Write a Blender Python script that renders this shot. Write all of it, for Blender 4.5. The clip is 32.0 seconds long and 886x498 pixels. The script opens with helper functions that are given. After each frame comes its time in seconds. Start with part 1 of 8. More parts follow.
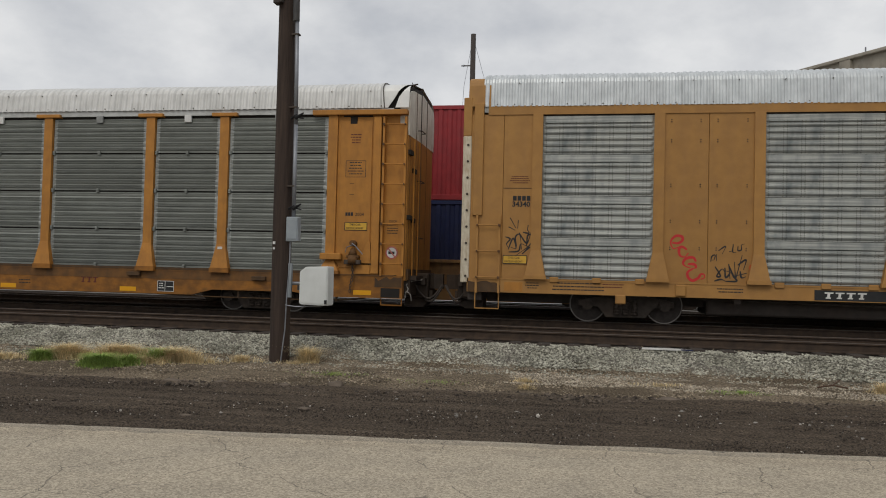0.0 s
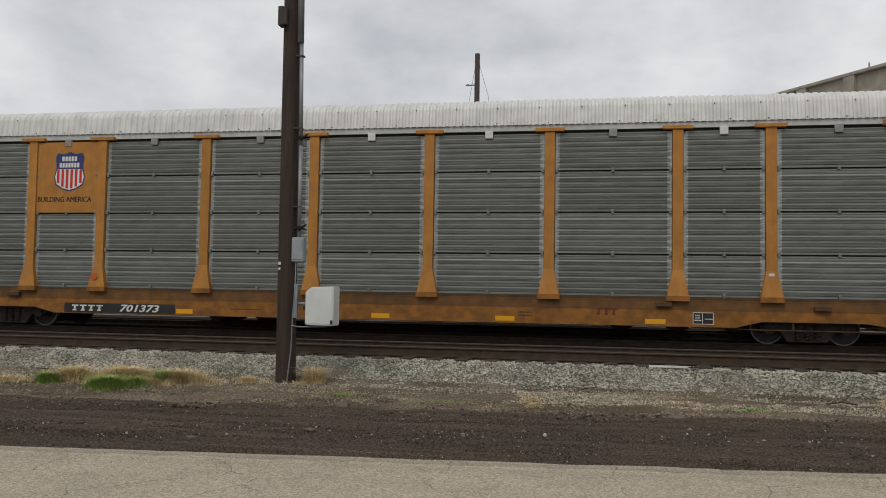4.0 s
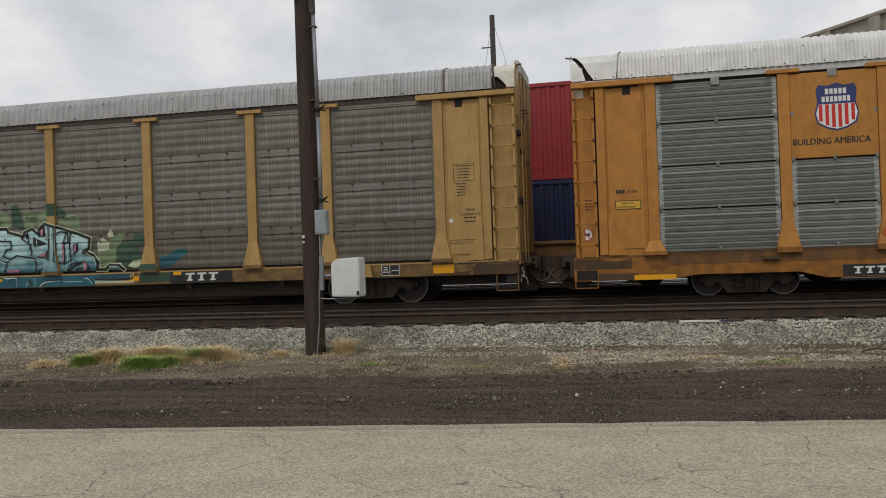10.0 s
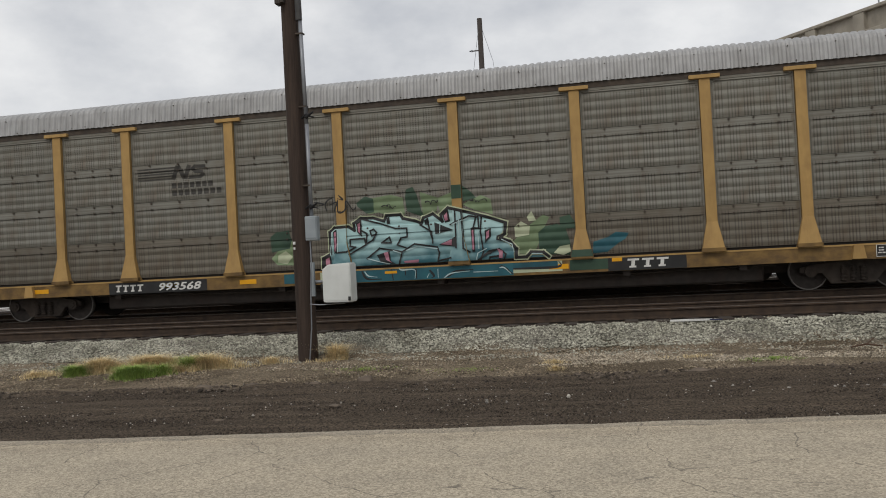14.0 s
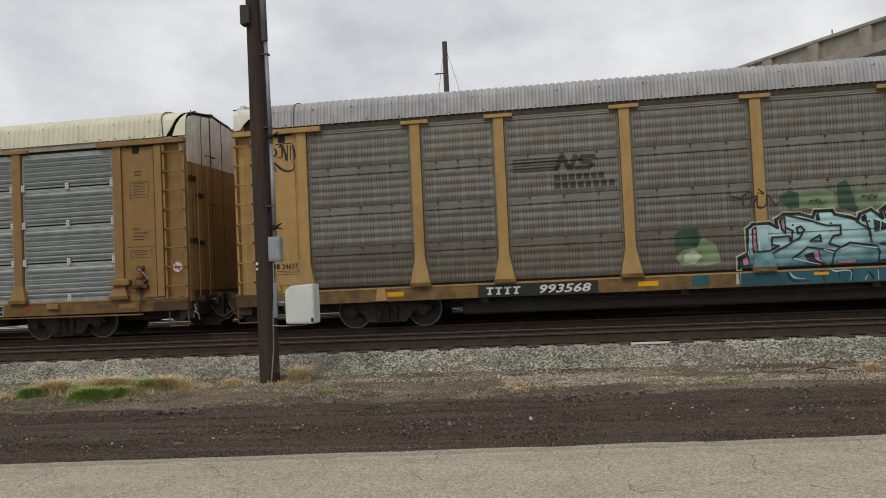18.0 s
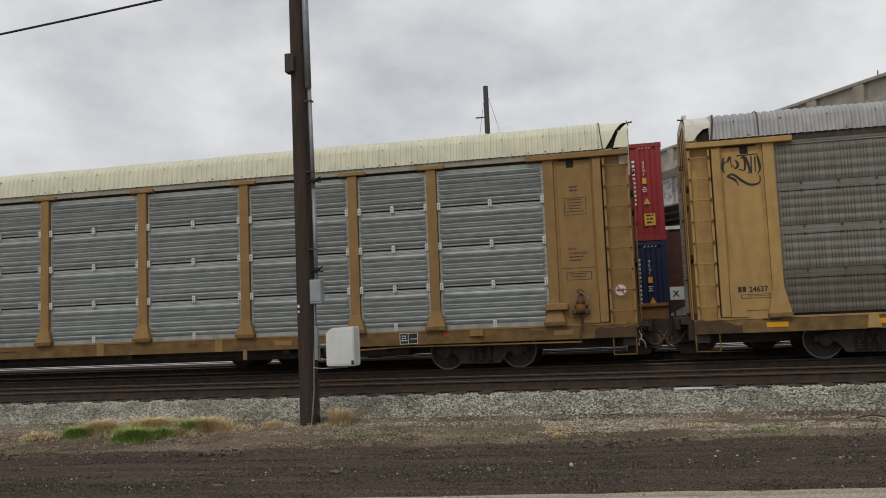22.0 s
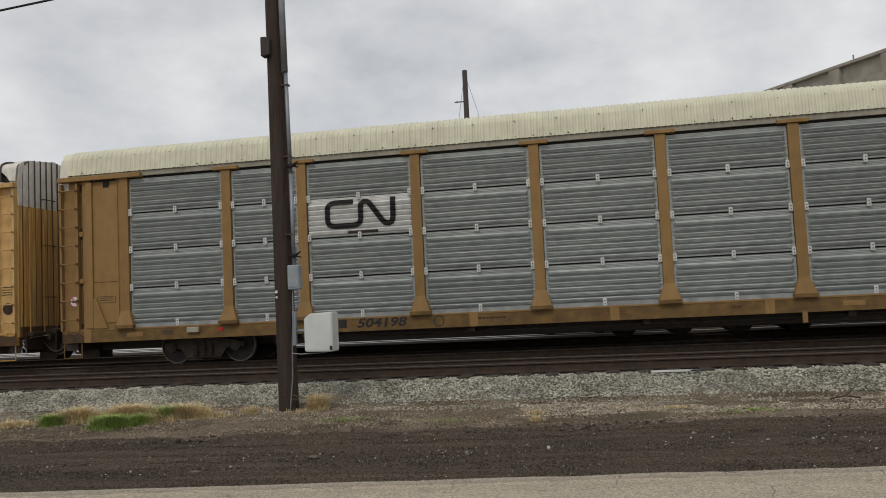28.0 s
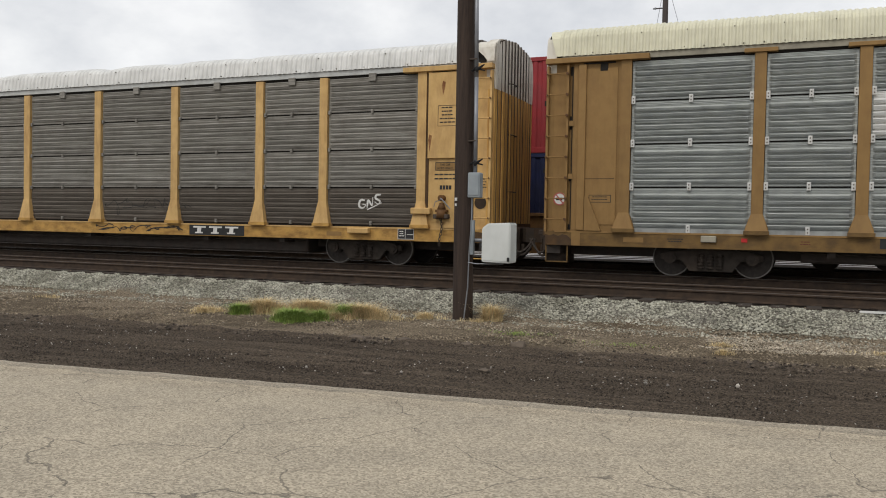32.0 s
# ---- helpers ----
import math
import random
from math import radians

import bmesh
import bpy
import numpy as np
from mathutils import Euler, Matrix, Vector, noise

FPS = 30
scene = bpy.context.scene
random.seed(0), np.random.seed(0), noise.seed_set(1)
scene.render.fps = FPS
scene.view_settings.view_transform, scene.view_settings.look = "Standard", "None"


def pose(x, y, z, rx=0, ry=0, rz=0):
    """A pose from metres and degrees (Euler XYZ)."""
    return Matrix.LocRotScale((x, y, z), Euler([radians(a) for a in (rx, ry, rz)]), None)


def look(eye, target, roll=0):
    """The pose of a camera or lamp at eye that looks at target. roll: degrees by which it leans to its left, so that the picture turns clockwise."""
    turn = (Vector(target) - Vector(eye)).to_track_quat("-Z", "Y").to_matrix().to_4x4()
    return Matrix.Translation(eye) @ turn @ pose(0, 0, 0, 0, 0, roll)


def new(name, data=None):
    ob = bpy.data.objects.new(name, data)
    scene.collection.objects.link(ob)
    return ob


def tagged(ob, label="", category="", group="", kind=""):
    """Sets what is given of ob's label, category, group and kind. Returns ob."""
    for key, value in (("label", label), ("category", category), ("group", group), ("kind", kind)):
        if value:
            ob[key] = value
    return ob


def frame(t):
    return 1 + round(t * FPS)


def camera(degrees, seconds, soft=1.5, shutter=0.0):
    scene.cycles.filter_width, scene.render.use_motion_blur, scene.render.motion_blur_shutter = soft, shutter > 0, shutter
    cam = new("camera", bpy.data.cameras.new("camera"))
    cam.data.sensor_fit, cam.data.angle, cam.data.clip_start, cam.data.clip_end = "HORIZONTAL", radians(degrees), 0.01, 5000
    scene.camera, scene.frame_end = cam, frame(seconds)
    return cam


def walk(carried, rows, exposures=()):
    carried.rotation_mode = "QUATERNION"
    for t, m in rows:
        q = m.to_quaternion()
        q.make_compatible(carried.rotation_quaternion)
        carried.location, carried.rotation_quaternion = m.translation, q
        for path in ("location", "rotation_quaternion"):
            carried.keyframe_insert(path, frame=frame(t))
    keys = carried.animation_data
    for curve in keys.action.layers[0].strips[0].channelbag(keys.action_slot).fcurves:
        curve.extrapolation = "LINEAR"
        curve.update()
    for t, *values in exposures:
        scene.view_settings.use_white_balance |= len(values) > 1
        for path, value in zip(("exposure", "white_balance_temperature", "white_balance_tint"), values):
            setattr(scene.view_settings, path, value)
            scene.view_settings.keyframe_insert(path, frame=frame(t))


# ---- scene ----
cam = camera(55.2, 32.0, soft=1.0)
# seconds, x, y, z in metres, and three angles in degrees
PATH = [
    (0, -0.072, 0.011, 1.628, 91.689, -1.413, 10.427),
    (0.5, -0.055, 0.007, 1.628, 91.785, -1.416, 11.089),
    (1, -0.06, 0.003, 1.633, 92.176, -1.428, 10.48),
    (1.5, -0.06, 0.017, 1.631, 92.763, -1.404, 9.667),
    (2, -0.063, 0.017, 1.623, 93.118, -1.53, 8.796),
    (2.5, -0.06, 0.003, 1.637, 93.073, -1.493, 8.774),
    (3, -0.053, 0.009, 1.631, 93.106, -1.374, 9.18),
    (3.5, -0.042, 0.021, 1.623, 93.092, -0.962, 9.82),
    (4, -0.055, 0.011, 1.634, 92.949, -0.922, 10.872),
    (4.5, -0.05, -0.012, 1.634, 93.18, -1.081, 11.323),
    (6.5, -0.085, 0.005, 1.609, 92.765, -1.681, 7.525),
    (7, -0.11, -0.018, 1.624, 92.039, -1.071, 8.282),
    (7.5, -0.055, -0.001, 1.633, 91.839, 0.501, 10.589),
    (8, -0.026, 0.027, 1.625, 90.872, 1.152, 10.773),
    (8.5, -0.034, 0.036, 1.63, 90.565, 1.551, 12.287),
    (9, -0.041, 0.055, 1.627, 90.543, 1.653, 13.327),
    (9.5, -0.052, 0.076, 1.618, 90.557, 1.719, 13.039),
    (10, -0.046, 0.087, 1.619, 90.715, 1.927, 12.663),
    (10.5, -0.032, 0.057, 1.622, 90.948, 1.925, 12.303),
    (11, -0.019, 0.061, 1.618, 91.057, 2.011, 12.021),
    (11.5, -0.029, 0.072, 1.627, 91.094, 2.044, 11.403),
    (12, -0.017, 0.078, 1.624, 91.284, 2.148, 10.565),
    (12.5, 0.005, 0.024, 1.629, 91.467, 2.079, 10.269),
    (13, -0.012, 0.058, 1.625, 91.386, 2.537, 10.484),
    (13.5, -0.006, 0.065, 1.626, 90.911, 3.027, 11.41),
    (14, -0.009, 0.047, 1.63, 90.907, 2.944, 12.146),
    (14.5, -0.004, 0.031, 1.635, 91.097, 2.932, 12.402),
    (15, -0.012, 0.053, 1.624, 91.333, 2.879, 12.66),
    (15.5, -0.027, 0.045, 1.632, 91.437, 2.853, 12.272),
    (17.5, -0.007, 0.013, 1.654, 91.93, 2.417, 9.573),
    (18, -0.008, 0.009, 1.645, 92.212, 2.559, 9.66),
    (18.5, -0.011, -0.018, 1.651, 92.306, 2.559, 9.436),
    (19, -0.021, -0.044, 1.661, 92.57, 2.391, 8.075),
    (19.5, -0.039, -0.077, 1.662, 92.997, 2.118, 6.732),
    (20, -0.099, -0.098, 1.655, 93.047, 1.309, 6.1),
    (20.5, -0.105, -0.109, 1.659, 93.823, 0.659, 7.587),
    (21, -0.039, -0.072, 1.653, 94.92, 0.699, 10.256),
    (21.5, 0.004, -0.044, 1.672, 94.968, 1.31, 11.398),
    (22, 0.029, -0.031, 1.656, 95.184, 2.319, 12.458),
    (22.5, 0.027, -0.013, 1.658, 95.08, 2.835, 12.947),
    (23, 0.025, 0.005, 1.657, 95.023, 3.079, 12.186),
    (23.5, 0.029, 0.011, 1.649, 94.761, 3.504, 12.414),
    (24, 0.029, 0.013, 1.661, 94.443, 3.817, 14.791),
    (24.5, 0.038, 0.004, 1.661, 94.615, 3.893, 14.698),
    (25, 0.037, 0.002, 1.658, 94.618, 3.834, 14.077),
    (25.5, 0.032, 0.004, 1.655, 94.728, 3.936, 13.464),
    (27.5, 0.052, 0.013, 1.651, 95.325, 3.522, 11.171),
    (28, 0.062, -0.007, 1.653, 94.106, 2.665, 11.155),
    (28.5, 0.042, -0.003, 1.643, 93.138, 3.163, 14.693),
    (29, 0.073, 0.019, 1.638, 92.931, 5.036, 17.909),
    (29.5, 0.102, 0.014, 1.637, 93.332, 5.383, 16.749),
    (30, 0.161, 0.051, 1.643, 93.314, 4.797, 14.159),
    (30.5, 0.184, 0.065, 1.628, 92.665, 3.181, 12.102),
    (31, 0.151, 0.104, 1.607, 91.209, 1.851, 16.264),
    (31.5, 0.009, 0.3, 1.582, 89.879, 0.171, 22.222),
    (32, -0.134, 0.526, 1.659, 88.355, -1.032, 23.12),
]
walk(cam, [(r[0], pose(*r[1:])) for r in PATH],
     exposures=[(0, -0.04), (4, -0.04), (9, 0.0), (14, 0.08), (19, 0.08), (23, -0.05), (30.5, -0.03), (31, 0.0), (31.5, 0.12), (32, 0.27)])

# the way that the freight train has rolled, in metres, at each time in seconds
TRAIN = [
    (0, -0.018), (0.5, 1.622), (1, 3.237), (1.5, 4.834), (2, 6.415), (2.5, 7.984),
    (3, 9.543), (3.5, 11.092), (4, 12.633), (4.5, 14.167), (5, 15.693), (5.5, 17.212),
    (6, 18.722), (6.5, 20.225), (7, 21.718), (7.5, 23.203), (8, 24.678), (8.5, 26.143),
    (9, 27.597), (9.5, 29.04), (10, 30.472), (10.5, 31.893), (11, 33.302), (11.5, 34.7),
    (12, 36.086), (12.5, 37.46), (13, 38.823), (13.5, 40.175), (14, 41.515), (14.5, 42.845),
    (15, 44.164), (15.5, 45.473), (16, 46.785), (16.5, 48.087), (17, 49.379), (17.5, 50.661),
    (18, 51.934), (18.5, 53.197), (19, 54.452), (19.5, 55.686), (20, 56.911), (20.5, 58.127),
    (21, 59.333), (21.5, 60.531), (22, 61.719), (22.5, 62.897), (23, 64.065), (23.5, 65.223),
    (24, 66.371), (24.5, 67.508), (25, 68.635), (25.5, 69.748), (26, 70.849), (26.5, 71.939),
    (27, 73.017), (27.5, 74.085), (28, 75.139), (28.5, 76.183), (29, 77.216), (29.5, 78.237),
    (30, 79.246), (30.5, 80.245), (31, 81.232), (31.5, 82.208), (32, 83.172),
]

RAIL = 0.60          # top of the rails over the road
MAIN_Y = 20.97       # middle of the track on which the freight train rolls
NEAR_Y = 16.62       # middle of the empty track
WELL_Y = 26.35       # middle of the track with the parked container cars
FAR_Y = 31.4         # middle of the track with the gondolas

# ---------------------------------------------------------------- world and light
world = bpy.data.worlds.new("overcast_sky")
scene.world = world
world.use_nodes = True
wn, wl = world.node_tree.nodes, world.node_tree.links
wn.clear()
w_out = wn.new("ShaderNodeOutputWorld")
w_bg = wn.new("ShaderNodeBackground")
w_sky = wn.new("ShaderNodeTexSky")
w_sky.sky_type = "NISHITA"
w_sky.sun_disc = False
w_sky.sun_elevation, w_sky.sun_rotation = radians(48), radians(190)
w_co = wn.new("ShaderNodeTexCoord")
w_map = wn.new("ShaderNodeMapping")
w_map.inputs["Scale"].default_value = (1.0, 1.0, 1.7)
w_n = wn.new("ShaderNodeTexNoise")
w_n.inputs["Scale"].default_value, w_n.inputs["Detail"].default_value, w_n.inputs["Roughness"].default_value = 5.0, 7.0, 0.55
w_n.inputs["Distortion"].default_value = 0.0
w_r = wn.new("ShaderNodeValToRGB")
w_r.color_ramp.elements[0].position, w_r.color_ramp.elements[0].color = 0.32, (5.3, 5.45, 5.75, 1)
w_r.color_ramp.elements[1].position, w_r.color_ramp.elements[1].color = 0.64, (8.1, 8.1, 8.1, 1)
w_mix = wn.new("ShaderNodeMixRGB")
w_mix.inputs[0].default_value = 0.93
wl.new(w_co.outputs["Generated"], w_map.inputs[0])
wl.new(w_map.outputs[0], w_n.inputs["Vector"])
wl.new(w_n.outputs[0], w_r.inputs[0])
wl.new(w_sky.outputs[0], w_mix.inputs[1])
wl.new(w_r.outputs[0], w_mix.inputs[2])
wl.new(w_mix.outputs[0], w_bg.inputs["Color"])
w_bg.inputs["Strength"].default_value = 0.10
wl.new(w_bg.outputs[0], w_out.inputs[0])

sun = new("sun", bpy.data.lights.new("sun", "SUN"))
sun.data.energy, sun.data.angle, sun.data.color = 0.9, radians(25), (1.0, 0.94, 0.85)
sun.matrix_world = look((-6, -20, 40), (0, 15, 0))


# ---------------------------------------------------------------- materials
def surface(name, col, col2=None, rough=0.7, metal=0.0, scale=4.0, stretch=(1, 1, 1), bump=0.15, fine=60.0,
            dirt=None, dirt_amount=0.35, dirt_scale=(0.8, 0.8, 0.35), rand=0.06, spec=0.3, groove=False):
    """A worn surface: two colours mixed by grain, larger stains of dirt, slight change from piece to piece, fine relief."""
    m = bpy.data.materials.new(name)
    m.use_nodes = True
    n, l = m.node_tree.nodes, m.node_tree.links
    b = n["Principled BSDF"]
    b.inputs["Roughness"].default_value, b.inputs["Metallic"].default_value = rough, metal
    b.inputs["Specular IOR Level"].default_value = spec
    co = n.new("ShaderNodeTexCoord")
    mp = n.new("ShaderNodeMapping")
    mp.inputs["Scale"].default_value = stretch
    l.new(co.outputs["Object"], mp.inputs[0])
    a = n.new("ShaderNodeTexNoise")
    a.inputs["Scale"].default_value, a.inputs["Detail"].default_value = scale, 6.0
    l.new(mp.outputs[0], a.inputs["Vector"])
    ra = n.new("ShaderNodeValToRGB")
    ra.color_ramp.elements[0].position, ra.color_ramp.elements[1].position = (0.43, 0.57) if groove else (0.35, 0.65)
    ra.color_ramp.elements[0].color = (*col, 1)
    ra.color_ramp.elements[1].color = (*(col2 or tuple(c * 0.82 for c in col)), 1)
    l.new(a.outputs[0], ra.inputs[0])
    last = ra.outputs[0]
    if dirt:
        md = n.new("ShaderNodeMapping")
        md.inputs["Scale"].default_value = dirt_scale
        l.new(co.outputs["Object"], md.inputs[0])
        d = n.new("ShaderNodeTexNoise")
        d.inputs["Scale"].default_value, d.inputs["Detail"].default_value, d.inputs["Roughness"].default_value = 3.0, 8.0, 0.65
        l.new(md.outputs[0], d.inputs["Vector"])
        rd = n.new("ShaderNodeValToRGB")
        rd.color_ramp.elements[0].position, rd.color_ramp.elements[0].color = 0.45, (0, 0, 0, 1)
        rd.color_ramp.elements[1].position, rd.color_ramp.elements[1].color = 0.75, (dirt_amount,) * 3 + (1,)
        l.new(d.outputs[0], rd.inputs[0])
        mx = n.new("ShaderNodeMixRGB")
        mx.inputs[2].default_value = (*dirt, 1)
        l.new(rd.outputs[0], mx.inputs[0])
        l.new(last, mx.inputs[1])
        last = mx.outputs[0]
    if rand:
        oi = n.new("ShaderNodeObjectInfo")
        mr = n.new("ShaderNodeMapRange")
        mr.inputs["To Min"].default_value, mr.inputs["To Max"].default_value = 1 - rand, 1 + rand
        l.new(oi.outputs["Random"], mr.inputs["Value"])
        hs = n.new("ShaderNodeHueSaturation")
        l.new(mr.outputs[0], hs.inputs["Value"])
        l.new(last, hs.inputs["Color"])
        last = hs.outputs[0]
    l.new(last, b.inputs["Base Color"])
    if bump:
        f = n.new("ShaderNodeTexNoise")
        f.inputs["Scale"].default_value, f.inputs["Detail"].default_value = fine, 4.0
        l.new(mp.outputs[0] if groove else co.outputs["Object"], f.inputs["Vector"])
        bu = n.new("ShaderNodeBump")
        bu.inputs["Strength"].default_value, bu.inputs["Distance"].default_value = bump, 0.02
        l.new(f.outputs[0], bu.inputs["Height"])
        l.new(bu.outputs[0], b.inputs["Normal"])
    return m


def math_node(n, l, op, a, b=None):
    x = n.new("ShaderNodeMath")
    x.operation = op
    for i, v in enumerate((a, b)):
        if v is None:
            continue
        if isinstance(v, (int, float)):
            x.inputs[i].default_value = v
        else:
            l.new(v, x.inputs[i])
    return x.outputs[0]


def perforate(m, dx, dz, radius, hole, keep, high):
    """Punches rows of small dark holes into a sheet-metal material, in groups of columns, below the closed band at its top."""
    n, l = m.node_tree.nodes, m.node_tree.links
    b = n["Principled BSDF"]
    src = b.inputs["Base Color"].links[0].from_socket
    co = n.new("ShaderNodeTexCoord")
    sp = n.new("ShaderNodeSeparateXYZ")
    l.new(co.outputs["Object"], sp.inputs[0])
    fx = math_node(n, l, "SUBTRACT", math_node(n, l, "FRACT", math_node(n, l, "DIVIDE", sp.outputs[0], dx)), 0.5)
    fz = math_node(n, l, "SUBTRACT", math_node(n, l, "FRACT", math_node(n, l, "DIVIDE", sp.outputs[2], dz)), 0.5)
    ax = math_node(n, l, "MULTIPLY", fx, dx)
    az = math_node(n, l, "MULTIPLY", fz, dz)
    r2 = math_node(n, l, "ADD", math_node(n, l, "MULTIPLY", ax, ax), math_node(n, l, "MULTIPLY", az, az))
    dot = math_node(n, l, "LESS_THAN", r2, radius * radius)
    group = math_node(n, l, "LESS_THAN", math_node(n, l, "FRACT", math_node(n, l, "DIVIDE", sp.outputs[0], dx * 5)), keep)
    mask = math_node(n, l, "MULTIPLY", dot, group)
    mask = math_node(n, l, "MULTIPLY", mask, math_node(n, l, "LESS_THAN", sp.outputs[2], high))
    clog = n.new("ShaderNodeTexNoise")
    clog.inputs["Scale"].default_value, clog.inputs["Detail"].default_value = 2.3, 4.0
    l.new(co.outputs["Object"], clog.inputs["Vector"])
    fill = n.new("ShaderNodeMapRange")
    fill.inputs["From Min"].default_value, fill.inputs["From Max"].default_value = 0.36, 0.60
    fill.inputs["To Min"].default_value, fill.inputs["To Max"].default_value = 0.45, 1.0
    l.new(clog.outputs[0], fill.inputs["Value"])
    mask = math_node(n, l, "MULTIPLY", mask, fill.outputs[0])
    mx = n.new("ShaderNodeMixRGB")
    mx.inputs[2].default_value = (*hole, 1)
    l.new(mask, mx.inputs[0])
    l.new(src, mx.inputs[1])
    l.new(mx.outputs[0], b.inputs["Base Color"])
    return m


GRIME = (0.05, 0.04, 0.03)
orange_paint = surface("orange_yellow_paint", (0.46, 0.205, 0.038), (0.39, 0.170, 0.034), 0.55, dirt=(0.15, 0.07, 0.025), dirt_amount=0.38, dirt_scale=(1.7, 1.7, 0.5))
pale_paint = surface("weathered_yellow_paint", (0.415, 0.263, 0.094), (0.37, 0.23, 0.082), 0.6, dirt=(0.16, 0.09, 0.04), dirt_amount=0.42, dirt_scale=(1.8, 1.8, 0.45))
tan_paint = surface("tan_yellow_paint", (0.285, 0.170, 0.060), (0.255, 0.148, 0.052), 0.6, dirt=(0.13, 0.075, 0.03), dirt_amount=0.36, dirt_scale=(1.7, 1.7, 0.5))
rust_bleed = surface("rust_bleed", (0.17, 0.065, 0.025), (0.30, 0.15, 0.06), 0.8, 0, 9.0, rand=0)
streaked_paint = surface("rust_streaked_yellow_paint", (0.66, 0.40, 0.12), (0.52, 0.29, 0.085), 0.65, 0, 4.0, (5, 5, 0.25), dirt=(0.14, 0.06, 0.025), dirt_amount=0.75, dirt_scale=(6, 6, 0.22))
bright_paint = surface("warm_yellow_paint", (0.62, 0.405, 0.165), (0.55, 0.35, 0.135), 0.6, dirt=(0.24, 0.12, 0.05), dirt_amount=0.5, dirt_scale=(1.6, 1.6, 0.5))
brown_paint = surface("brownish_yellow_paint", (0.385, 0.200, 0.056), (0.335, 0.171, 0.049), 0.55, dirt=(0.24, 0.13, 0.06), dirt_amount=0.35, dirt_scale=(0.9, 0.9, 0.5))
# Darker copies of the wagon paints with dirt blotches, for sills and steps.
orange_sill = surface("dark_orange_sill_paint", (0.33, 0.135, 0.022), (0.20, 0.084, 0.017), 0.65, dirt=(0.10, 0.05, 0.02), dirt_amount=0.75, dirt_scale=(0.9, 0.9, 2.0))
pale_sill = surface("dark_yellow_sill_paint", (0.24, 0.145, 0.048), (0.13, 0.080, 0.030), 0.65, dirt=(0.09, 0.055, 0.03), dirt_amount=0.8, dirt_scale=(0.9, 0.9, 2.0))
tan_sill = surface("dark_tan_sill_paint", (0.20, 0.118, 0.038), (0.13, 0.076, 0.026), 0.65, dirt=(0.08, 0.05, 0.025), dirt_amount=0.75, dirt_scale=(0.9, 0.9, 2.0))
bright_sill = surface("dark_warm_yellow_sill_paint", (0.56, 0.33, 0.09), (0.42, 0.235, 0.065), 0.65, dirt=(0.10, 0.05, 0.02), dirt_amount=0.75, dirt_scale=(0.9, 0.9, 2.0))
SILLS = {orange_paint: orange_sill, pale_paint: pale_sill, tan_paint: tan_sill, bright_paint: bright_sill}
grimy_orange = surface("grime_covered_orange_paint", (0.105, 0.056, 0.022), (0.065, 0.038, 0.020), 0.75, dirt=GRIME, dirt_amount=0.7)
band_brown = surface("brown_stained_orange_paint", (0.185, 0.086, 0.024), (0.115, 0.056, 0.020), 0.7, dirt=GRIME, dirt_amount=0.5)
hood_white = surface("stained_white_roof_paint", (0.70, 0.67, 0.60), (0.60, 0.57, 0.50), 0.6, 0, 3.0, dirt=(0.30, 0.22, 0.14), dirt_amount=0.5, dirt_scale=(1.5, 1.5, 0.8))
end_white = surface("grimy_white_paint", (0.56, 0.55, 0.51), (0.46, 0.45, 0.42), 0.6, 0, 3.0, (3, 3, 0.4), dirt=(0.20, 0.13, 0.08), dirt_amount=0.7, dirt_scale=(2.5, 2.5, 0.35))
galv_grey = surface("galvanised_sheet", (0.250, 0.262, 0.238), (0.155, 0.165, 0.149), 0.5, 0.2, 2.6, (0.04, 1, 14), 0.4, 5, groove=True, dirt=(0.10, 0.105, 0.10), dirt_amount=0.5, dirt_scale=(0.5, 1, 1.6), rand=0.10)
galv_bright = surface("bright_galvanised_sheet", (0.44, 0.463, 0.446), (0.25, 0.264, 0.253), 0.42, 0.3, 4.6, (0.035, 1, 12), 0.30, 8, groove=True, dirt=(0.17, 0.19, 0.20), dirt_amount=0.6, dirt_scale=(0.6, 1, 1.4), rand=0.07)
galv_dark = surface("sooty_galvanised_sheet", (0.325, 0.312, 0.28), (0.20, 0.19, 0.168), 0.55, 0.2, 3.4, (0.10, 1, 13), 0.6, 6, groove=True, dirt=(0.10, 0.085, 0.07), dirt_amount=0.6, dirt_scale=(0.5, 1, 1.2), rand=0.09)
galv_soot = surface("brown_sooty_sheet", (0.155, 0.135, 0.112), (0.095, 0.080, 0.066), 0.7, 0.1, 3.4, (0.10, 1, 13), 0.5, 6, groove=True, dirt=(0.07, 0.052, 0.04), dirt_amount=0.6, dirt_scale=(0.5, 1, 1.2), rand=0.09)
perf_brown = perforate(surface("perforated_brown_sheet", (0.165, 0.150, 0.121), (0.112, 0.099, 0.078), 0.65, 0.05, 4.0, (0.12, 1, 8), 0.08, 80, dirt=(0.09, 0.06, 0.036), dirt_amount=0.6, dirt_scale=(0.9, 1, 0.5), rand=0.08), 0.066, 0.046, 0.0145, (0.034, 0.028, 0.021), 0.80, 0.80)
perf_grey = perforate(surface("perforated_grimy_sheet", (0.214, 0.209, 0.182), (0.146, 0.141, 0.118), 0.55, 0.15, 4.0, (0.12, 1, 8), 0.08, 80, dirt=(0.11, 0.075, 0.045), dirt_amount=0.55, dirt_scale=(0.9, 1, 0.5), rand=0.08), 0.066, 0.046, 0.0145, (0.034, 0.028, 0.021), 0.80, 0.80)
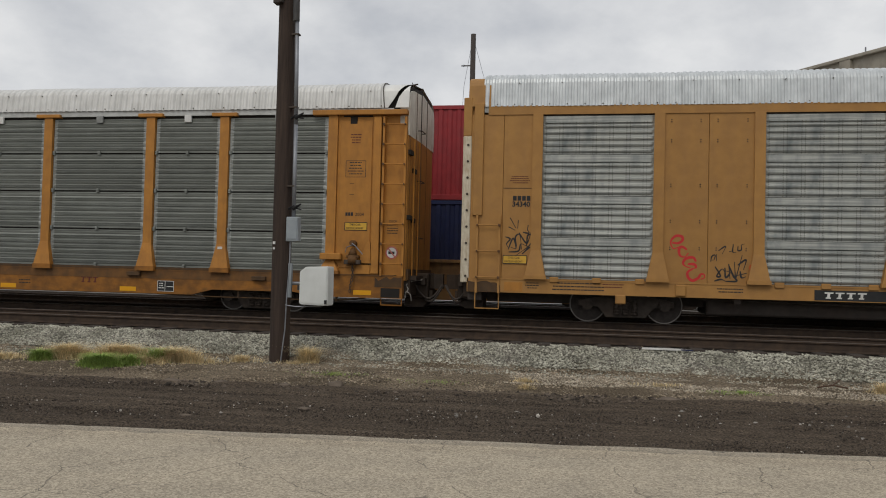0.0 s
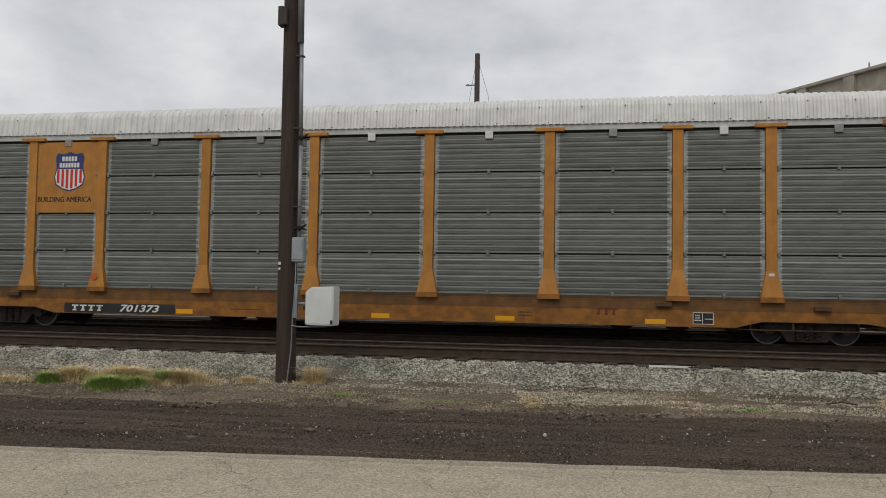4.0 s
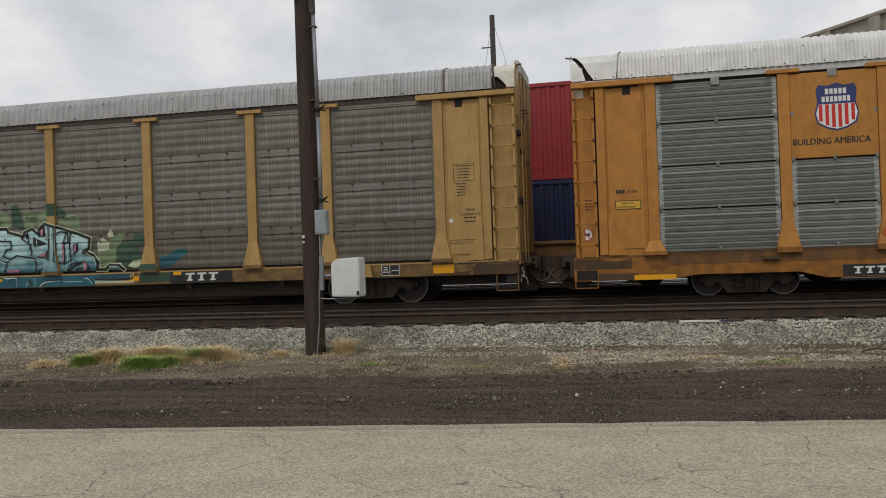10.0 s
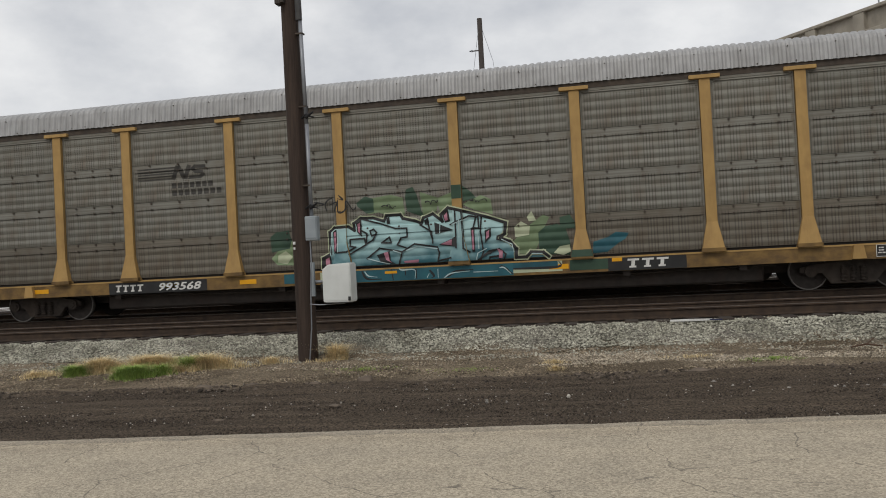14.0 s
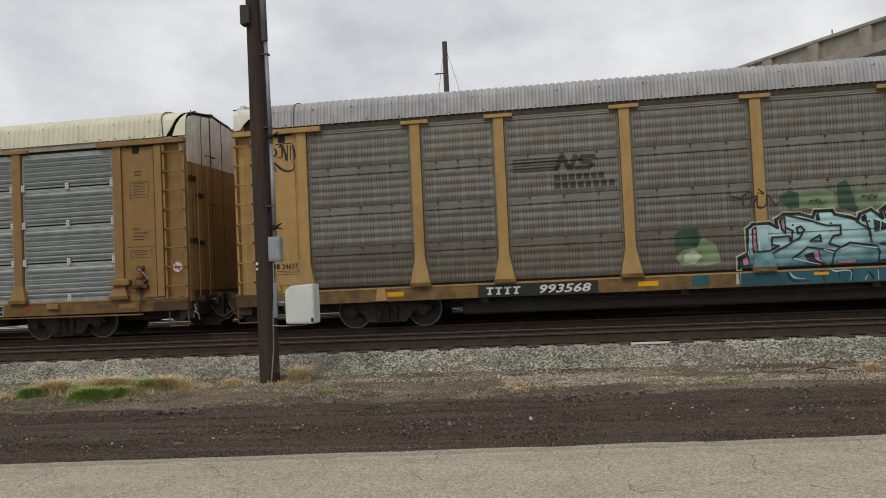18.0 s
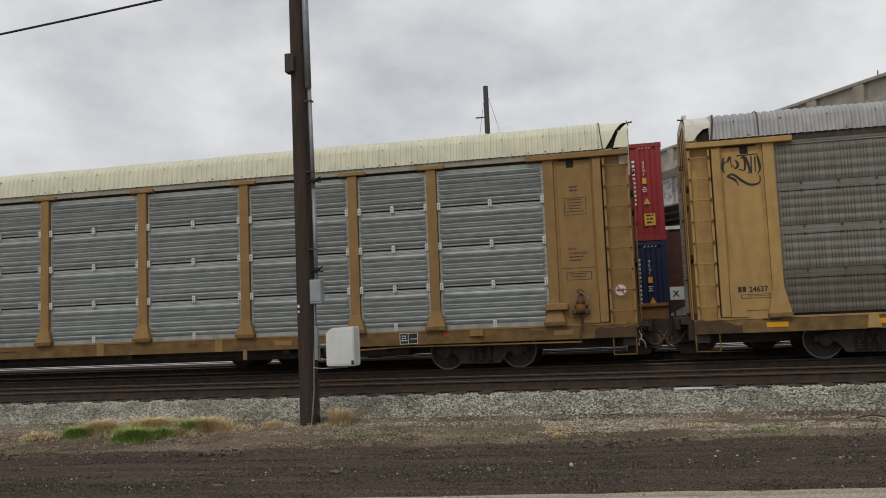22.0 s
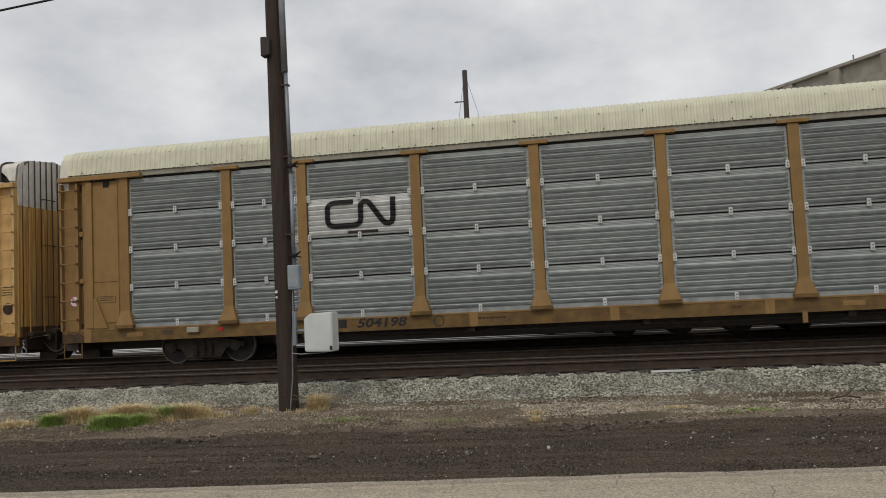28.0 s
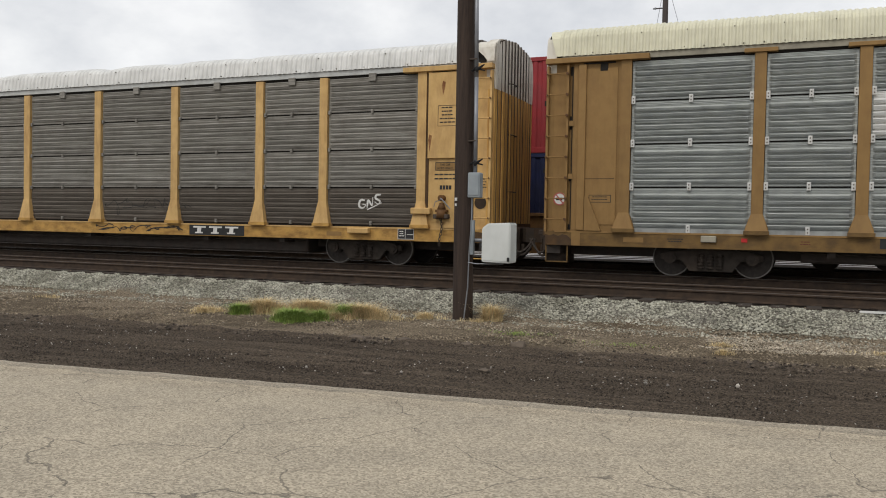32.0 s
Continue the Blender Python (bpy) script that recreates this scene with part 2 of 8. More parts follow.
perf_clean = perforate(surface("perforated_zinc_sheet", (0.385, 0.392, 0.362), (0.255, 0.265, 0.250), 0.48, 0.25, 4.0, (0.12, 1, 10), 0.35, 8, groove=True, dirt=(0.105, 0.125, 0.135), dirt_amount=0.85, dirt_scale=(1.0, 1, 0.4), rand=0.05), 0.075, 0.05, 0.0125, (0.07, 0.07, 0.065), 0.42, 0.76)
roof_white = surface("white_roof_sheet", (0.72, 0.72, 0.70), (0.62, 0.62, 0.60), 0.5, 0.1, 3.0, bump=0.05, dirt=(0.40, 0.40, 0.38), dirt_amount=0.4)
roof_grey = surface("grey_roof_sheet", (0.40, 0.40, 0.40), (0.33, 0.33, 0.33), 0.55, 0.2, 3.0, bump=0.05, dirt=(0.22, 0.21, 0.20), dirt_amount=0.5)
roof_cream = surface("cream_roof_sheet", (0.70, 0.68, 0.52), (0.62, 0.60, 0.46), 0.5, 0.05, 3.0, bump=0.05, dirt=(0.42, 0.40, 0.30), dirt_amount=0.35)
roof_zinc = surface("zinc_roof_sheet", (0.62, 0.65, 0.66), (0.50, 0.53, 0.54), 0.45, 0.3, 3.0, bump=0.05, dirt=(0.30, 0.31, 0.32), dirt_amount=0.5, dirt_scale=(2, 2, 0.4))
eave_grey = surface("dull_zinc_strip", (0.36, 0.37, 0.36), (0.27, 0.28, 0.27), 0.55, 0.25, dirt=GRIME, dirt_amount=0.4)
eave_white = surface("pale_grey_strip", (0.52, 0.53, 0.52), (0.45, 0.46, 0.45), 0.55, dirt=(0.22, 0.21, 0.2), dirt_amount=0.4)
eave_tan = surface("drab_strip", (0.36, 0.33, 0.26), (0.30, 0.28, 0.22), 0.6, dirt=GRIME, dirt_amount=0.4)
# Near-black that paints in the shade inside openings and gaps.
shade_black = surface("painted_shade_black", (0.020, 0.018, 0.016), (0.027, 0.023, 0.020), 0.9, rand=0)
black_steel = surface("sooty_black_steel", (0.066, 0.056, 0.049), (0.086, 0.071, 0.060), 0.75, 0.1, 6.0, dirt=(0.075, 0.045, 0.035), dirt_amount=0.5)
truck_steel = surface("dusty_truck_steel", (0.078, 0.063, 0.051), (0.050, 0.041, 0.034), 0.8, 0.1, 8.0, dirt=(0.10, 0.07, 0.05), dirt_amount=0.5)
wheel_steel = surface("wheel_steel", (0.066, 0.055, 0.047), (0.048, 0.040, 0.035), 0.65, 0.3, 10.0)
tread_steel = surface("bright_tread", (0.22, 0.20, 0.18), None, 0.5, 0.3, 10.0, bump=0.02)
greasy_steel = surface("greasy_brown_steel", (0.052, 0.036, 0.025), (0.034, 0.025, 0.019), 0.6, 0.1, 6.0, dirt=(0.085, 0.050, 0.028), dirt_amount=0.5)
rail_polished = surface("polished_rail_head", (0.20, 0.18, 0.16), (0.15, 0.13, 0.11), 0.5, 0.5, 9.0, bump=0.01)
rail_rust = surface("rusty_rail", (0.075, 0.050, 0.034), (0.044, 0.031, 0.023), 0.8, 0.2, 7.0, (1, 1, 1), dirt=(0.04, 0.03, 0.025), dirt_amount=0.6)
rust_bolt = surface("rusty_bolt", (0.14, 0.07, 0.035), (0.09, 0.045, 0.025), 0.8, 0.1, 9.0)
rail_head = surface("dull_rail_head", (0.105, 0.084, 0.070), (0.062, 0.047, 0.038), 0.6, 0.3, 9.0, bump=0.02)
white_paint = surface("white_paint", (0.72, 0.72, 0.70), (0.62, 0.62, 0.60), 0.5, dirt=(0.35, 0.32, 0.28), dirt_amount=0.35)
chalk = surface("white_marking", (0.70, 0.69, 0.66), (0.55, 0.54, 0.51), 0.7, rand=0)
black_paint = surface("black_paint", (0.02, 0.02, 0.02), (0.03, 0.03, 0.03), 0.6, rand=0)
faded_black = surface("faded_black_paint", (0.035, 0.033, 0.030), (0.060, 0.055, 0.048), 0.7, 0, 8.0, rand=0)
red_paint = surface("red_paint", (0.55, 0.03, 0.03), (0.48, 0.03, 0.03), 0.5, rand=0)
blue_paint = surface("navy_paint", (0.035, 0.045, 0.16), (0.03, 0.04, 0.13), 0.5, rand=0)
sign_red = surface("faded_sign_red", (0.46, 0.10, 0.085), (0.40, 0.12, 0.10), 0.6, rand=0)
cream_strip = surface("chipped_cream_paint", (0.66, 0.60, 0.47), (0.54, 0.48, 0.36), 0.6, 0, 6.0, dirt=(0.30, 0.17, 0.08), dirt_amount=0.7, dirt_scale=(6, 6, 1.2))
orange_spot = surface("orange_spot_paint", (0.52, 0.11, 0.03), None, 0.5, rand=0)
caution_yellow = surface("caution_yellow", (0.64, 0.38, 0.05), (0.58, 0.34, 0.045), 0.5, rand=0)
reflector = surface("amber_reflector", (0.75, 0.36, 0.01), (0.70, 0.33, 0.01), 0.35, rand=0.04)
brown_marking = surface("brown_marking", (0.12, 0.03, 0.02), None, 0.6, rand=0)
wood_pole = surface("creosoted_wood", (0.050, 0.034, 0.026), (0.026, 0.018, 0.015), 0.85, 0, 5.0, (7, 7, 0.35), 0.5, 45, dirt=(0.085, 0.06, 0.045), dirt_amount=0.5, dirt_scale=(6, 6, 0.3))
grey_wood = surface("weathered_pole_wood", (0.07, 0.06, 0.055), (0.05, 0.042, 0.038), 0.9, 0, 5.0, (7, 7, 0.35), 0.4, 45)
box_white = surface("white_fibreglass", (0.66, 0.68, 0.66), (0.60, 0.62, 0.60), 0.45, 0, 3.0, bump=0.03, dirt=(0.45, 0.45, 0.42), dirt_amount=0.3)
box_grey = surface("grey_meter_steel", (0.30, 0.33, 0.35), (0.25, 0.28, 0.30), 0.5, 0.2)
pipe_grey = surface("grey_conduit", (0.26, 0.27, 0.29), (0.20, 0.21, 0.23), 0.45, 0.4)
cable_black = surface("black_cable", (0.012, 0.012, 0.013), None, 0.6, rand=0)
tie_wood = surface("tie_wood", (0.060, 0.047, 0.038), (0.036, 0.029, 0.024), 0.9, 0, 5.0, (1, 6, 6), 0.4, 40)
cont_red = surface("red_container_paint", (0.30, 0.028, 0.032), (0.25, 0.024, 0.028), 0.5, 0, 3.0, bump=0.04, dirt=(0.16, 0.05, 0.05), dirt_amount=0.4)
cont_blue = surface("navy_container_paint", (0.018, 0.024, 0.075), (0.015, 0.02, 0.06), 0.5, 0, 3.0, bump=0.04, dirt=(0.05, 0.05, 0.07), dirt_amount=0.4)
cont_green = surface("slate_green_container_paint", (0.075, 0.11, 0.12), (0.06, 0.09, 0.10), 0.55, 0, 3.0, bump=0.04, dirt=(0.12, 0.13, 0.13), dirt_amount=0.4)
well_tan = surface("tan_well_car_paint", (0.32, 0.17, 0.06), (0.25, 0.13, 0.05), 0.6, dirt=GRIME, dirt_amount=0.7)
gon_grey = surface("chalky_grey_paint", (0.50, 0.53, 0.56), (0.42, 0.45, 0.48), 0.6, dirt=(0.25, 0.16, 0.11), dirt_amount=0.6)
gon_slate = surface("faded_slate_paint", (0.17, 0.195, 0.205), (0.13, 0.15, 0.16), 0.6, dirt=(0.10, 0.08, 0.06), dirt_amount=0.6)
gon_red = surface("oxide_red_paint", (0.17, 0.045, 0.038), (0.13, 0.038, 0.032), 0.65, dirt=GRIME, dirt_amount=0.5)
gon_brown = surface("dark_rust_brown_paint", (0.095, 0.040, 0.026), (0.07, 0.03, 0.022), 0.7, dirt=GRIME, dirt_amount=0.5)
concrete = surface("weathered_concrete", (0.34, 0.31, 0.255), (0.28, 0.255, 0.21), 0.85, 0, 1.5, bump=0.25, fine=30, dirt=(0.12, 0.105, 0.09), dirt_amount=0.6, dirt_scale=(0.6, 0.6, 0.25))
girder_paint = surface("peeling_grey_paint", (0.50, 0.49, 0.47), (0.44, 0.43, 0.41), 0.65, 0, 2.0, bump=0.1, dirt=(0.05, 0.042, 0.036), dirt_amount=1.0, dirt_scale=(0.9, 0.9, 1.1))
pale_spray = surface("ice_blue_spray_paint", (0.50, 0.62, 0.62), (0.38, 0.52, 0.53), 0.55, rand=0.05)
teal_spray = surface("teal_spray_paint", (0.028, 0.125, 0.155), (0.018, 0.075, 0.098), 0.55, 0, 2.0, rand=0.1)
green_spray = surface("pale_green_spray_paint", (0.20, 0.27, 0.15), (0.14, 0.19, 0.10), 0.6, 0, 3.0, rand=0.12)
dark_spray = surface("dark_green_spray_paint", (0.045, 0.085, 0.055), (0.03, 0.06, 0.04), 0.6, 0, 3.0, rand=0.1)
cream_spray = surface("cream_spray_paint", (0.46, 0.50, 0.34), None, 0.6, rand=0.06)
pink_spray = surface("pink_spray_paint", (0.45, 0.20, 0.26), None, 0.6, rand=0)
grass_green = surface("fresh_grass", (0.20, 0.31, 0.065), (0.33, 0.42, 0.11), 0.7, 0, 9.0, bump=0, rand=0)
grass_dry = surface("dry_grass", (0.80, 0.66, 0.40), (0.62, 0.48, 0.26), 0.8, 0, 9.0, bump=0, rand=0)
stone_grey = surface("grey_crushed_stone", (0.47, 0.455, 0.375), (0.27, 0.26, 0.205), 0.85, 0, 2.0, bump=0.1, rand=0)
stone_white = surface("pale_pebble", (0.40, 0.375, 0.335), (0.24, 0.22, 0.195), 0.85, rand=0.2)
stone_pale = surface("pale_buff_gravel", (0.58, 0.51, 0.40), (0.38, 0.325, 0.245), 0.9, 0, 2.0, bump=0, rand=0)
stone_brown = surface("brown_gravel_stone", (0.30, 0.245, 0.175), (0.12, 0.095, 0.068), 0.9, 0, 2.0, bump=0, rand=0)
clod = surface("dark_clod", (0.030, 0.024, 0.019), (0.045, 0.036, 0.028), 0.95, rand=0.1)
twig_bark = surface("twig_bark", (0.10, 0.06, 0.04), None, 0.9)


def fading(m, low, high, z0, z1):
    """Sprayed colour that runs from one tone at the bottom to another at the top, with soft clouds."""
    n, l = m.node_tree.nodes, m.node_tree.links
    b = n["Principled BSDF"]
    co = n.new("ShaderNodeTexCoord")
    sp = n.new("ShaderNodeSeparateXYZ")
    l.new(co.outputs["Object"], sp.inputs[0])
    t = n.new("ShaderNodeTexNoise")
    t.inputs["Scale"].default_value, t.inputs["Detail"].default_value = 2.2, 3.0
    l.new(co.outputs["Object"], t.inputs["Vector"])
    z = math_node(n, l, "ADD", sp.outputs[2], math_node(n, l, "MULTIPLY", math_node(n, l, "SUBTRACT", t.outputs[0], 0.5), 1.1))
    mr = n.new("ShaderNodeMapRange")
    mr.inputs["From Min"].default_value, mr.inputs["From Max"].default_value = z0, z1
    l.new(z, mr.inputs["Value"])
    mx = n.new("ShaderNodeMixRGB")
    mx.inputs[1].default_value, mx.inputs[2].default_value = (*low, 1), (*high, 1)
    l.new(mr.outputs[0], mx.inputs[0])
    l.new(mx.outputs[0], b.inputs["Base Color"])
    return m


fade_spray = fading(surface("fading_cyan_spray_paint", (0.30, 0.44, 0.45), None, 0.55, rand=0), (0.045, 0.14, 0.17), (0.42, 0.62, 0.62), 1.05, 1.85)


def island_shade(m, low, high):
    """Each loose stone or blade of a joined mesh takes its own brightness."""
    n, l = m.node_tree.nodes, m.node_tree.links
    b = n["Principled BSDF"]
    src = b.inputs["Base Color"].links[0].from_socket
    g = n.new("ShaderNodeNewGeometry")
    mr = n.new("ShaderNodeMapRange")
    mr.inputs["To Min"].default_value, mr.inputs["To Max"].default_value = low, high
    l.new(g.outputs["Random Per Island"], mr.inputs["Value"])
    hs = n.new("ShaderNodeHueSaturation")
    l.new(mr.outputs[0], hs.inputs["Value"])
    l.new(src, hs.inputs["Color"])
    l.new(hs.outputs[0], b.inputs["Base Color"])
    return m


for _m, _a, _b in ((stone_grey, 0.42, 1.25), (stone_brown, 0.4, 1.6), (stone_white, 0.6, 1.6), (stone_pale, 0.4, 1.2), (clod, 0.6, 3.6), (grass_green, 0.6, 1.4), (grass_dry, 0.6, 1.3)):
    island_shade(_m, _a, _b)


def ground_material():
    """Earth in bands beside the tracks: cinders, brown gravel with dry stalks, grey crushed stone, sooty stone, pale hardstanding."""
    m = bpy.data.materials.new("yard_ground")
    m.use_nodes = True
    n, l = m.node_tree.nodes, m.node_tree.links
    b = n["Principled BSDF"]
    b.inputs["Roughness"].default_value, b.inputs["Specular IOR Level"].default_value = 0.95, 0.15
    co = n.new("ShaderNodeTexCoord")
    sp = n.new("ShaderNodeSeparateXYZ")
    l.new(co.outputs["Object"], sp.inputs[0])
    wob = n.new("ShaderNodeTexNoise")
    wob.inputs["Scale"].default_value, wob.inputs["Detail"].default_value = 0.9, 7.0
    l.new(co.outputs["Object"], wob.inputs["Vector"])
    slant = math_node(n, l, "SUBTRACT", sp.outputs[1], math_node(n, l, "MULTIPLY", sp.outputs[0], 0.07))
    y = math_node(n, l, "ADD", slant, math_node(n, l, "MULTIPLY", math_node(n, l, "SUBTRACT", wob.outputs[0], 0.5), 0.9))
    y_toe = math_node(n, l, "ADD", sp.outputs[1], math_node(n, l, "MULTIPLY", math_node(n, l, "SUBTRACT", wob.outputs[0], 0.5), 0.9))

    def grain(c1, c2, scale, lo=0.4, hi=0.6):
        t = n.new("ShaderNodeTexNoise")
        t.inputs["Scale"].default_value, t.inputs["Detail"].default_value, t.inputs["Roughness"].default_value = scale, 8.0, 0.7
        l.new(co.outputs["Object"], t.inputs["Vector"])
        r = n.new("ShaderNodeValToRGB")
        r.color_ramp.elements[0].position, r.color_ramp.elements[0].color = lo, (*c1, 1)
        r.color_ramp.elements[1].position, r.color_ramp.elements[1].color = hi, (*c2, 1)
        l.new(t.outputs[0], r.inputs[0])
        return r.outputs[0]

    cinder = grain((0.026, 0.020, 0.015), (0.185, 0.146, 0.108), 38.0, 0.40, 0.66)
    brown = grain((0.085, 0.066, 0.047), (0.40, 0.33, 0.24), 34.0, 0.42, 0.66)
    grey = grain((0.055, 0.050, 0.042), (0.26, 0.24, 0.20), 24.0)
    soot = grain((0.028, 0.022, 0.018), (0.058, 0.047, 0.038), 16.0)
    pale = grain((0.50, 0.49, 0.47), (0.64, 0.63, 0.61), 3.0)
    patch = n.new("ShaderNodeTexNoise")
    patch.inputs["Scale"].default_value, patch.inputs["Detail"].default_value = 0.45, 6.0
    l.new(co.outputs["Object"], patch.inputs["Vector"])
    pr = n.new("ShaderNodeValToRGB")
    pr.color_ramp.elements[0].position, pr.color_ramp.elements[0].color = 0.40, (0.60, 0.58, 0.55, 1)
    pr.color_ramp.elements[1].position, pr.color_ramp.elements[1].color = 0.58, (1.05, 1.04, 1.02, 1)
    l.new(patch.outputs[0], pr.inputs[0])
    soiled = n.new("ShaderNodeMixRGB")
    soiled.blend_type = "MULTIPLY"
    soiled.inputs[0].default_value = 1.0
    l.new(brown, soiled.inputs[1])
    l.new(pr.outputs[0], soiled.inputs[2])
    brown = soiled.outputs[0]
    rut_map = n.new("ShaderNodeMapping")
    rut_map.inputs["Scale"].default_value = (0.12, 3.2, 1.0)
    rut_map.inputs["Rotation"].default_value = (0, 0, radians(-4))
    l.new(co.outputs["Object"], rut_map.inputs[0])
    rut = n.new("ShaderNodeTexNoise")
    rut.inputs["Scale"].default_value, rut.inputs["Detail"].default_value = 1.6, 5.0
    l.new(rut_map.outputs[0], rut.inputs["Vector"])
    rr = n.new("ShaderNodeValToRGB")
    rr.color_ramp.elements[0].position, rr.color_ramp.elements[0].color = 0.36, (0.80, 0.79, 0.78, 1)
    rr.color_ramp.elements[1].position, rr.color_ramp.elements[1].color = 0.64, (1.16, 1.15, 1.14, 1)
    l.new(rut.outputs[0], rr.inputs[0])
    tread = n.new("ShaderNodeMixRGB")
    tread.blend_type = "MULTIPLY"
    tread.inputs[0].default_value = 1.0
    l.new(cinder, tread.inputs[1])
    l.new(rr.outputs[0], tread.inputs[2])
    last = tread.outputs[0]
    for at, soft, colour in ((12.0, 0.10, brown), (14.72, 0.12, grey), (15.45, 0.15, soot), (30.0, 0.15, pale)):
        mr = n.new("ShaderNodeMapRange")
        mr.inputs["From Min"].default_value, mr.inputs["From Max"].default_value = at - soft, at + soft
        src = y if at < 13 else y_toe if at < 15 else sp.outputs[1]
        l.new(src, mr.inputs["Value"])
        mx = n.new("ShaderNodeMixRGB")
        l.new(mr.outputs[0], mx.inputs[0])
        l.new(last, mx.inputs[1])
        l.new(colour, mx.inputs[2])
        last = mx.outputs[0]
    l.new(last, b.inputs["Base Color"])
    f = n.new("ShaderNodeTexNoise")
    f.inputs["Scale"].default_value, f.inputs["Detail"].default_value, f.inputs["Roughness"].default_value = 18.0, 8.0, 0.7
    l.new(co.outputs["Object"], f.inputs["Vector"])
    bu = n.new("ShaderNodeBump")
    bu.inputs["Strength"].default_value, bu.inputs["Distance"].default_value = 0.9, 0.05
    l.new(f.outputs[0], bu.inputs["Height"])
    l.new(bu.outputs[0], b.inputs["Normal"])
    return m


def asphalt_material():
    """Old bleached asphalt: coarse aggregate, patches, and fine branching cracks."""
    m = bpy.data.materials.new("bleached_asphalt")
    m.use_nodes = True
    n, l = m.node_tree.nodes, m.node_tree.links
    b = n["Principled BSDF"]
    b.inputs["Roughness"].default_value, b.inputs["Specular IOR Level"].default_value = 0.9, 0.2
    co = n.new("ShaderNodeTexCoord")
    fine = n.new("ShaderNodeTexNoise")
    fine.inputs["Scale"].default_value, fine.inputs["Detail"].default_value, fine.inputs["Roughness"].default_value = 75.0, 3.0, 0.75
    l.new(co.outputs["Object"], fine.inputs["Vector"])
    chips = n.new("ShaderNodeTexVoronoi")
    chips.inputs["Scale"].default_value = 70.0
    l.new(co.outputs["Object"], chips.inputs["Vector"])
    sep = n.new("ShaderNodeSeparateColor")
    l.new(chips.outputs["Color"], sep.inputs[0])
    blend = math_node(n, l, "ADD", math_node(n, l, "MULTIPLY", sep.outputs[0], 0.75), math_node(n, l, "MULTIPLY", fine.outputs[0], 0.25))
    r = n.new("ShaderNodeValToRGB")
    r.color_ramp.elements[0].position, r.color_ramp.elements[0].color = 0.06, (0.225, 0.196, 0.152, 1)
    r.color_ramp.elements[1].position, r.color_ramp.elements[1].color = 0.92, (0.545, 0.482, 0.378, 1)
    l.new(blend, r.inputs[0])
    big = n.new("ShaderNodeTexNoise")
    big.inputs["Scale"].default_value, big.inputs["Detail"].default_value, big.inputs["Roughness"].default_value = 1.3, 9.0, 0.72
    l.new(co.outputs["Object"], big.inputs["Vector"])
    rb = n.new("ShaderNodeValToRGB")
    rb.color_ramp.elements[0].position, rb.color_ramp.elements[0].color = 0.30, (0.86, 0.855, 0.85, 1)
    rb.color_ramp.elements[1].position, rb.color_ramp.elements[1].color = 0.58, (1.06, 1.045, 1.02, 1)
    l.new(big.outputs[0], rb.inputs[0])
    mul = n.new("ShaderNodeMixRGB")
    mul.blend_type = "MULTIPLY"
    mul.inputs[0].default_value = 1.0
    l.new(r.outputs[0], mul.inputs[1])
    l.new(rb.outputs[0], mul.inputs[2])
    # the crumbled strip along the edge, pale at the very rim and darker with loose chips inside it
    sp = n.new("ShaderNodeSeparateXYZ")
    l.new(co.outputs["Object"], sp.inputs[0])
    inward = math_node(n, l, "SUBTRACT", math_node(n, l, "ADD", math_node(n, l, "MULTIPLY", sp.outputs[0], 0.108), 8.53), sp.outputs[1])
    inward = math_node(n, l, "ADD", inward, math_node(n, l, "MULTIPLY", math_node(n, l, "SUBTRACT", big.outputs[0], 0.5), 0.35))
    strip = n.new("ShaderNodeValToRGB")
    strip.color_ramp.elements[0].position, strip.color_ramp.elements[0].color = 0.0, (1.02, 1.03, 1.05, 1)
    strip.color_ramp.elements[1].position, strip.color_ramp.elements[1].color = 0.75, (1.0, 1.0, 1.0, 1)
    for p, c in ((0.10, (0.92, 0.93, 0.95, 1)), (0.30, (0.74, 0.74, 0.75, 1)), (0.36, (1.06, 1.05, 1.03, 1)), (0.52, (0.92, 0.91, 0.90, 1))):
        strip.color_ramp.elements.new(p).color = c
    l.new(inward, strip.inputs[0])
    rim = n.new("ShaderNodeMixRGB")
    rim.blend_type = "MULTIPLY"
    rim.inputs[0].default_value = 1.0
    l.new(mul.outputs[0], rim.inputs[1])
    l.new(strip.outputs[0], rim.inputs[2])
    mul = rim
    warp = n.new("ShaderNodeTexNoise")
    warp.inputs["Scale"].default_value, warp.inputs["Detail"].default_value = 1.9, 8.0
    l.new(co.outputs["Object"], warp.inputs["Vector"])
    add = n.new("ShaderNodeVectorMath")
    add.operation = "MULTIPLY_ADD"
    add.inputs[1].default_value = (0.42, 0.42, 0.42)
    l.new(warp.outputs["Color"], add.inputs[0])
    l.new(co.outputs["Object"], add.inputs[2])
    vor = n.new("ShaderNodeTexVoronoi")
    vor.feature = "DISTANCE_TO_EDGE"
    vor.inputs["Scale"].default_value = 0.75
    l.new(add.outputs[0], vor.inputs["Vector"])
    thin = math_node(n, l, "LESS_THAN", vor.outputs["Distance"], 0.0046)
    some = math_node(n, l, "GREATER_THAN", warp.outputs[0], 0.47)
    crack = math_node(n, l, "MULTIPLY", math_node(n, l, "MULTIPLY", thin, some), 0.55)
    mc = n.new("ShaderNodeMixRGB")
    mc.inputs[2].default_value = (0.06, 0.055, 0.05, 1)
    l.new(crack, mc.inputs[0])
    l.new(mul.outputs[0], mc.inputs[1])
    l.new(mc.outputs[0], b.inputs["Base Color"])
    bu = n.new("ShaderNodeBump")
    bu.inputs["Strength"].default_value, bu.inputs["Distance"].default_value = 0.35, 0.008
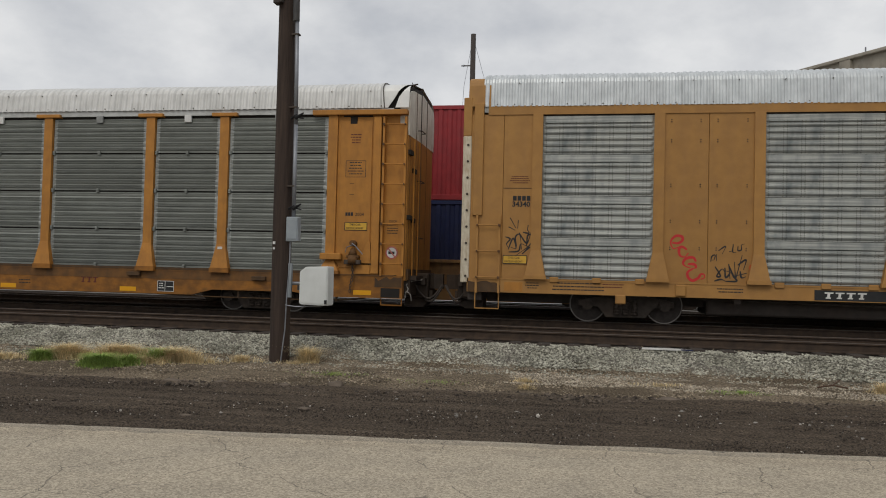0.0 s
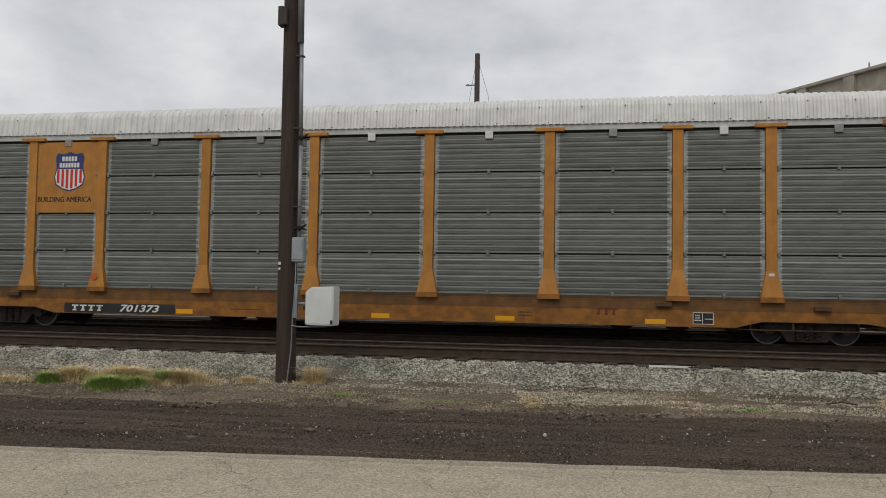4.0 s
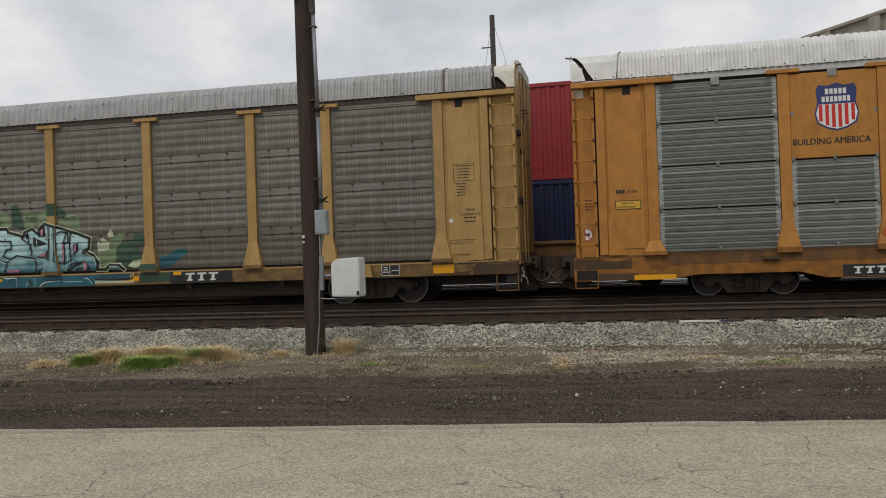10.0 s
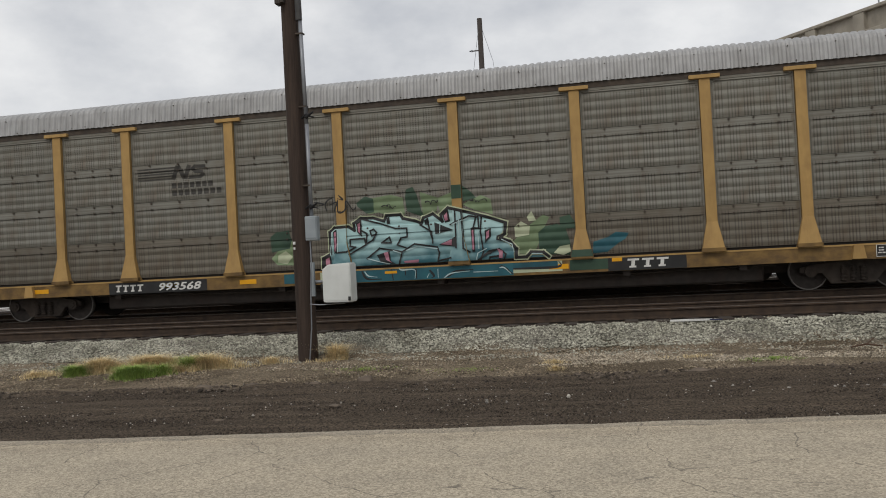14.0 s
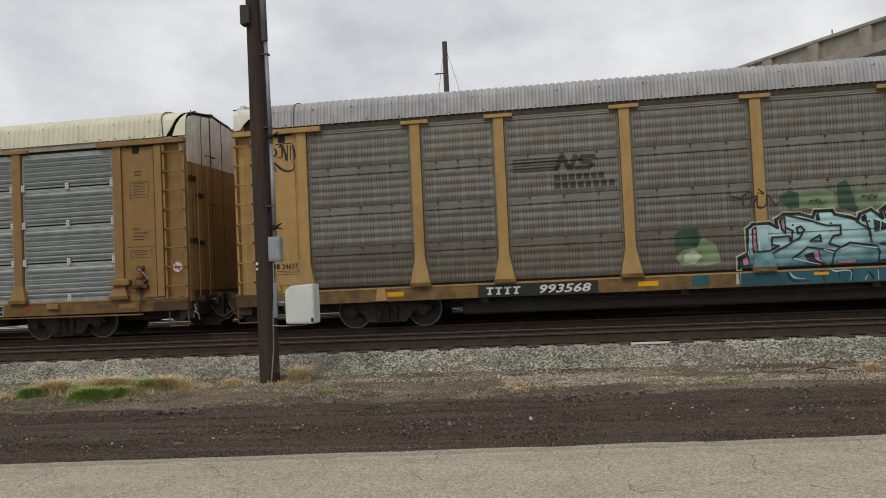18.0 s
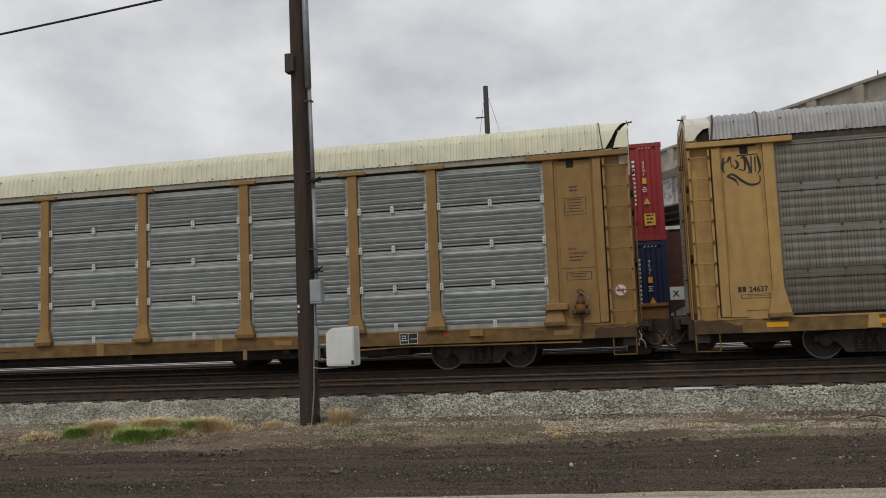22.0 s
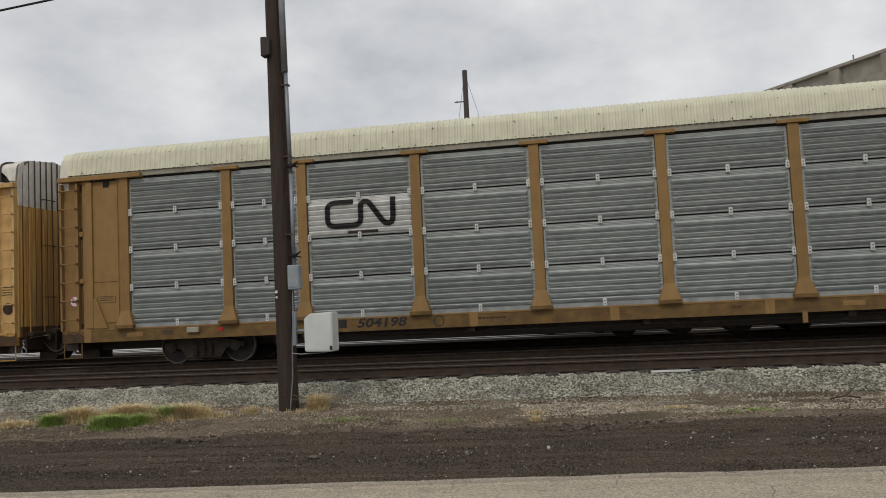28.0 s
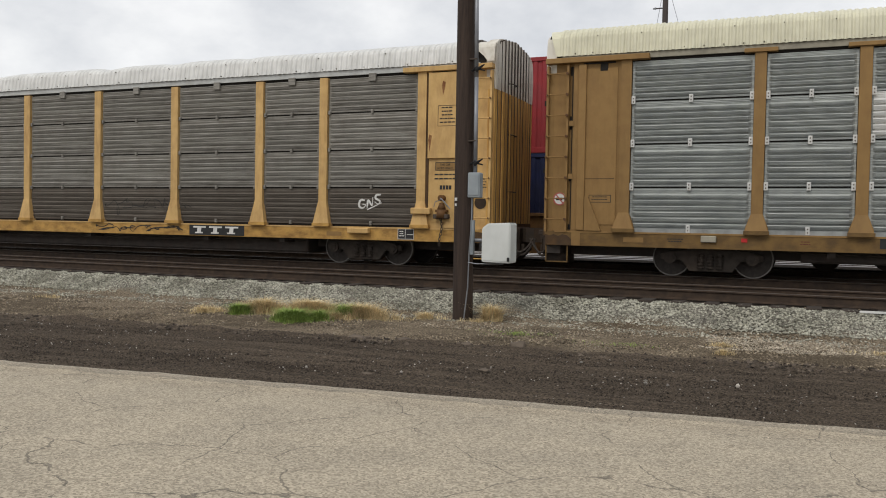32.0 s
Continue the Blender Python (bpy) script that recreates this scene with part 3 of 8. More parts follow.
    l.new(fine.outputs[0], bu.inputs["Height"])
    l.new(bu.outputs[0], b.inputs["Normal"])
    return m


# ---------------------------------------------------------------- building helpers
def mesh_of(bm, name, material):
    me = bpy.data.meshes.new(name)
    bmesh.ops.recalc_face_normals(bm, faces=bm.faces)
    bm.to_mesh(me)
    bm.free()
    if material:
        me.materials.append(material)
    return me


def part(name, bm, material, parent, label=""):
    ob = new(name, mesh_of(bm, name, material))
    ob.parent = parent
    if label:
        ob["label"] = label
    if name.endswith("_marks"):
        ob["kind"] = "stuff"
    return ob


def again(name, me, parent, at=(0, 0, 0), label="", turn=None):
    """One more object on a shared mesh."""
    ob = new(name, me)
    ob.parent = parent
    ob.matrix_basis = Matrix.Translation(at) @ (turn if turn is not None else Matrix())
    if label:
        ob["label"] = label
    return ob


def empty(name, m=None):
    ob = new(name)
    ob.empty_display_size = 0.3
    if m is not None:
        ob.matrix_basis = m
    return ob


def box(bm, x0, x1, y0, y1, z0, z1, bevel=0.0):
    v = [bm.verts.new((x, y, z)) for x in (x0, x1) for y in (y0, y1) for z in (z0, z1)]
    fs = [bm.faces.new([v[i] for i in q]) for q in ((0, 1, 3, 2), (4, 6, 7, 5), (0, 4, 5, 1), (2, 3, 7, 6), (0, 2, 6, 4), (1, 5, 7, 3))]
    if bevel:
        es = {e for f in fs for e in f.edges}
        bmesh.ops.bevel(bm, geom=list(es), offset=bevel, segments=1, affect="EDGES")
    return bm


def B(*a, **k):
    return box(bmesh.new(), *a, **k)


def prism(bm, outline, axis, a, b):
    """Closed outline (u, v) extruded along an axis from a to b. axis x: u=y, v=z; axis y: u=x, v=z; axis z: u=x, v=y."""
    def at(u, v, w):
        return {"x": (w, u, v), "y": (u, w, v), "z": (u, v, w)}[axis]
    lo = [bm.verts.new(at(u, v, a)) for u, v in outline]
    hi = [bm.verts.new(at(u, v, b)) for u, v in outline]
    n = len(outline)
    bm.faces.new(lo[::-1])
    bm.faces.new(hi)
    for i in range(n):
        bm.faces.new((lo[i], lo[(i + 1) % n], hi[(i + 1) % n], hi[i]))
    return bm


def rod(bm, p, q, r, n=8, r2=None):
    p, q = Vector(p), Vector(q)
    d = (q - p).normalized()
    u = d.orthogonal().normalized()
    w = d.cross(u)
    r2 = r if r2 is None else r2
    ring = lambda c, rr: [bm.verts.new(c + rr * (math.cos(2 * math.pi * i / n) * u + math.sin(2 * math.pi * i / n) * w)) for i in range(n)]
    a, b = ring(p, r), ring(q, r2)
    bm.faces.new(a[::-1])
    bm.faces.new(b)
    for i in range(n):
        f = bm.faces.new((a[i], a[(i + 1) % n], b[(i + 1) % n], b[i]))
        f.smooth = n > 6
    return bm


def tube(bm, pts, r, n=6):
    for p, q in zip(pts, pts[1:]):
        rod(bm, p, q, r, n)
    return bm


def ring_band(bm, c, r0, r1, y0, y1, n=20):
    """A flat ring about an axis along y, in the plane x-z."""
    vs = []
    for i in range(n):
        a = 2 * math.pi * i / n
        ca, sa = math.cos(a), math.sin(a)
        vs.append([bm.verts.new((c[0] + r * ca, y, c[1] + r * sa)) for r, y in ((r0, y0), (r1, y0), (r1, y1), (r0, y1))])
    for i in range(n):
        a, b = vs[i], vs[(i + 1) % n]
        for j in range(4):
            bm.faces.new((a[j], b[j], b[(j + 1) % 4], a[(j + 1) % 4]))
    return bm


def lettering(name, words, size, material, parent, at, label="", stretch=1.0, turn=None, shear=0.0, bold=0.0):
    """Painted words in the plane x-z, read from -y; 'at' is the lower left corner."""
    cu = bpy.data.curves.new(name, "FONT")
    cu.body, cu.size, cu.extrude, cu.resolution_u, cu.shear = words, size, 0.002, 2, shear
    cu.offset = bold
    tmp = bpy.data.objects.new(name, cu)
    scene.collection.objects.link(tmp)
    bpy.context.view_layer.update()
    me = bpy.data.meshes.new_from_object(tmp.evaluated_get(bpy.context.evaluated_depsgraph_get()))
    bpy.data.objects.remove(tmp)
    me.materials.clear()
    me.materials.append(material)
    ob = new(name, me)
    ob.parent = parent
    ob.matrix_basis = Matrix.Translation(at) @ (turn if turn is not None else Matrix()) @ pose(0, 0, 0, 90) @ Matrix.Diagonal((stretch, 1, 1, 1))
    if label:
        ob["label"] = label
    return ob


def bars(bm, x, z, w, h, n, y, fill=0.55, seed=0):
    """n short lines of unreadable print."""
    rnd = random.Random(seed)
    step = h / n
    for i in range(n):
        ww = w * rnd.uniform(0.65, 1.0)
        at, end = x + (w - ww) / 2, x + (w + ww) / 2
        z1, z0 = z + h - i * step - 0.1 * step, z + h - (i + fill) * step
        while at < end - 0.02:
            word = min(end - at, rnd.uniform(0.8, 2.4) * (z1 - z0) * 1.5)
            box(bm, at, at + word, y - 0.003, y, z0, z1)
            at += word + 0.55 * (z1 - z0)
    return bm


def marks(bm, x, z, w, h, n, y, stem=False):
    """A row of n plain blocks of letter size: slanted bar-and-stem shapes, or solid blocks."""
    step = w / n
    for i in range(n):
        a, b = x + i * step + 0.06 * step, x + (i + 1) * step - 0.14 * step
        m, c = 0.15 * (b - a), (a + b) / 2
        if stem:
            pieces = ((a, b, 0.78, 1.0), (c - m, c + m, 0.20, 0.779), (c - 2 * m, c + 2 * m, 0.0, 0.199))
        else:
            pieces = ((a, b, 0.0, 1.0),)
        lean = 0.12 if stem else 0.0
        for p, q, lo, hi in pieces:
            prism(bm, [(p + lean * lo * h, z + lo * h), (q + lean * lo * h, z + lo * h), (q + lean * hi * h, z + hi * h), (p + lean * hi * h, z + hi * h)], "y", y - 0.003, y)
    return bm


# ---------------------------------------------------------------- ground, road, tracks
RISE = ([0, 11.7, 12.4, 14.5, 15.22, 15.5, 28.2, 28.6, 400], [-0.05, -0.05, -0.01, 0.005, 0.37, 0.40, 0.40, 0.57, 0.57])


def lift(y):
    """Height of the earth over the road, by distance from the road."""
    return float(np.interp(y, *RISE))


def road_edge(x):
    return 8.53 + 0.108 * max(-22.0, min(22.0, x))


def verge_edge(x):
    """Where the dark cinders end and the brown gravel begins."""
    return 11.98 + 0.07 * x


def ground():
    xs = [-600, -300, -150, -80, -50, -35] + [-28 + 0.2 * i for i in range(231)] + [22, 30, 45, 80, 150, 300, 600]
    ys = [-300, -100, -30, 0, 4, 6] + [6.8 + 0.09 * i for i in range(101)] + [16.2, 17, 18.5, 20, 22, 25, 28.2, 28.6, 32, 40, 60, 100, 200, 400, 900]
    verts, faces = [], []
    for x in xs:
        for y in ys:
            z = lift(y)
            e, v = road_edge(x), verge_edge(x)
            if e < y < 15.5 and abs(x) < 30:
                k = min(1.0, (y - e) / 0.9)
                z += k * (0.030 * noise.noise((x * 0.9, y * 1.4, 0)) + 0.018 * noise.noise((x * 4.0, y * 4.5, 3)))
                if y < v:
                    # wheel ruts along the road, and a low berm of scraped cinders where the gravel begins
                    z += k * (0.030 * noise.noise((x * 0.10, (y - 0.09 * x) * 3.6, 11)) + 0.016 * noise.noise((x * 0.22, (y - 0.09 * x) * 8.0, 5)))
                z += 0.06 * math.exp(-((y - v + 0.10) / 0.20) ** 2) * (0.45 + 0.9 * noise.noise((x * 1.1, 2, 9)))
            verts.append((x, y, z))
    ny = len(ys)
    for i in range(len(xs) - 1):
        for j in range(ny - 1):
            a = i * ny + j
            faces.append((a, a + ny, a + ny + 1, a + 1))
    me = bpy.data.meshes.new("ground")
    me.from_pydata(verts, [], faces)
    me.materials.append(ground_material())
    for p in me.polygons:
        p.use_smooth = True
    return tagged(new("ground", me), "dark cinder earth and brown gravel beside the tracks", "ground", kind="structure")


def road():
    xs = [-600, -200, -60, -30] + [-24 + 0.15 * i for i in range(300)] + [24, 40, 100, 300, 600]
    verts, faces = [], []
    for x in xs:
        e = road_edge(x) + (0.05 * noise.noise((x * 1.3, 0, 0)) + 0.03 * noise.noise((x * 6.0, 4, 0)) if abs(x) < 25 else 0)
        for y, z in ((-250, 0.0), (-20, 0.0), (4, 0.0), (e - 0.5, 0.0), (e - 0.10, -0.002), (e, -0.022), (e + 0.02, -0.09)):
            verts.append((x, y, z))
    k = 7
    for i in range(len(xs) - 1):
        for j in range(k - 1):
            a = i * k + j
            faces.append((a, a + k, a + k + 1, a + 1))
    me = bpy.data.meshes.new("road")
    me.from_pydata(verts, [], faces)
    me.materials.append(asphalt_material())
    return tagged(new("road", me), "bleached cracked asphalt road with a crumbling edge", "road", kind="structure")


ground()
road()

RAIL_SHAPE = [(-0.07, 0), (0.07, 0), (0.07, 0.012), (0.012, 0.035), (0.009, 0.135), (0.036, 0.148), (0.036, 0.172),
              (0.026, 0.18), (-0.026, 0.18), (-0.036, 0.172), (-0.036, 0.148), (-0.009, 0.135), (-0.012, 0.035), (-0.07, 0.012)]


def track(y, tie_from, tie_to, label, head=None):
    t = empty("track", pose(0, y, RAIL - 0.18))
    tagged(t, label, "track", kind="structure")
    for s in (-1, 1):
        bm = bmesh.new()
        prism(bm, [(s * 0.755 + u, v) for u, v in RAIL_SHAPE], "x", -160, 160)
        r = part("rail", bm, rail_rust, t)
        r.data.materials.append(head or rail_head)
        for p in r.data.polygons:
            if p.center.z > 0.174 and abs(p.normal.z) > 0.7:
                p.material_index = 1
    bm = bmesh.new()
    box(bm, -0.115, 0.115, -1.3, 1.3, -0.17, 0.004, 0.008)
    me = mesh_of(bm, "tie", tie_wood)
    rnd = random.Random(int(y * 10))
    x = tie_from
    while x < tie_to:
        again("tie", me, t, (x + rnd.uniform(-0.03, 0.03), rnd.uniform(-0.05, 0.05), rnd.uniform(-0.012, 0.004)), turn=pose(0, 0, 0, 0, 0, rnd.uniform(-1.5, 1.5)))
        x += 0.53
    bm = bmesh.new()
    x = -60.0
    while x < 60:
        if not tie_from - 0.1 < x < tie_to:
            box(bm, x - 0.115, x + 0.115, -1.3, 1.3, -0.17, 0.0)
        x += 0.53
    far = part("ties", bm, tie_wood, t)
    far["kind"] = "stuff"
    return t


track(NEAR_Y, -27, 17, "empty railway track with rusty rails on sooty stone")
track(MAIN_Y, -14, 8, "railway track under the rolling freight train", rail_polished)
track(WELL_Y, -2, 2, "railway track under the parked container cars")
track(FAR_Y, -2, 2, "distant railway track under the gondolas")


# ---------------------------------------------------------------- car-carrier wagons
POSTS = [-11.83, -9.05, -7.08, -4.24, -1.42, 1.42, 4.24, 7.08, 9.05, 11.83]
ROWS = [1.03, 1.98, 2.93, 3.88, 4.75]
SKIN = -1.50         # base plane of the side sheets


def fold(h, kind):
    """Section of one sheet, as (height, depth outwards)."""
    out = []
    if kind == "rib":
        n, d, flat = 5, 0.034, 0.17
        p = (h - flat) / n
        for i in range(n):
            out += [(i * p, 0.0), (i * p + 0.18 * p, 0.0), (i * p + 0.36 * p, 0.8 * d), (i * p + 0.55 * p, d), (i * p + 0.75 * p, 0.8 * d), (i * p + 0.95 * p, 0.1 * d)]
        out += [(h - flat, 0.0), (h - flat + 0.006, 0.040), (h - 0.008, 0.026), (h, 0.0)]
    elif kind == "bulge":
        flat = 0.195 if h > 0.9 else 0.05
        n, d = 4, 0.019
        p = (h - flat) / n
        for i in range(n):
            for s in range(8):
                out.append((i * p + s * p / 8, d * math.sin(math.pi * s / 8) ** 1.4))
        out += [(h - flat, 0.0), (h - flat + 0.010, 0.028), (h - 0.008, 0.022), (h, 0.0)]
    else:
        n, d, cut = (6, 0.026, 0.012) if kind == "fine" else (6, 0.044, 0.022)
        top = 0.11 if h > 0.85 else 0.06
        p = (h - 0.04 - top) / n
        out += [(0, 0.010), (0.04, 0.010)]
        for i in range(n):
            z = 0.04 + i * p
            for f, g, e in ((0.0, 0.0, 0), (0.10, 0.0, 0), (0.15, 0.95, 0), (0.23, 1, 0), (0.25, 1, cut), (0.31, 1, cut), (0.33, 1, 0), (0.40, 1, 0), (0.42, 1, cut), (0.48, 1, cut),
                            (0.50, 1, 0), (0.57, 1, 0), (0.59, 1, cut), (0.65, 1, cut), (0.67, 1, 0), (0.74, 0.95, 0), (0.92, 0.15, 0), (0.98, 0.02, 0)):
                out.append((z + f * p, max(0.0, g * d - e)))
        z = h - top
        for i in range(3):
            out += [(z + 0.02 + i * top / 3, 0.010), (z + 0.024 + i * top / 3, 0.003), (z + 0.034 + i * top / 3, 0.003), (z + 0.040 + i * top / 3, 0.010)]
        out.append((h, 0.010))
    return out


def sheet_mesh(w, h, kind, material):
    sec = fold(h, kind)
    bm = bmesh.new()
    ends = ((0.0, 0.0), (0.04, 0.0), (0.10, 1.0), (w - 0.10, 1.0), (w - 0.04, 0.0), (w, 0.0))
    cols = [[bm.verts.new((x, -d * f - (0.0 if f else 0.006), z)) for z, d in sec] for x, f in ends]
    for a, b in zip(cols, cols[1:]):
        for i in range(len(sec) - 1):
            bm.faces.new((a[i], b[i], b[i + 1], a[i + 1]))
    lo = [bm.verts.new((x, 0.03, 0)) for x in (0, w)]
    hi = [bm.verts.new((x, 0.03, h)) for x in (0, w)]
    bm.faces.new((lo[0], hi[0], hi[1], lo[1]))
    bm.faces.new([cols[0][0]] + [c[0] for c in cols[1:]] + [lo[1], lo[0]])
    bm.faces.new([c[-1] for c in cols] + [hi[1], hi[0]])
    return mesh_of(bm, "side_panel", material)


def joint(kind):
    """Height of the open joint over each sheet."""
    return 0.012 if kind == "bulge" else 0.042


def skin_depth(z, kind):
    """How far the side stands out at a height over the rail."""
    for a, b in zip(ROWS, ROWS[1:]):
        if a <= z <= b:
            sec = fold(b - a - joint(kind), kind)
            return float(np.interp(z - a, [s[0] for s in sec], [s[1] for s in sec]))
    return 0.0


def painted(name, outline, material, car, kind, proud=0.006, label=""):
    """Paint that follows the folds of the side sheets. Outline: (x, z) corners, or a list of such outlines."""
    outlines = [outline] if isinstance(outline[0][0], (int, float)) else outline
    cuts = []
    for a, b in zip(ROWS, ROWS[1:]):
        cuts += [a + f[0] for f in fold(b - a - joint(kind), kind)]
    verts, faces = [], []
    for i, o in enumerate(outlines):
        bm = bmesh.new()
        bm.faces.new([bm.verts.new((x, 0, z)) for x, z in o])
        bm.normal_update()
        bmesh.ops.triangulate(bm, faces=bm.faces[:])
        z0, z1 = min(z for _, z in o), max(z for _, z in o)
        for c in cuts:
            if z0 + 0.002 < c < z1 - 0.002:
                bmesh.ops.bisect_plane(bm, geom=bm.verts[:] + bm.edges[:] + bm.faces[:], plane_co=(0, 0, c), plane_no=(0, 0, 1))
        k = len(verts)
        bm.verts.index_update()
        verts += [(v.co.x, SKIN - skin_depth(v.co.z, kind) - proud - 0.0005 * i, v.co.z) for v in bm.verts]
        faces += [[k + v.index for v in f.verts] for f in bm.faces]
        bm.free()
    me = bpy.data.meshes.new(name)
    me.from_pydata(verts, [], faces)
    me.materials.append(material)
    ob = new(name, me)
    ob.parent = car
    if label:
        ob["label"] = label
    return ob


def ribbon(pts, w):
    """Outlines of a thick painted line through the points."""
    out = []
    for (xa, za), (xb, zb) in zip(pts, pts[1:]):
        d = Vector((xb - xa, zb - za)).normalized()
        n, e = Vector((-d.y, d.x)) * w, d * (w * 0.9)
        out.append([(xa - n.x - e.x, za - n.y - e.y), (xb - n.x + e.x, zb - n.y + e.y), (xb + n.x + e.x, zb + n.y + e.y), (xa + n.x - e.x, za + n.y - e.y)])
    return out


def vault(top, box=0.52):
    """Half section of a roof from the near eave to the ridge, as (y, z): upright flank, tight shoulder, flat crown."""
    k = top - 4.93
    up = [(0.0, -1.555), (0.5 * box, -1.535), (box, -1.505), (box + 0.10, -1.47), (box + 0.18, -1.40), (box + 0.25, -1.28), (box + 0.31, -1.10)]
    crown = box + 0.31
    up += [(crown + (1 - crown) * f, -1.10 * (1 - f) ** 1.4) for f in (0.35, 0.7, 1.0)]
    return [(y, 4.93 + k * f) for f, y in up]


def roof_mesh(x0, x1, top, material, pitch=0.16, dents=None, box=0.52, rise=0.038, lap=1.45):
    """A vault of cross-ribbed sheet from one eave over to the other, in lapped lengths."""
    half = vault(top, box)
    arc = half + [(-y, z) for y, z in half[-2::-1]]
    n = int((x1 - x0) / pitch)
    p = (x1 - x0) / n
    every = max(2, round(lap / p))
    xs = []
    for i in range(n):
        e = 0.008 if (i // every) % 2 else 0.0
        xs += [(x0 + i * p, e), (x0 + (i + 0.20) * p, e), (x0 + (i + 0.42) * p, e + rise), (x0 + (i + 0.76) * p, e + rise), (x0 + (i + 0.97) * p, e)]
    xs.append((x1, 0.0))
    verts, faces = [], []
    for x, d in xs:
        wave = 0.010 * noise.noise((x * 0.35, top, 1.0))
        for y, z in arc:
            g = Vector((y * 0.9, (z - 4.93) * 1.2 + 0.1)).normalized()
            dent = wave
            for dx, dw, dd in dents or ():
                dent -= dd * math.exp(-((x - dx) / dw) ** 2) * ((z - 4.93) / (top - 4.93)) ** 2
            verts.append((x, y + g.x * d, z + g.y * d + dent * (z > 5.1)))
    m = len(arc)
    for i in range(len(xs) - 1):
        for j in range(m - 1):
            a = i * m + j
            faces.append((a, a + m, a + m + 1, a + 1))
    me = bpy.data.meshes.new("roof")
    me.from_pydata(verts, [], faces)
    me.materials.append(material)
    return me, arc


def slab(bm, pts, half, thick, s):
    """A bent plate that follows the section of a hood. pts: (x, z) corners; half: the section as (y, z)."""
    flat = bmesh.new()
    flat.faces.new([flat.verts.new((x, 0, z)) for x, z in pts])
    flat.normal_update()
    bmesh.ops.triangulate(flat, faces=flat.faces[:])
    for _, z in half:
        bmesh.ops.bisect_plane(flat, geom=flat.verts[:] + flat.edges[:] + flat.faces[:], plane_co=(0, 0, z), plane_no=(0, 0, 1))
    depth = lambda z: float(np.interp(z, [p[1] for p in half], [p[0] for p in half]))
    for off in (-thick, 0.0):
        at = {v: bm.verts.new((s * v.co.x, depth(v.co.z) + off, v.co.z)) for v in flat.verts}
        for f in flat.faces:
            bm.faces.new([at[v] for v in f.verts])
    flat.free()


def roof_end(car, s, top, material, torn, label, start=13.18, box=0.52, back=0.0):
    """The smooth hood at one end of the roof, with the roof's section, broken open low on the near side."""
    half = [(y * 0.99, z - 0.006) for y, z in vault(top, box)]
    ring = half + [(-y, z) for y, z in half[-2::-1]]
    bm = bmesh.new()
    inner = [(y * 0.95, 4.93 + (z - 4.93) * 0.93) for y, z in ring]
    a = [bm.verts.new((s * 13.0, y, z)) for y, z in inner]
    b = [bm.verts.new((s * 13.64, y, z)) for y, z in inner]
    for i in range(len(inner) - 1):
        bm.faces.new((a[i], b[i], b[i + 1], a[i + 1]))
    bm.faces.new(b)
    # The lining is black to paint in the shade under the hood.
    part("hood_lining", bm, shade_black, car, "inside of the roof hood, painted black for shade").location.x = -s * back
    bm = bmesh.new()
    x0 = min(start, 13.06)
    crown = 5
    a = [bm.verts.new((s * x0, y, z)) for y, z in ring[crown:]]
    b = [bm.verts.new((s * 13.67, y, z)) for y, z in ring[crown:]]
    for i in range(len(a) - 1):
        bm.faces.new((a[i], b[i], b[i + 1], a[i + 1]))
    ob = part("roof_hood", bm, material, car, label)
    ob.location.x = -s * back
    bm = bmesh.new()
    hi = half[crown][1]
    k = hi - 4.93
    if torn == "slit":
        slab(bm, [(x0, 4.94), (13.16, 4.94), (13.30, 4.93 + 0.36 * k), (13.40, 4.93 + 0.66 * k), (13.58, hi), (x0, hi)], half, 0.022, s)
        slab(bm, [(13.34, 4.94), (13.67, 4.94), (13.67, 4.93 + 0.93 * k), (13.54, 4.93 + 0.72 * k), (13.42, 4.93 + 0.44 * k)], half, 0.018, s)
    elif torn == "notch":
        slab(bm, [(x0, 4.93 + 0.55 * k), (13.28, 4.93 + 0.46 * k), (13.40, 4.93 + 0.26 * k), (13.50, 4.94), (13.67, 4.94), (13.67, hi), (x0, hi)], half, 0.022, s)
    elif torn == "flap":
        slab(bm, [(x0, 4.94), (13.44, 4.94), (13.62, hi), (x0, hi)], half, 0.022, s)
    else:
        slab(bm, [(x0, 4.94), (13.67, 4.94), (13.67, hi), (x0, hi)], half, 0.022, s)
    part("hood_flank", bm, material, ob)
    if torn in ("slit", "notch"):
        # broken dark rim of the ribbed sheet and the bent bits that stick out of it
        bm = bmesh.new()
        pts = [(s * (start - 0.02 + 0.10 * (1 - (z - 4.93) / (top - 4.93)) + 0.03 * noise.noise((y * 4, start, s))), y * 1.022, 4.945 + (z - 4.93) * 1.03) for y, z in ring[:14]]
        tube(bm, pts, 0.012 if torn == "slit" else 0.024, 5)
        part("sheet_rim", bm, black_steel, car, "dark broken rim of the roof sheet").location.x = -s * back
        bm = bmesh.new()
        rod(bm, (s * 13.58, -1.2, 4.93 + 0.98 * k), (s * 13.80, -1.2, 4.93 + 1.04 * k), 0.018, 6)
        rod(bm, (s * 13.70, -1.22, 4.93 + 0.90 * k), (s * 13.66, -1.21, 4.93 + 1.10 * k), 0.012, 6)
        part("hood_hook", bm, truck_steel, car).location.x = -s * back
    return ob


WHEELS = []          # every wheelset with its radius, for the keys


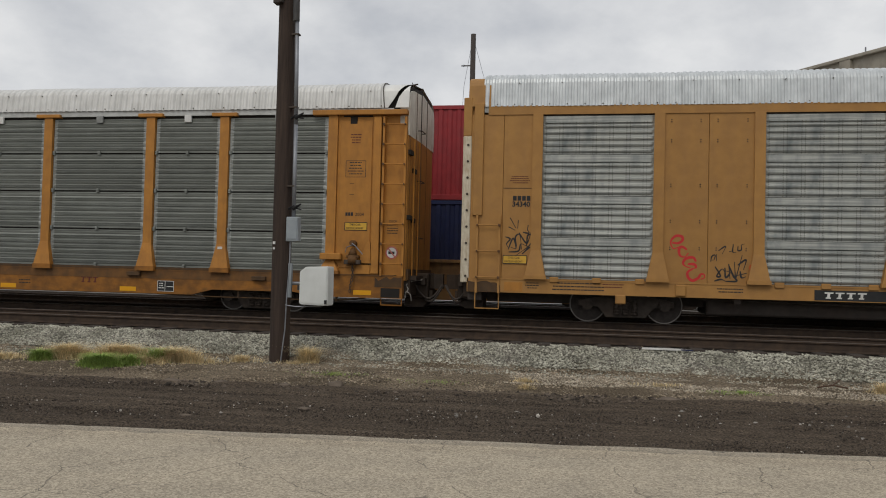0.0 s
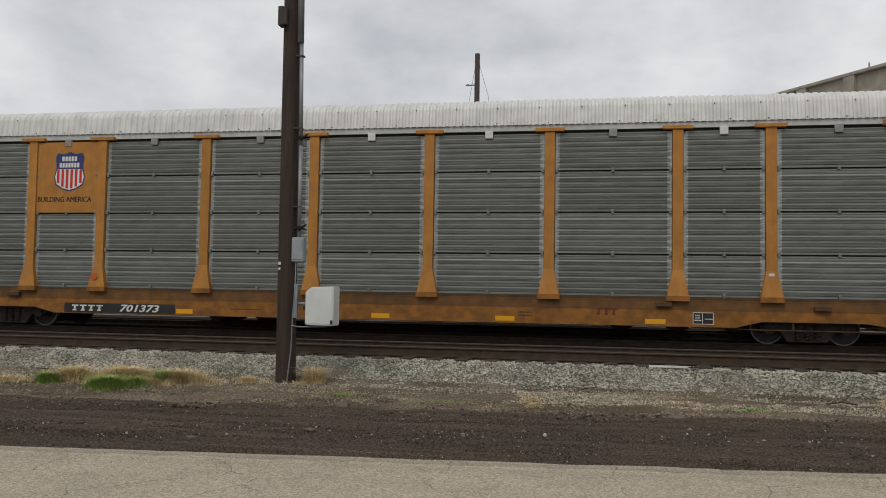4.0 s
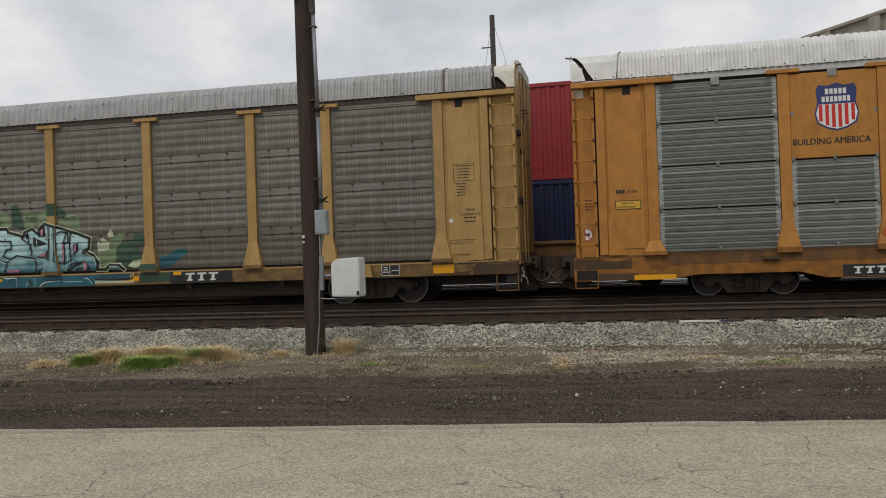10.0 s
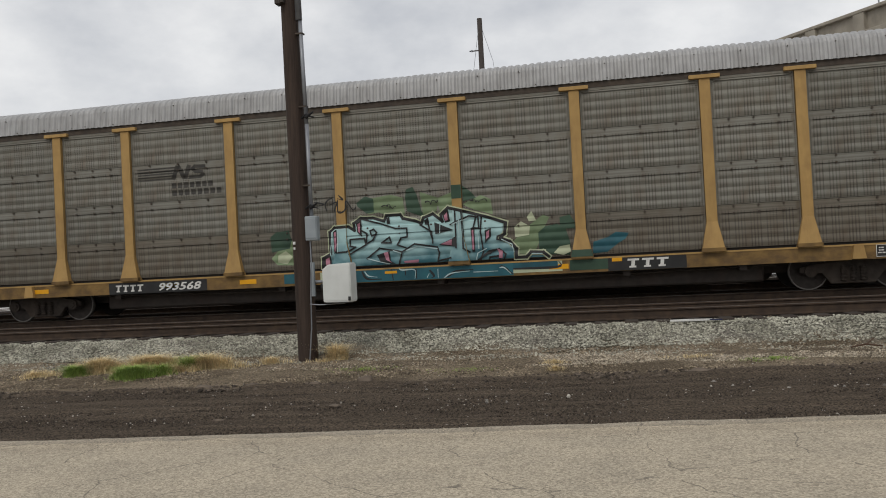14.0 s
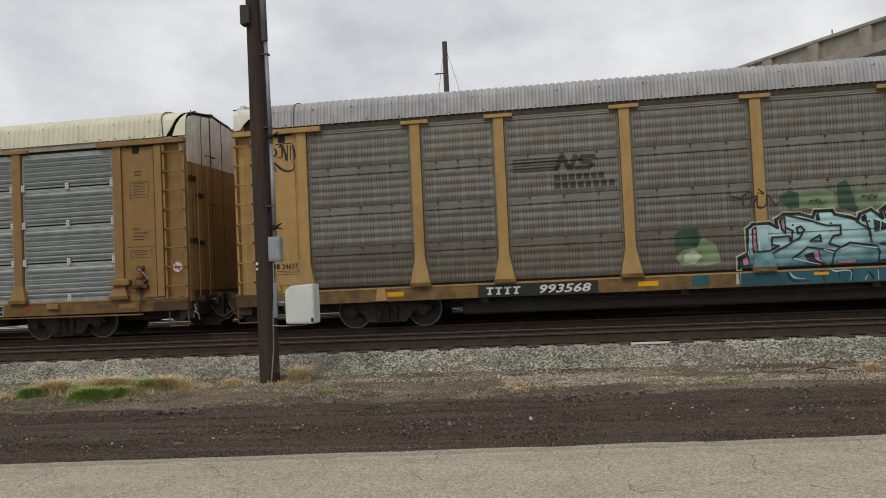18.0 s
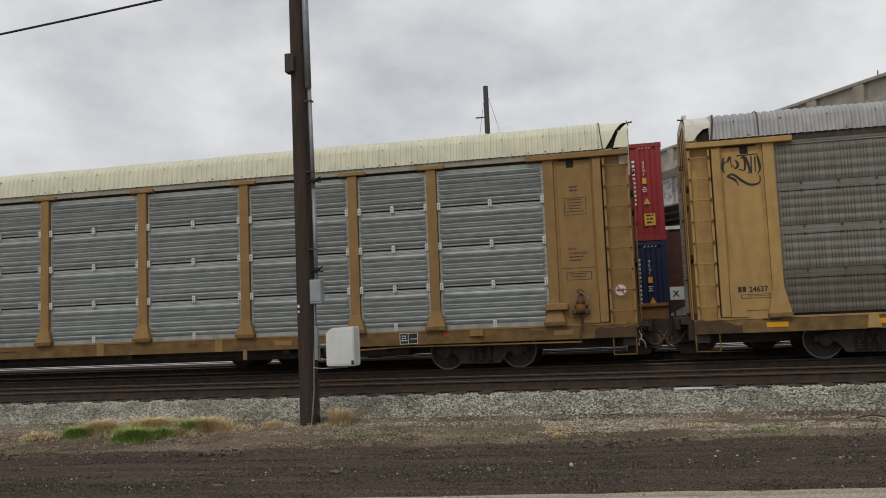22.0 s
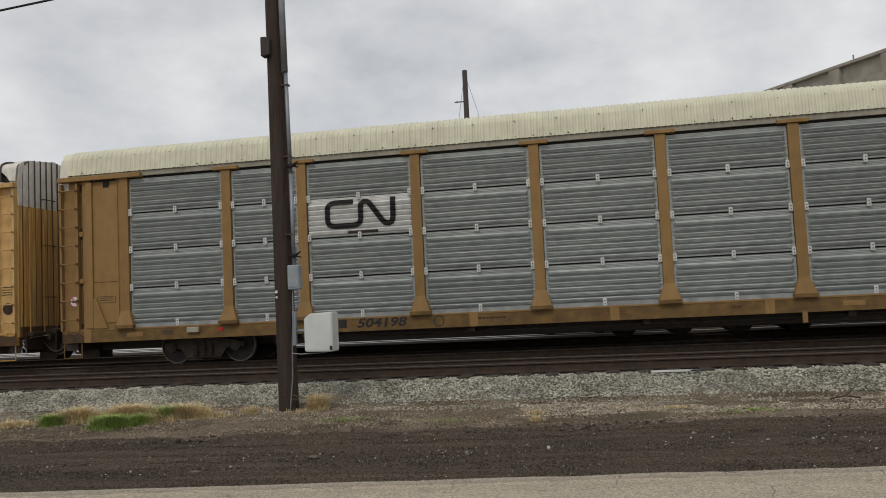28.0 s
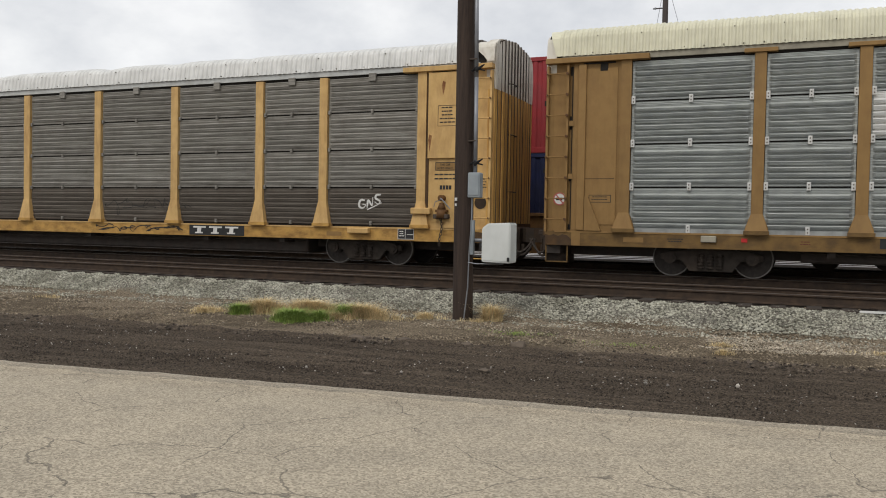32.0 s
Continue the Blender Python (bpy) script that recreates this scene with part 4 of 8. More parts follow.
def truck(car, x, r=0.42, h=0.865):
    """A two-axle bogie: frames, bolster, springs and two wheelsets."""
    d, k = r - 0.42, h / 0.865
    t = part("truck", box(bmesh.new(), x - 0.22, x + 0.22, -1.02, 1.02, 0.30 + d, 0.55 + d, 0.02), truck_steel, car, "dusty cast-steel bogie")
    outline = [(-1.08, 0.38), (-1.08, 0.50), (-0.85, 0.555), (-0.45, 0.62), (0.45, 0.62), (0.85, 0.555), (1.08, 0.50), (1.08, 0.38), (0.90, 0.36), (0.62, 0.38),
               (0.45, 0.13), (-0.45, 0.13), (-0.62, 0.38), (-0.90, 0.36)]
    for s in (-1, 1):
        bm = bmesh.new()
        prism(bm, [(x + u * k, v + d) for u, v in outline], "y", s * 1.00 - 0.06, s * 1.00 + 0.06)
        bmesh.ops.bevel(bm, geom=bm.edges[:], offset=0.012, segments=1, affect="EDGES")
        part("side_frame", bm, truck_steel, t)
        for i in (-1, 0, 1):
            bm = bmesh.new()
            cx = x + i * 0.2
            for j in range(5):
                rod(bm, (cx, s * 1.075, 0.20 + d + j * 0.065), (cx, s * 1.075, 0.235 + d + j * 0.065), 0.075, 10)
            rod(bm, (cx, s * 1.075, 0.18 + d), (cx, s * 1.075, 0.52 + d), 0.05, 8)
            part("spring", bm, truck_steel, t)
        for i in (-1, 1):
            bm = bmesh.new()
            rod(bm, (x + i * h, s * 1.04, r), (x + i * h, s * 1.12, r), 0.13, 12)
            rod(bm, (x + i * h, s * 1.12, r), (x + i * h, s * 1.14, r), 0.08, 6)
            part("axle_cap", bm, truck_steel, t)
    for i in (-1, 1):
        bm = bmesh.new()
        rod(bm, (0, -0.98, 0), (0, 0.98, 0), 0.075, 10)
        for s in (-1, 1):
            rod(bm, (0, s * 0.70, 0), (0, s * 0.79, 0), r, 28)
            ring_band(bm, (0, 0), r - 0.026, r, s * 0.79, s * 0.815, 28)
            rod(bm, (0, s * 0.79, 0), (0, s * 0.84, 0), 0.13, 14)
            for a in range(5):
                c = 2 * math.pi * a / 5
                rod(bm, (0.55 * r * math.cos(c), s * 0.785, 0.55 * r * math.sin(c)), (0.55 * r * math.cos(c), s * 0.798, 0.55 * r * math.sin(c)), 0.03, 6)
        w = part("wheelset", bm, wheel_steel, t)
        w.data.materials.append(tread_steel)
        for p in w.data.polygons:
            c = p.center
            if r - 0.028 < math.hypot(c.x, c.z):
                p.material_index = 1
        w.matrix_basis = pose(x + i * h, 0, r)
        WHEELS.append((w, x + i * h, r))
    return t


def coupler(car, s):
    """Knuckle coupler with its cushioned housing, end platform, hoses and lever, all dark with grease."""
    between = lambda a, b: (min(s * a, s * b), max(s * a, s * b))
    bm = bmesh.new()
    box(bm, *between(13.3, 14.05), -0.12, 0.12, 0.72, 0.95, 0.02)
    prism(bm, [(s * 14.0, -0.20), (s * 14.12, -0.24), (s * 14.34, -0.18), (s * 14.34, -0.02), (s * 14.2, 0.06), (s * 14.3, 0.17), (s * 14.22, 0.24), (s * 14.0, 0.18)], "z", 0.66, 1.02)
    part("coupler", bm, greasy_steel, car, "greasy knuckle coupler")
    part("draft_box", B(*between(13.45, 14.02), -0.46, 0.46, 0.42, 1.04, bevel=0.03), greasy_steel, car, "greasy coupler housing")
    bm = bmesh.new()
    prism(bm, [(s * 13.40, 0.50), (s * 13.40, 0.20), (s * 13.86, 0.20), (s * 14.10, 0.46), (s * 14.10, 0.62), (s * 13.86, 0.62)], "y", -0.30, 0.30)
    part("coupler_carrier", bm, greasy_steel, car, "greasy bracket that carries the coupler")
    part("buffer_step", B(*between(13.62, 13.88), -1.22, 1.22, 0.86, 0.97, bevel=0.01), greasy_steel, car, "greasy end platform")
    part("buffer_beam", B(*between(13.60, 13.74), -1.30, 1.30, 0.50, 0.86, bevel=0.015), greasy_steel, car, "greasy end beam")
    for y, low, r in ((-0.46, 0.42, 0.030), (-0.62, 0.34, 0.024)):
        bm = bmesh.new()
        tube(bm, [(s * (13.72 + 0.07 * i), y + 0.03 * i, 0.76 - low * math.sin(math.pi * i / 9)) for i in range(10)], r, 6)
        part("brake_hose", bm, black_steel, car, "hanging black rubber brake hose")
    bm = bmesh.new()
    rod(bm, (s * 13.66, -0.62, 0.80), (s * 13.98, -0.55, 0.80), 0.045, 8)
    box(bm, *between(13.86, 13.98), -0.64, -0.46, 0.74, 0.92, 0.01)
    part("angle_cock", bm, greasy_steel, car, "brake pipe valve thick with grease")
    if s > 0:
        bm = bmesh.new()
        tube(bm, [(13.98, -0.30, 0.90), (13.86, -0.8, 0.86), (13.70, -1.22, 0.82), (13.665, -1.34, 0.74), (13.69, -1.35, 0.70), (13.72, -1.35, 0.66), (13.705, -1.35, 0.61), (13.66, -1.35, 0.57), (13.645, -1.35, 0.51), (13.65, -1.35, 0.44)], 0.013, 6)
        tube(bm, [(13.685, -1.35, 0.59), (13.74, -1.35, 0.56), (13.78, -1.35, 0.51), (13.80, -1.35, 0.38)], 0.013, 6)
        part("uncoupling_lever", bm, stone_white, car, "bent pale-painted uncoupling lever")


def stirrup(car, x0, x1, material):
    bm = bmesh.new()
    tube(bm, [(x0, -1.52, 0.66), (x0, -1.52, 0.26), (x1, -1.52, 0.26), (x1, -1.52, 0.66)], 0.015, 6)
    part("stirrup_step", bm, material, car)


def ladder(car, x0, x1, z0, z1, n, material):
    """An end ladder: two flat stiles and rungs with bolted feet."""
    rail_bm = bmesh.new()
    box(rail_bm, x0, x0 + 0.05, -1.60, -1.44, z0, z1)
    ob = part("ladder", rail_bm, material, car, "bolted steel ladder on the wagon end")
    part("stile", B(x1 - 0.05, x1, -1.60, -1.44, z0, z1), material, ob)
    bm = bmesh.new()
    rod(bm, (0, 0, 0), (x1 - x0, 0, 0), 0.014, 6)
    plain = len(bm.faces)
    for e in (0.03, x1 - x0 - 0.03):
        rod(bm, (e, -0.02, 0), (e, 0.05, 0), 0.032 if (e < 0.1) == (x0 > 0) else 0.02, 6)
    bm.faces.ensure_lookup_table()
    for f in bm.faces[plain:]:
        f.material_index = 1
    me = mesh_of(bm, "rung", material)
    me.materials.append(rust_bolt)
    for i in range(n):
        again("rung", me, ob, (x0, -1.63, z0 + (i + 0.6) * (z1 - z0) / n))
    return ob


def post(car, x, paint, cap=0.33, foot=True, knee=1.62, sole=0.962):
    bm = bmesh.new()
    w = 0.115
    out = [(x - w, knee), (x - w, 4.76), (x + w, 4.76), (x + w, knee)]
    if foot:
        out += [(x + 0.22, 1.12), (x + 0.25, 0.98), (x - 0.25, 0.98), (x - 0.22, 1.12)]
    prism(bm, out, "y", -1.585, -1.45)
    p = part("post", bm, paint, car)
    if foot:
        bm = bmesh.new()
        top = [bm.verts.new((x + dx, dy, knee)) for dx, dy in ((-0.112, -1.58), (0.112, -1.58), (0.112, -1.595), (-0.112, -1.595))]
        low = [bm.verts.new((x + dx, dy, 1.03)) for dx, dy in ((-0.235, -1.58), (0.235, -1.58), (0.235, -1.665), (-0.235, -1.665))]
        base = [bm.verts.new((x + dx, dy, 0.965)) for dx, dy in ((-0.25, -1.58), (0.25, -1.58), (0.25, -1.67), (-0.25, -1.67))]
        bm.faces.new(top)
        bm.faces.new(base)
        for a, b in ((top, low), (low, base)):
            for k in range(4):
                bm.faces.new((a[k], a[(k + 1) % 4], b[(k + 1) % 4], b[k]))
        part("foot", bm, paint, p)
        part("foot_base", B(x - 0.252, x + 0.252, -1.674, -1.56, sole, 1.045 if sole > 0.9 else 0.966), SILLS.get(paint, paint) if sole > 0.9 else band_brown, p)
    if cap:
        part("post_cap", B(x - cap, x + cap, -1.625, -1.47, 4.765, 4.85, bevel=0.008), paint, p)
    return p


def end_wall(car, s, paint, top_paint, ribs, z_top, label, back=0.0):
    """The folding door over one end, rounded at the corners, with its upright folds."""
    plan = [(13.60, -1.49), (13.655, -1.46), (13.67, -1.22), (13.69, -0.85), (13.70, 0), (13.69, 0.85), (13.67, 1.22), (13.655, 1.46), (13.60, 1.49)]
    if ribs:
        fine = []
        for (xa, ya), (xb, yb) in zip(plan[1:-1], plan[2:]):
            m = 4
            for i in range(m):
                f = i / m
                d = 0.0 if i % 2 else 0.018
                fine.append((xa + (xb - xa) * f + d, ya + (yb - ya) * f))
        plan = [plan[0]] + fine + [plan[-1]]
    plan = [(s * a, b) for a, b in plan] + [(s * 13.45, 1.45), (s * 13.45, -1.45)]
    bm = bmesh.new()
    prism(bm, plan, "z", 0.85, 4.30)
    d = part("end_door", bm, paint, car, label)
    lo, hi = sorted((s * 13.45, s * 13.685))
    top = z_top
    rim = [(y * 0.955, z - 0.02) for y, z in vault(top)]
    peak = [(-1.44, 4.30)] + rim + [(-y, z) for y, z in rim[-2::-1]] + [(1.44, 4.30)]
    part("door_top", prism(bmesh.new(), peak, "x", lo, hi), top_paint, d)
    cap_low = 4.95 if top_paint is paint else 0
    if cap_low:
        lo2, hi2 = sorted((s * 13.60, s * 13.70))
        curve = [(-1.44, 5.0), (-1.03, top - 0.02), (0, top), (1.03, top - 0.02), (1.44, 5.0), (1.1, 5.36), (0.5, 5.46), (0, 5.42), (-0.5, 5.46), (-1.1, 5.36)]
        part("door_cap", prism(bmesh.new(), curve, "x", lo2, hi2), end_white, d, "white upper rim of the end door")
    for y in (-1.12, -0.55):
        bm = bmesh.new()
        rod(bm, (s * 13.74, y, 0.95), (s * 13.74, y, 4.25), 0.016, 6)
        part("lock_rod", bm, paint, d)
    n = 12 if ribs else 4
    for i in range(n):
        y = -1.30 + 2.6 * i / (n - 1) if ribs else (-1.27, -0.72, -0.20, 0.5)[i]
        z1 = float(np.interp(abs(y), [0, 1.02, 1.46], [top, top - 0.10, 4.98])) - 0.04
        w = 0.011 if ribs else (0.02 if i == 2 else 0.010)
        face = float(np.interp(abs(y), [0, 0.85, 1.22, 1.46], [13.70, 13.69, 13.67, 13.655])) + (0.020 if ribs else 0.004)
        part("door_seam", B(min(s * 13.64, s * face), max(s * 13.64, s * face), y - w, y + w, 0.9, z1), eave_tan if paint is cream_strip else (black_steel if ribs or i == 2 else grimy_orange), d)
    # Black blocks stand for the shaded insides of the slots.
    for z, y in () if ribs else ((3.9, -1.33), (2.35, -1.33), (2.3, -0.98), (3.5, -0.95)):
        part("door_slot", B(min(s * 13.60, s * 13.725), max(s * 13.60, s * 13.725), y - 0.12, y + 0.22, z - 0.055, z + 0.055), shade_black, d)
    for z in (3.3, 4.55, 1.9):
        bm = bmesh.new()
        tube(bm, [(s * 13.69, -0.55, z), (s * 13.78, -0.53, z), (s * 13.78, -0.10, z), (s * 13.69, -0.08, z)], 0.014, 5)
        part("grab_iron", bm, truck_steel, d)
    part("door_grime", B(min(s * 13.62, s * 13.716), max(s * 13.62, s * 13.716), -1.40, 1.40, 0.86, 1.12), grimy_orange, d, "greasy lower edge of the end door")
    d.location.x = -s * back
    return d


def sill_outline(kind):
    if kind == "belly":
        return [(-13.62, 0.95), (-13.62, 0.42), (-11.55, 0.42), (-10.95, 0.51), (-8.85, 0.51), (-8.3, 0.37), (8.3, 0.37), (8.85, 0.51), (10.95, 0.51), (11.55, 0.42), (13.62, 0.42), (13.62, 0.95)]
    return [(-13.62, 0.96), (-13.62, 0.64), (13.62, 0.64), (13.62, 0.96)]


def label_plate(car, x, z, w, h, seed, ink=black_paint, lines=5, y=-1.548):
    """A framed data panel of small print."""
    bm = bmesh.new()
    t = 0.012
    for a in ((x, x + w, z, z + t), (x, x + w, z + h - t, z + h), (x, x + t, z + t, z + h - t), (x + w - t, x + w, z + t, z + h - t)):
        box(bm, a[0], a[1], y - 0.002, y, a[2], a[3])
    bars(bm, x + 0.04, z + 0.03, w - 0.08, h - 0.06, lines, y, 0.42, seed)
    p = part("data_panel", bm, ink, car, "framed panel of small black print")
    p["kind"] = "stuff"
    return p


def wagon_base(car, paint, sill_kind, sill_label, label_roof, roof_mat, top, dents=None, hood=None, torn=("slit", "slit"), eave=None, ribbed=(13.18, 13.18), hood_top=0, pitch=0.16, shoulder=0.52, belly=0.24, rise=0.030, back=0.0):
    """What every car carrier has: floor, sills, bogies, couplers, far side, roof."""
    bm = bmesh.new()
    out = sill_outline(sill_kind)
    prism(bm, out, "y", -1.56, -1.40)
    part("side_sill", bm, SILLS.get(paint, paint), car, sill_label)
    bm = bmesh.new()
    prism(bm, out, "y", 1.40, 1.56)
    part("side_sill", bm, paint, car)
    part("sill_ledge", B(-13.4, 13.4, -1.572, -1.556, 0.935, 0.972), band_brown if sill_kind == "belly" else paint, car)
    part("deck", B(-13.6, 13.6, -1.40, 1.40, 0.90, 0.97), black_steel, car, "sooty steel deck")
    if sill_kind == "deep":
        part("underbody", B(-8.2, 8.2, -0.9, 0.9, belly, 0.66, bevel=0.04), black_steel, car, "sooty underbody between the bogies")
    part("center_sill", B(-13.3, 13.3, -0.35, 0.35, 0.40, 0.90), black_steel, car, "sooty black centre beam")
    for x in (-7.6, -3.1, 0.9, 5.2, 7.7):
        part("cross_bearer", B(x - 0.08, x + 0.08, -1.38, 1.38, 0.52, 0.90), black_steel, car)
    bm = bmesh.new()
    rod(bm, (-2.6, -0.75, 0.62), (-1.3, -0.75, 0.62), 0.2, 14)
    part("air_tank", bm, black_steel, car)
    bm = bmesh.new()
    tube(bm, [(-8.4, -1.2, 0.60), (-3.0, -1.25, 0.52), (3.0, -1.25, 0.52), (8.4, -1.2, 0.60)], 0.02, 6)
    part("brake_pipe", bm, truck_steel, car)
    for s in (-1, 1):
        lo, hi = sorted((s * 13.10, s * 13.56))
        if sill_kind == "belly":
            # A flat black plate paints the shade of the step well.
            part("step_well", B(lo, hi, -1.5645, -1.5605, 0.44, 0.66), shade_black, car, "step well in the sill end, its shade painted black")
        part("end_beam", B(min(s * 13.3, s * 13.62), max(s * 13.3, s * 13.62), -1.38, 1.38, 0.45, 0.90), black_steel, car)
    for x in (-1, 1):
        if sill_kind == "belly":
            truck(car, x * 9.88, 0.355, 0.80)
        else:
            truck(car, x * 10)
    for s in (-1, 1):
        coupler(car, s)
    part("far_side", B(-13.6, 13.6, 1.42, 1.52, 0.97, 4.93), galv_dark, car, "far side wall of the wagon")
    part("eave_strip", B(-13.3, 13.3, -1.535, -1.46, 4.80, 4.93), eave or eave_grey, car, "narrow strip under the roof")
    me, _ = roof_mesh(-ribbed[0], ribbed[1], top, roof_mat, pitch, dents, shoulder, rise)
    again("roof", me, car, label=label_roof)
    for s, t, e in zip((-1, 1), torn, ribbed):
        roof_end(car, s, hood_top or top, hood or roof_mat, t, "smooth roof hood at the wagon end", e, shoulder, back if s < 0 else 0.0)
    bm = bmesh.new()
    x = -13.0
    while x < 13.1:
        rod(bm, (x, -1.548, 4.98), (x, -1.575, 4.98), 0.014, 5)
        x += 0.4
    k = top - 4.93
    for i in range(27):
        x = -12.5 + 0.97 * i
        rod(bm, (x, -1.44, 4.93 + (shoulder - 0.03) * k), (x, -1.55, 4.93 + shoulder * k), 0.011, 5)
    r = part("eave_bolts", bm, truck_steel, car)
    r["kind"] = "stuff"


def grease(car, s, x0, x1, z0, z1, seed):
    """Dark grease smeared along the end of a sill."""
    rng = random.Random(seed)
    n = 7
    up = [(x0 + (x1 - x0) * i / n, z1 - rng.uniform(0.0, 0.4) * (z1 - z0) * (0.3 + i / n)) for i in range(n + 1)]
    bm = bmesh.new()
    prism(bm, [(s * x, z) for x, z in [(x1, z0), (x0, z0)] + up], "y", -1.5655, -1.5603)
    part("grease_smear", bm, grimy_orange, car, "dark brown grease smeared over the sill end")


def end_bay(car, s, paint, brake=False, seed=1, data=3.28, sign=1.70, open_gap=False, back=0.0):
    """The painted corner bay: post, flat door with a frame, ladder panel."""
    post(car, s * 11.83, paint, cap=0, foot=True, knee=1.28 if paint is orange_paint else (1.40 if paint is tan_paint else 1.62))
    lo, hi = sorted((s * 11.33, s * (13.66 - back)))
    part("corner_beam", B(lo, hi, -1.66, -1.45, 4.76, 4.88, bevel=0.01), paint, car)
    lo, hi = sorted((s * 11.95, s * 13.03))
    part("corner_panel", B(lo, hi, -1.53, -1.45, 0.97, 4.76), paint, car, "painted steel corner panel")
    lo, hi = sorted((s * 13.03, s * (13.64 - back)))
    part("ladder_back", B(lo, hi, -1.46, -1.40, 0.97, 4.76), paint, car, "recessed panel behind the ladder")
    lo, hi = sorted((s * 12.02, s * 12.80))
    part("corner_door", B(lo, hi, -1.548, -1.53, 1.12, 4.62, bevel=0.006), paint, car)
    if open_gap:
        lo, hi = sorted((s * 12.905, s * 13.0))
        part("gap_plate", B(lo, hi, -1.54, -1.45, 1.0, 4.70), paint, car)
        lo, hi = sorted((s * 13.0, s * 13.115))
        part("open_gap", B(lo, hi, -1.45, -1.38, 1.0, 4.70), paint, car, "recess beside the ladder")
        # Black pieces paint the shade at the recess top and its brackets.
        for z0, z1 in ((4.50, 4.70), (3.28, 3.35), (3.47, 3.58), (2.10, 2.15), (1.0, 1.12)):
            part("recess_shade", B(lo, hi, -1.47, -1.445, z0, z1), shade_black, car, "shade painted black in the recess")
        part("gap_bracket", B(lo, hi, -1.56, -1.536, 3.35, 3.47), paint, car)
        part("gap_bracket", B(lo, hi, -1.56, -1.536, 2.15, 2.27), paint, car)
        lo, hi = sorted((s * 12.06, s * 12.72))
        part("door_seam", B(lo, hi, -1.5505, -1.545, 2.145, 2.16), grimy_orange, car)
    lo, hi = sorted((s * 12.72, s * 12.90)) if open_gap else sorted((s * 12.84, s * 13.03))
    part("door_stile", B(lo, hi, -1.60, -1.53, 0.99, 4.72, bevel=0.01), paint, car)
    bm = bmesh.new()
    g = 0.12 if open_gap else 0
    prism(bm, [(s * (12.45 - g), 0.985), (s * (12.83 - g), 0.985), (s * (12.83 - g), 1.75), (s * (12.75 - g), 1.75)], "y", -1.60, -1.55)
    part("gusset", bm, paint, car)
    lo, hi = sorted((s * 12.08, s * 12.80))
    # Black strip that paints the shade under the corner beam.
    part("beam_shade", B(lo, hi, -1.556, -1.50, 4.725, 4.758), shade_black, car)
    lo, hi = sorted((s * 12.25, s * 12.42))
    # Black block for the shaded inside of the slot.
    part("vent_slot", B(lo, hi, -1.552, -1.50, 4.56, 4.72), shade_black, car, "slot in the corner panel with its shade painted black")
    lo, hi = sorted((s * 13.035, s * 13.065))
    # Black strip that paints the shade between stile and ladder panel.
    part("shadow_gap", B(lo, hi, -1.50, -1.459, 1.0, 4.7), shade_black, car)
    lo, hi = sorted((s * (13.12 if open_gap else 13.065), s * (13.64 - back)))
    ladder(car, lo, hi, 0.95, 4.72, 8, paint)
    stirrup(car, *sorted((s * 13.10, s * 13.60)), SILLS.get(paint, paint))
    if data:
        label_plate(car, *((12.16, data) if s > 0 else (-12.60, data)), 0.50, 0.40, seed)
    if sign:
        cx = s * 13.32
        bm = bmesh.new()
        rod(bm, (cx, -1.458, sign), (cx, -1.466, sign), 0.15, 24)
        g = part("warning_sign", bm, white_paint, car, "round white sign with a red ring and slash")
        part("sign_ring", ring_band(bmesh.new(), (cx, sign), 0.122, 0.15, -1.471, -1.466, 24), sign_red, g)
        bm = bmesh.new()
        prism(bm, [(cx - 0.095, sign + 0.09), (cx - 0.075, sign + 0.11), (cx + 0.095, sign - 0.09), (cx + 0.075, sign - 0.11)], "y", -1.473, -1.467)
        part("sign_slash", bm, sign_red, g)
        part("sign_picture", B(cx - 0.08, cx + 0.07, -1.4685, -1.466, sign - 0.03, sign + 0.03), black_paint, g)
    if brake:
        x = s * 12.42
        bm = bmesh.new()
        box(bm, x - 0.80, x - 0.28, -1.72, -1.56, 1.30, 1.46, 0.02)
        h = part("brake_platform", bm, paint, car, "hand-brake gear with a chain")
        bm = bmesh.new()
        rod(bm, (x, -1.645, 1.22), (x, -1.645, 1.42), 0.13, 14, 0.11)
        rod(bm, (x, -1.645, 1.42), (x, -1.645, 1.58), 0.11, 14, 0.05)
        box(bm, x - 0.15, x + 0.15, -1.70, -1.56, 1.36, 1.42, 0.01)
        part("gear_housing", bm, band_brown, h, "rusty bell-shaped brake gear")
        part("gear_foot", B(x - 0.20, x + 0.20, -1.72, -1.56, 1.20, 1.31, bevel=0.015), truck_steel, h, "dark greasy foot of the brake gear")
        bm = bmesh.new()
        rod(bm, (x, -1.55, 1.70), (x, -1.72, 1.70), 0.075, 12)
        rod(bm, (x, -1.72, 1.70), (x, -1.75, 1.70), 0.04, 8)
        part("brake_hub", bm, band_brown, h)
        bm = bmesh.new()
        tube(bm, [(x, -1.74, 1.70), (x + 0.10, -1.77, 1.63), (x + 0.20, -1.77, 1.52), (x + 0.27, -1.75, 1.44)], 0.014, 6)
        tube(bm, [(x + 0.02, -1.74, 1.66), (x - 0.12, -1.76, 1.60), (x - 0.16, -1.74, 1.48)], 0.010, 6)
        part("brake_lever", bm, pipe_grey, h, "bent bare-metal lever")
        ring = [(0.026 * math.cos(a), 0.042 * math.sin(a)) for a in [math.pi * k / 4 for k in range(9)]]
        flat, side = bmesh.new(), bmesh.new()
        tube(flat, [(u, 0, v) for u, v in ring], 0.009, 5)
        tube(side, [(0, u, v) for u, v in ring], 0.009, 5)
